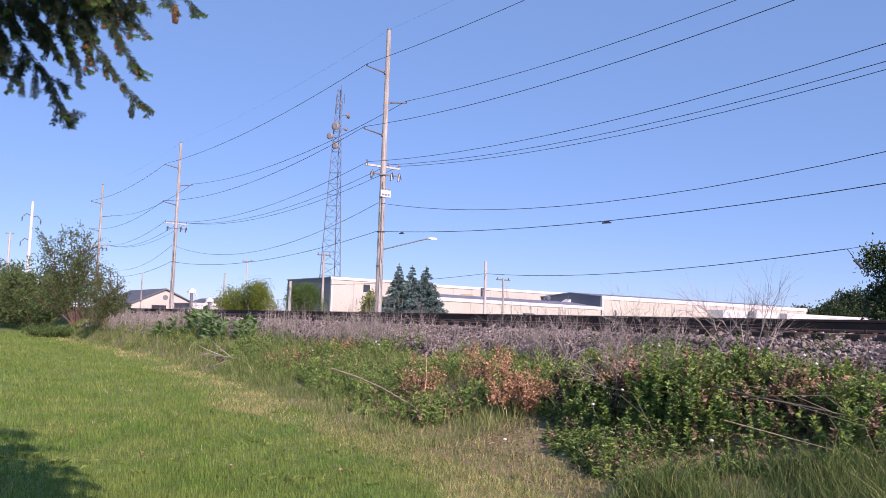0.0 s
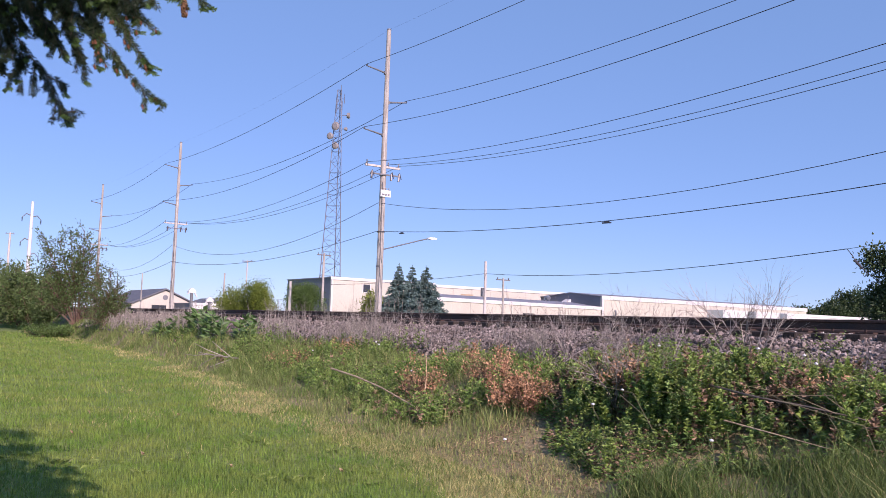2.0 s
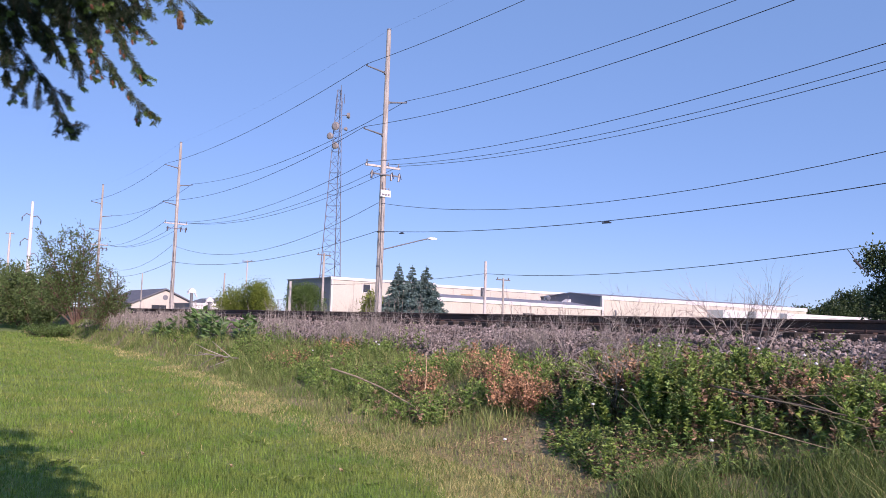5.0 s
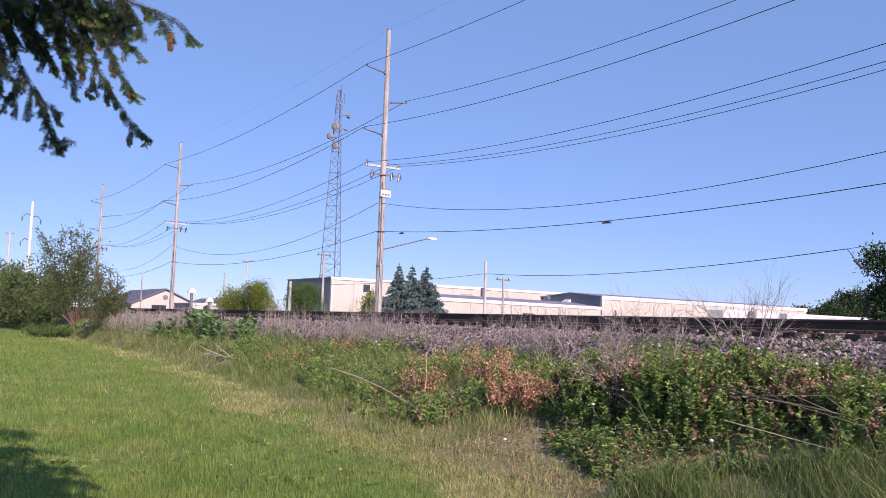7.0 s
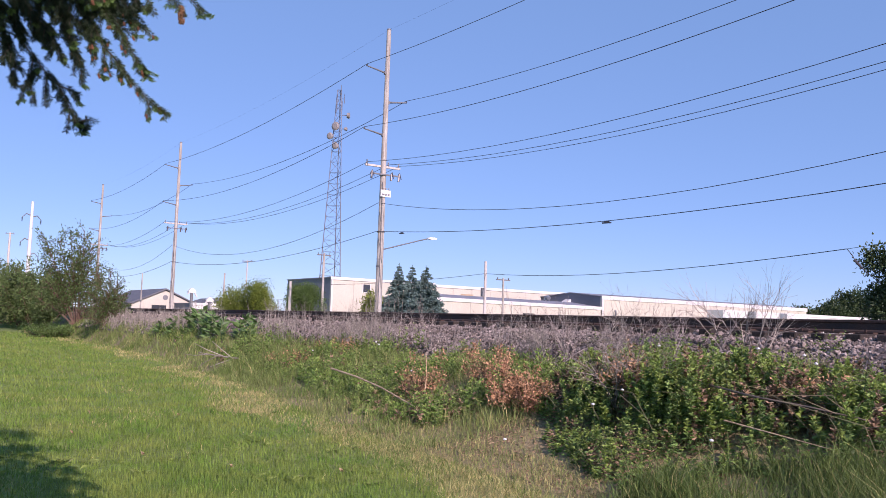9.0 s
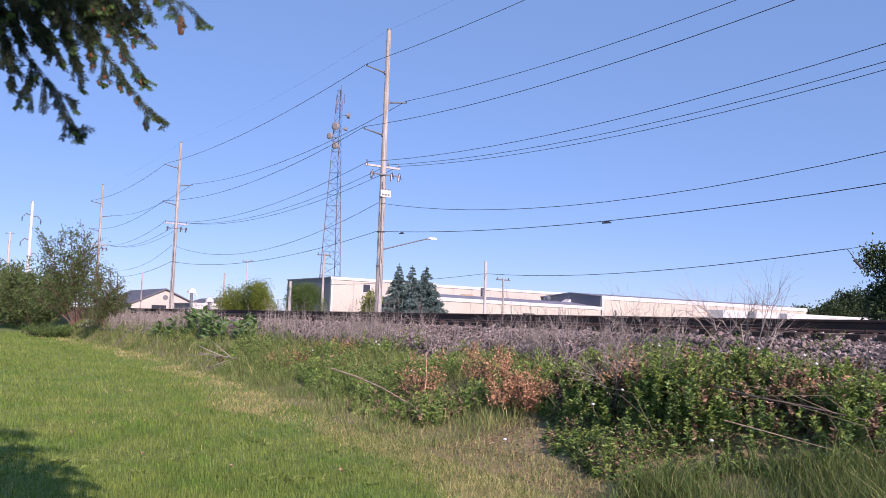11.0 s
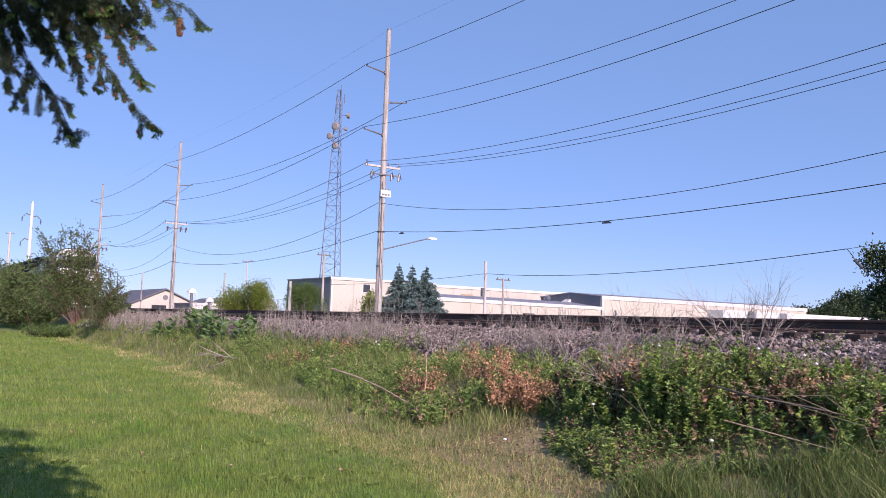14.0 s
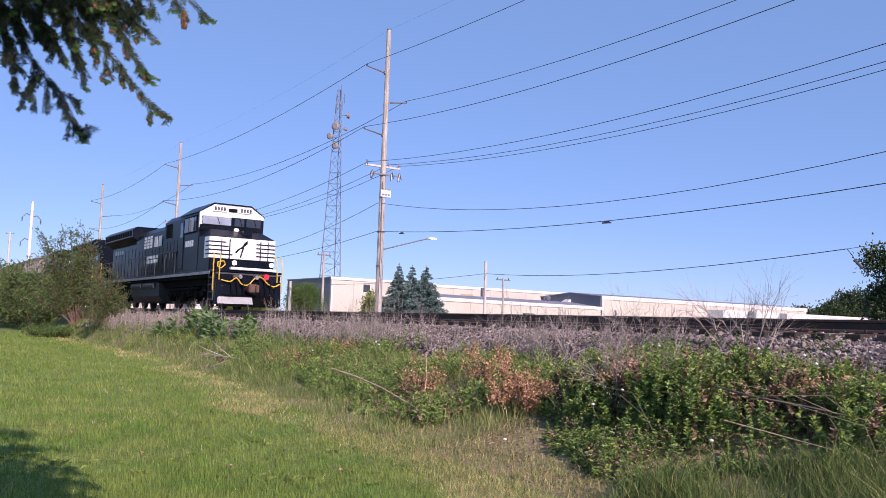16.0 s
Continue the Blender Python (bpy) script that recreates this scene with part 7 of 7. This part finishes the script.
    # further unseen boughs, added overhead to throw the shadow on the lawn
    low = new("bough", over.data)
    low.parent = tree
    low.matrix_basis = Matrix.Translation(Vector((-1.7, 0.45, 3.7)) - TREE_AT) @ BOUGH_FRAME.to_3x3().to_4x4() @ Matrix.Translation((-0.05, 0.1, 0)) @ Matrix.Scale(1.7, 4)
    tagged(low, "unseen boughs added to cast shade on the lawn")
    rest = low.matrix_basis.copy()
    shade = [low]
    for shift, k in ((Vector((0.75, 0.0, 0.0)), 1.0), (Vector((-0.75, 0.13, 0.92)), 0.55)):
        b = new("bough", over.data)
        b.parent = tree
        b.matrix_basis = Matrix.Translation(shift) @ rest @ Matrix.Scale(k, 4)
        tagged(b, "unseen boughs added to cast shade on the lawn")
        shade.append(b)
        bm = bmesh.new()
        a, e = Vector((0, 0, 4.2)), Vector(b.matrix_basis.translation)
        tube(bm, [a, a.lerp(e, 0.5) + Vector((0, 0, 0.2)), e], 0.045, 8, 0.02)
        part("limb", bm, BARK, tree)
    for b in shade:
        for o in over.children:
            c = new(o.name.split(".")[0], o.data)
            c.parent = b
    bm = bmesh.new()
    a, e = Vector((0, 0, 3.9)), Vector(low.matrix_basis.translation)
    tube(bm, [a, a.lerp(e, 0.5) + Vector((0, 0, 0.2)), e], 0.05, 8, 0.02)
    part("limb", bm, BARK, tree)
    bm = bmesh.new()
    a, e = Vector((0, 0, 4.6)), Vector(over.matrix_basis.translation)
    tube(bm, [a, a.lerp(e, 0.5) + Vector((0, 0, 0.2)), e], 0.05, 8, 0.02)
    part("limb", bm, BARK, tree)
    return tree, out


spruce, boughs = near_spruce()


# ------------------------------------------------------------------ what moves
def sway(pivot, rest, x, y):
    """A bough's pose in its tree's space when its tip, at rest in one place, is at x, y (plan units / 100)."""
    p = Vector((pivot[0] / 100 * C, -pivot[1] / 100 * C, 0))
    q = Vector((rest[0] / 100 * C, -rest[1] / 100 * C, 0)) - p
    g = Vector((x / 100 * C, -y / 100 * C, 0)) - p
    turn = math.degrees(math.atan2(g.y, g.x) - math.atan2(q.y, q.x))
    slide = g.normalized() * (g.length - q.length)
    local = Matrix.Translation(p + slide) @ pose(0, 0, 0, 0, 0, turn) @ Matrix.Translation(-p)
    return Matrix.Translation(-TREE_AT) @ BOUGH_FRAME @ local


def motions():
    for ob, axles, back, turn in units:
        walk(ob, [(t, pose(NOSE_16 + back - SPEED * (16 - t), D, RAIL, 0, 0, turn)) for t in range(0, 17, 2)])
        radius = 0.46 if ob.name.startswith("freight") else 0.53
        step = 0.04
        for axle in axles if ob in (lead, mate) else ():
            x, y, z = axle.location
            way = 1 if turn == 0 else -1
            walk(axle, [(12 * k / 12.0, pose(x, 0, z)) for k in (0,)] + [(11.6 + k * step, pose(x, 0, z, 0, way * math.degrees(SPEED * step * k / radius), 0)) for k in range(int(4.4 / step) + 1)])
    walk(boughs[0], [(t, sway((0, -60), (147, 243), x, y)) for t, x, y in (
        (0, 124, 217), (0.2, 110, 209), (0.4, 121, 181), (0.6, 137, 186), (0.8, 133, 223), (1.0, 76, 236), (1.2, 41, 234), (1.4, 99, 225), (1.6, 162, 223),
        (1.8, 168, 225), (2.0, 121, 214), (2.2, 109, 198), (2.4, 151, 201), (2.6, 187, 217), (2.8, 170, 231), (3.0, 118, 234), (3.5, 145, 248), (4.0, 150, 200),
        (4.2, 135, 198), (4.8, 118, 232), (5.4, 150, 236), (6.0, 122, 240), (6.5, 115, 258), (7.0, 105, 265), (7.5, 110, 266), (8.0, 118, 262), (8.5, 135, 248), (9.0, 147, 229), (9.8, 122, 246), (10.6, 142, 236),
        (11.5, 132, 256), (12.0, 128, 256), (12.5, 150, 228), (13.0, 148, 226), (13.5, 135, 246), (14.0, 130, 250), (14.5, 128, 236), (15.0, 142, 238), (15.5, 140, 244), (16.0, 147, 243))])
    walk(boughs[1], [(t, sway((40, -120), (277, 205), x, y)) for t, x, y in (
        (0, 245, 192), (0.2, 283, 151), (0.4, 297, 140), (0.6, 272, 179), (0.8, 231, 206), (1.0, 216, 198), (1.2, 239, 212), (1.4, 261, 217), (1.6, 279, 203),
        (1.8, 280, 187), (2.0, 267, 181), (2.2, 286, 181), (2.4, 308, 168), (2.6, 311, 165), (2.8, 291, 181), (3.0, 258, 209), (3.5, 296, 194), (4.0, 280, 178),
        (4.2, 270, 182), (4.8, 252, 206), (5.4, 270, 200), (6.0, 248, 214), (6.5, 234, 225), (7.0, 242, 243), (7.5, 240, 245), (8.0, 251, 236), (8.5, 263, 213), (9.0, 274, 198), (9.8, 256, 218), (10.6, 272, 206),
        (11.5, 265, 228), (12.0, 263, 233), (12.5, 279, 199), (13.0, 277, 191), (13.5, 268, 222), (14.0, 260, 228), (14.5, 266, 208), (15.0, 276, 198), (15.5, 271, 217), (16.0, 277, 205))])
    for k in (2, 3, 4):
        part_of = (0.9, 0.6, 1.0)[k - 2]
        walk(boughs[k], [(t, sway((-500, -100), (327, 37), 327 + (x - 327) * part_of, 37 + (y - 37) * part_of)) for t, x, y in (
            (0, 311, 27), (0.2, 312, 11), (0.4, 305, 11), (0.6, 300, 19), (0.8, 291, 34), (1.0, 297, 40), (1.2, 304, 55), (1.4, 311, 51), (1.6, 320, 33),
            (1.8, 322, 22), (2.0, 327, 16), (2.2, 331, 5), (2.4, 338, 3), (2.6, 335, 3), (2.8, 327, 22), (3.0, 319, 41), (3.5, 331, 40), (4.0, 332, 8),
            (4.2, 330, 8), (4.8, 318, 40), (5.4, 326, 30), (6.0, 314, 48), (6.5, 309, 63), (7.0, 303, 76), (7.5, 303, 78), (8.0, 310, 64), (8.5, 316, 44), (9.0, 322, 28), (9.8, 316, 46), (10.6, 324, 36),
            (11.5, 317, 62), (12.0, 318, 60), (12.5, 326, 30), (13.0, 328, 22), (13.5, 322, 50), (14.0, 319, 50), (14.5, 320, 38), (15.0, 326, 30), (15.5, 323, 44), (16.0, 327, 37))])


motions()
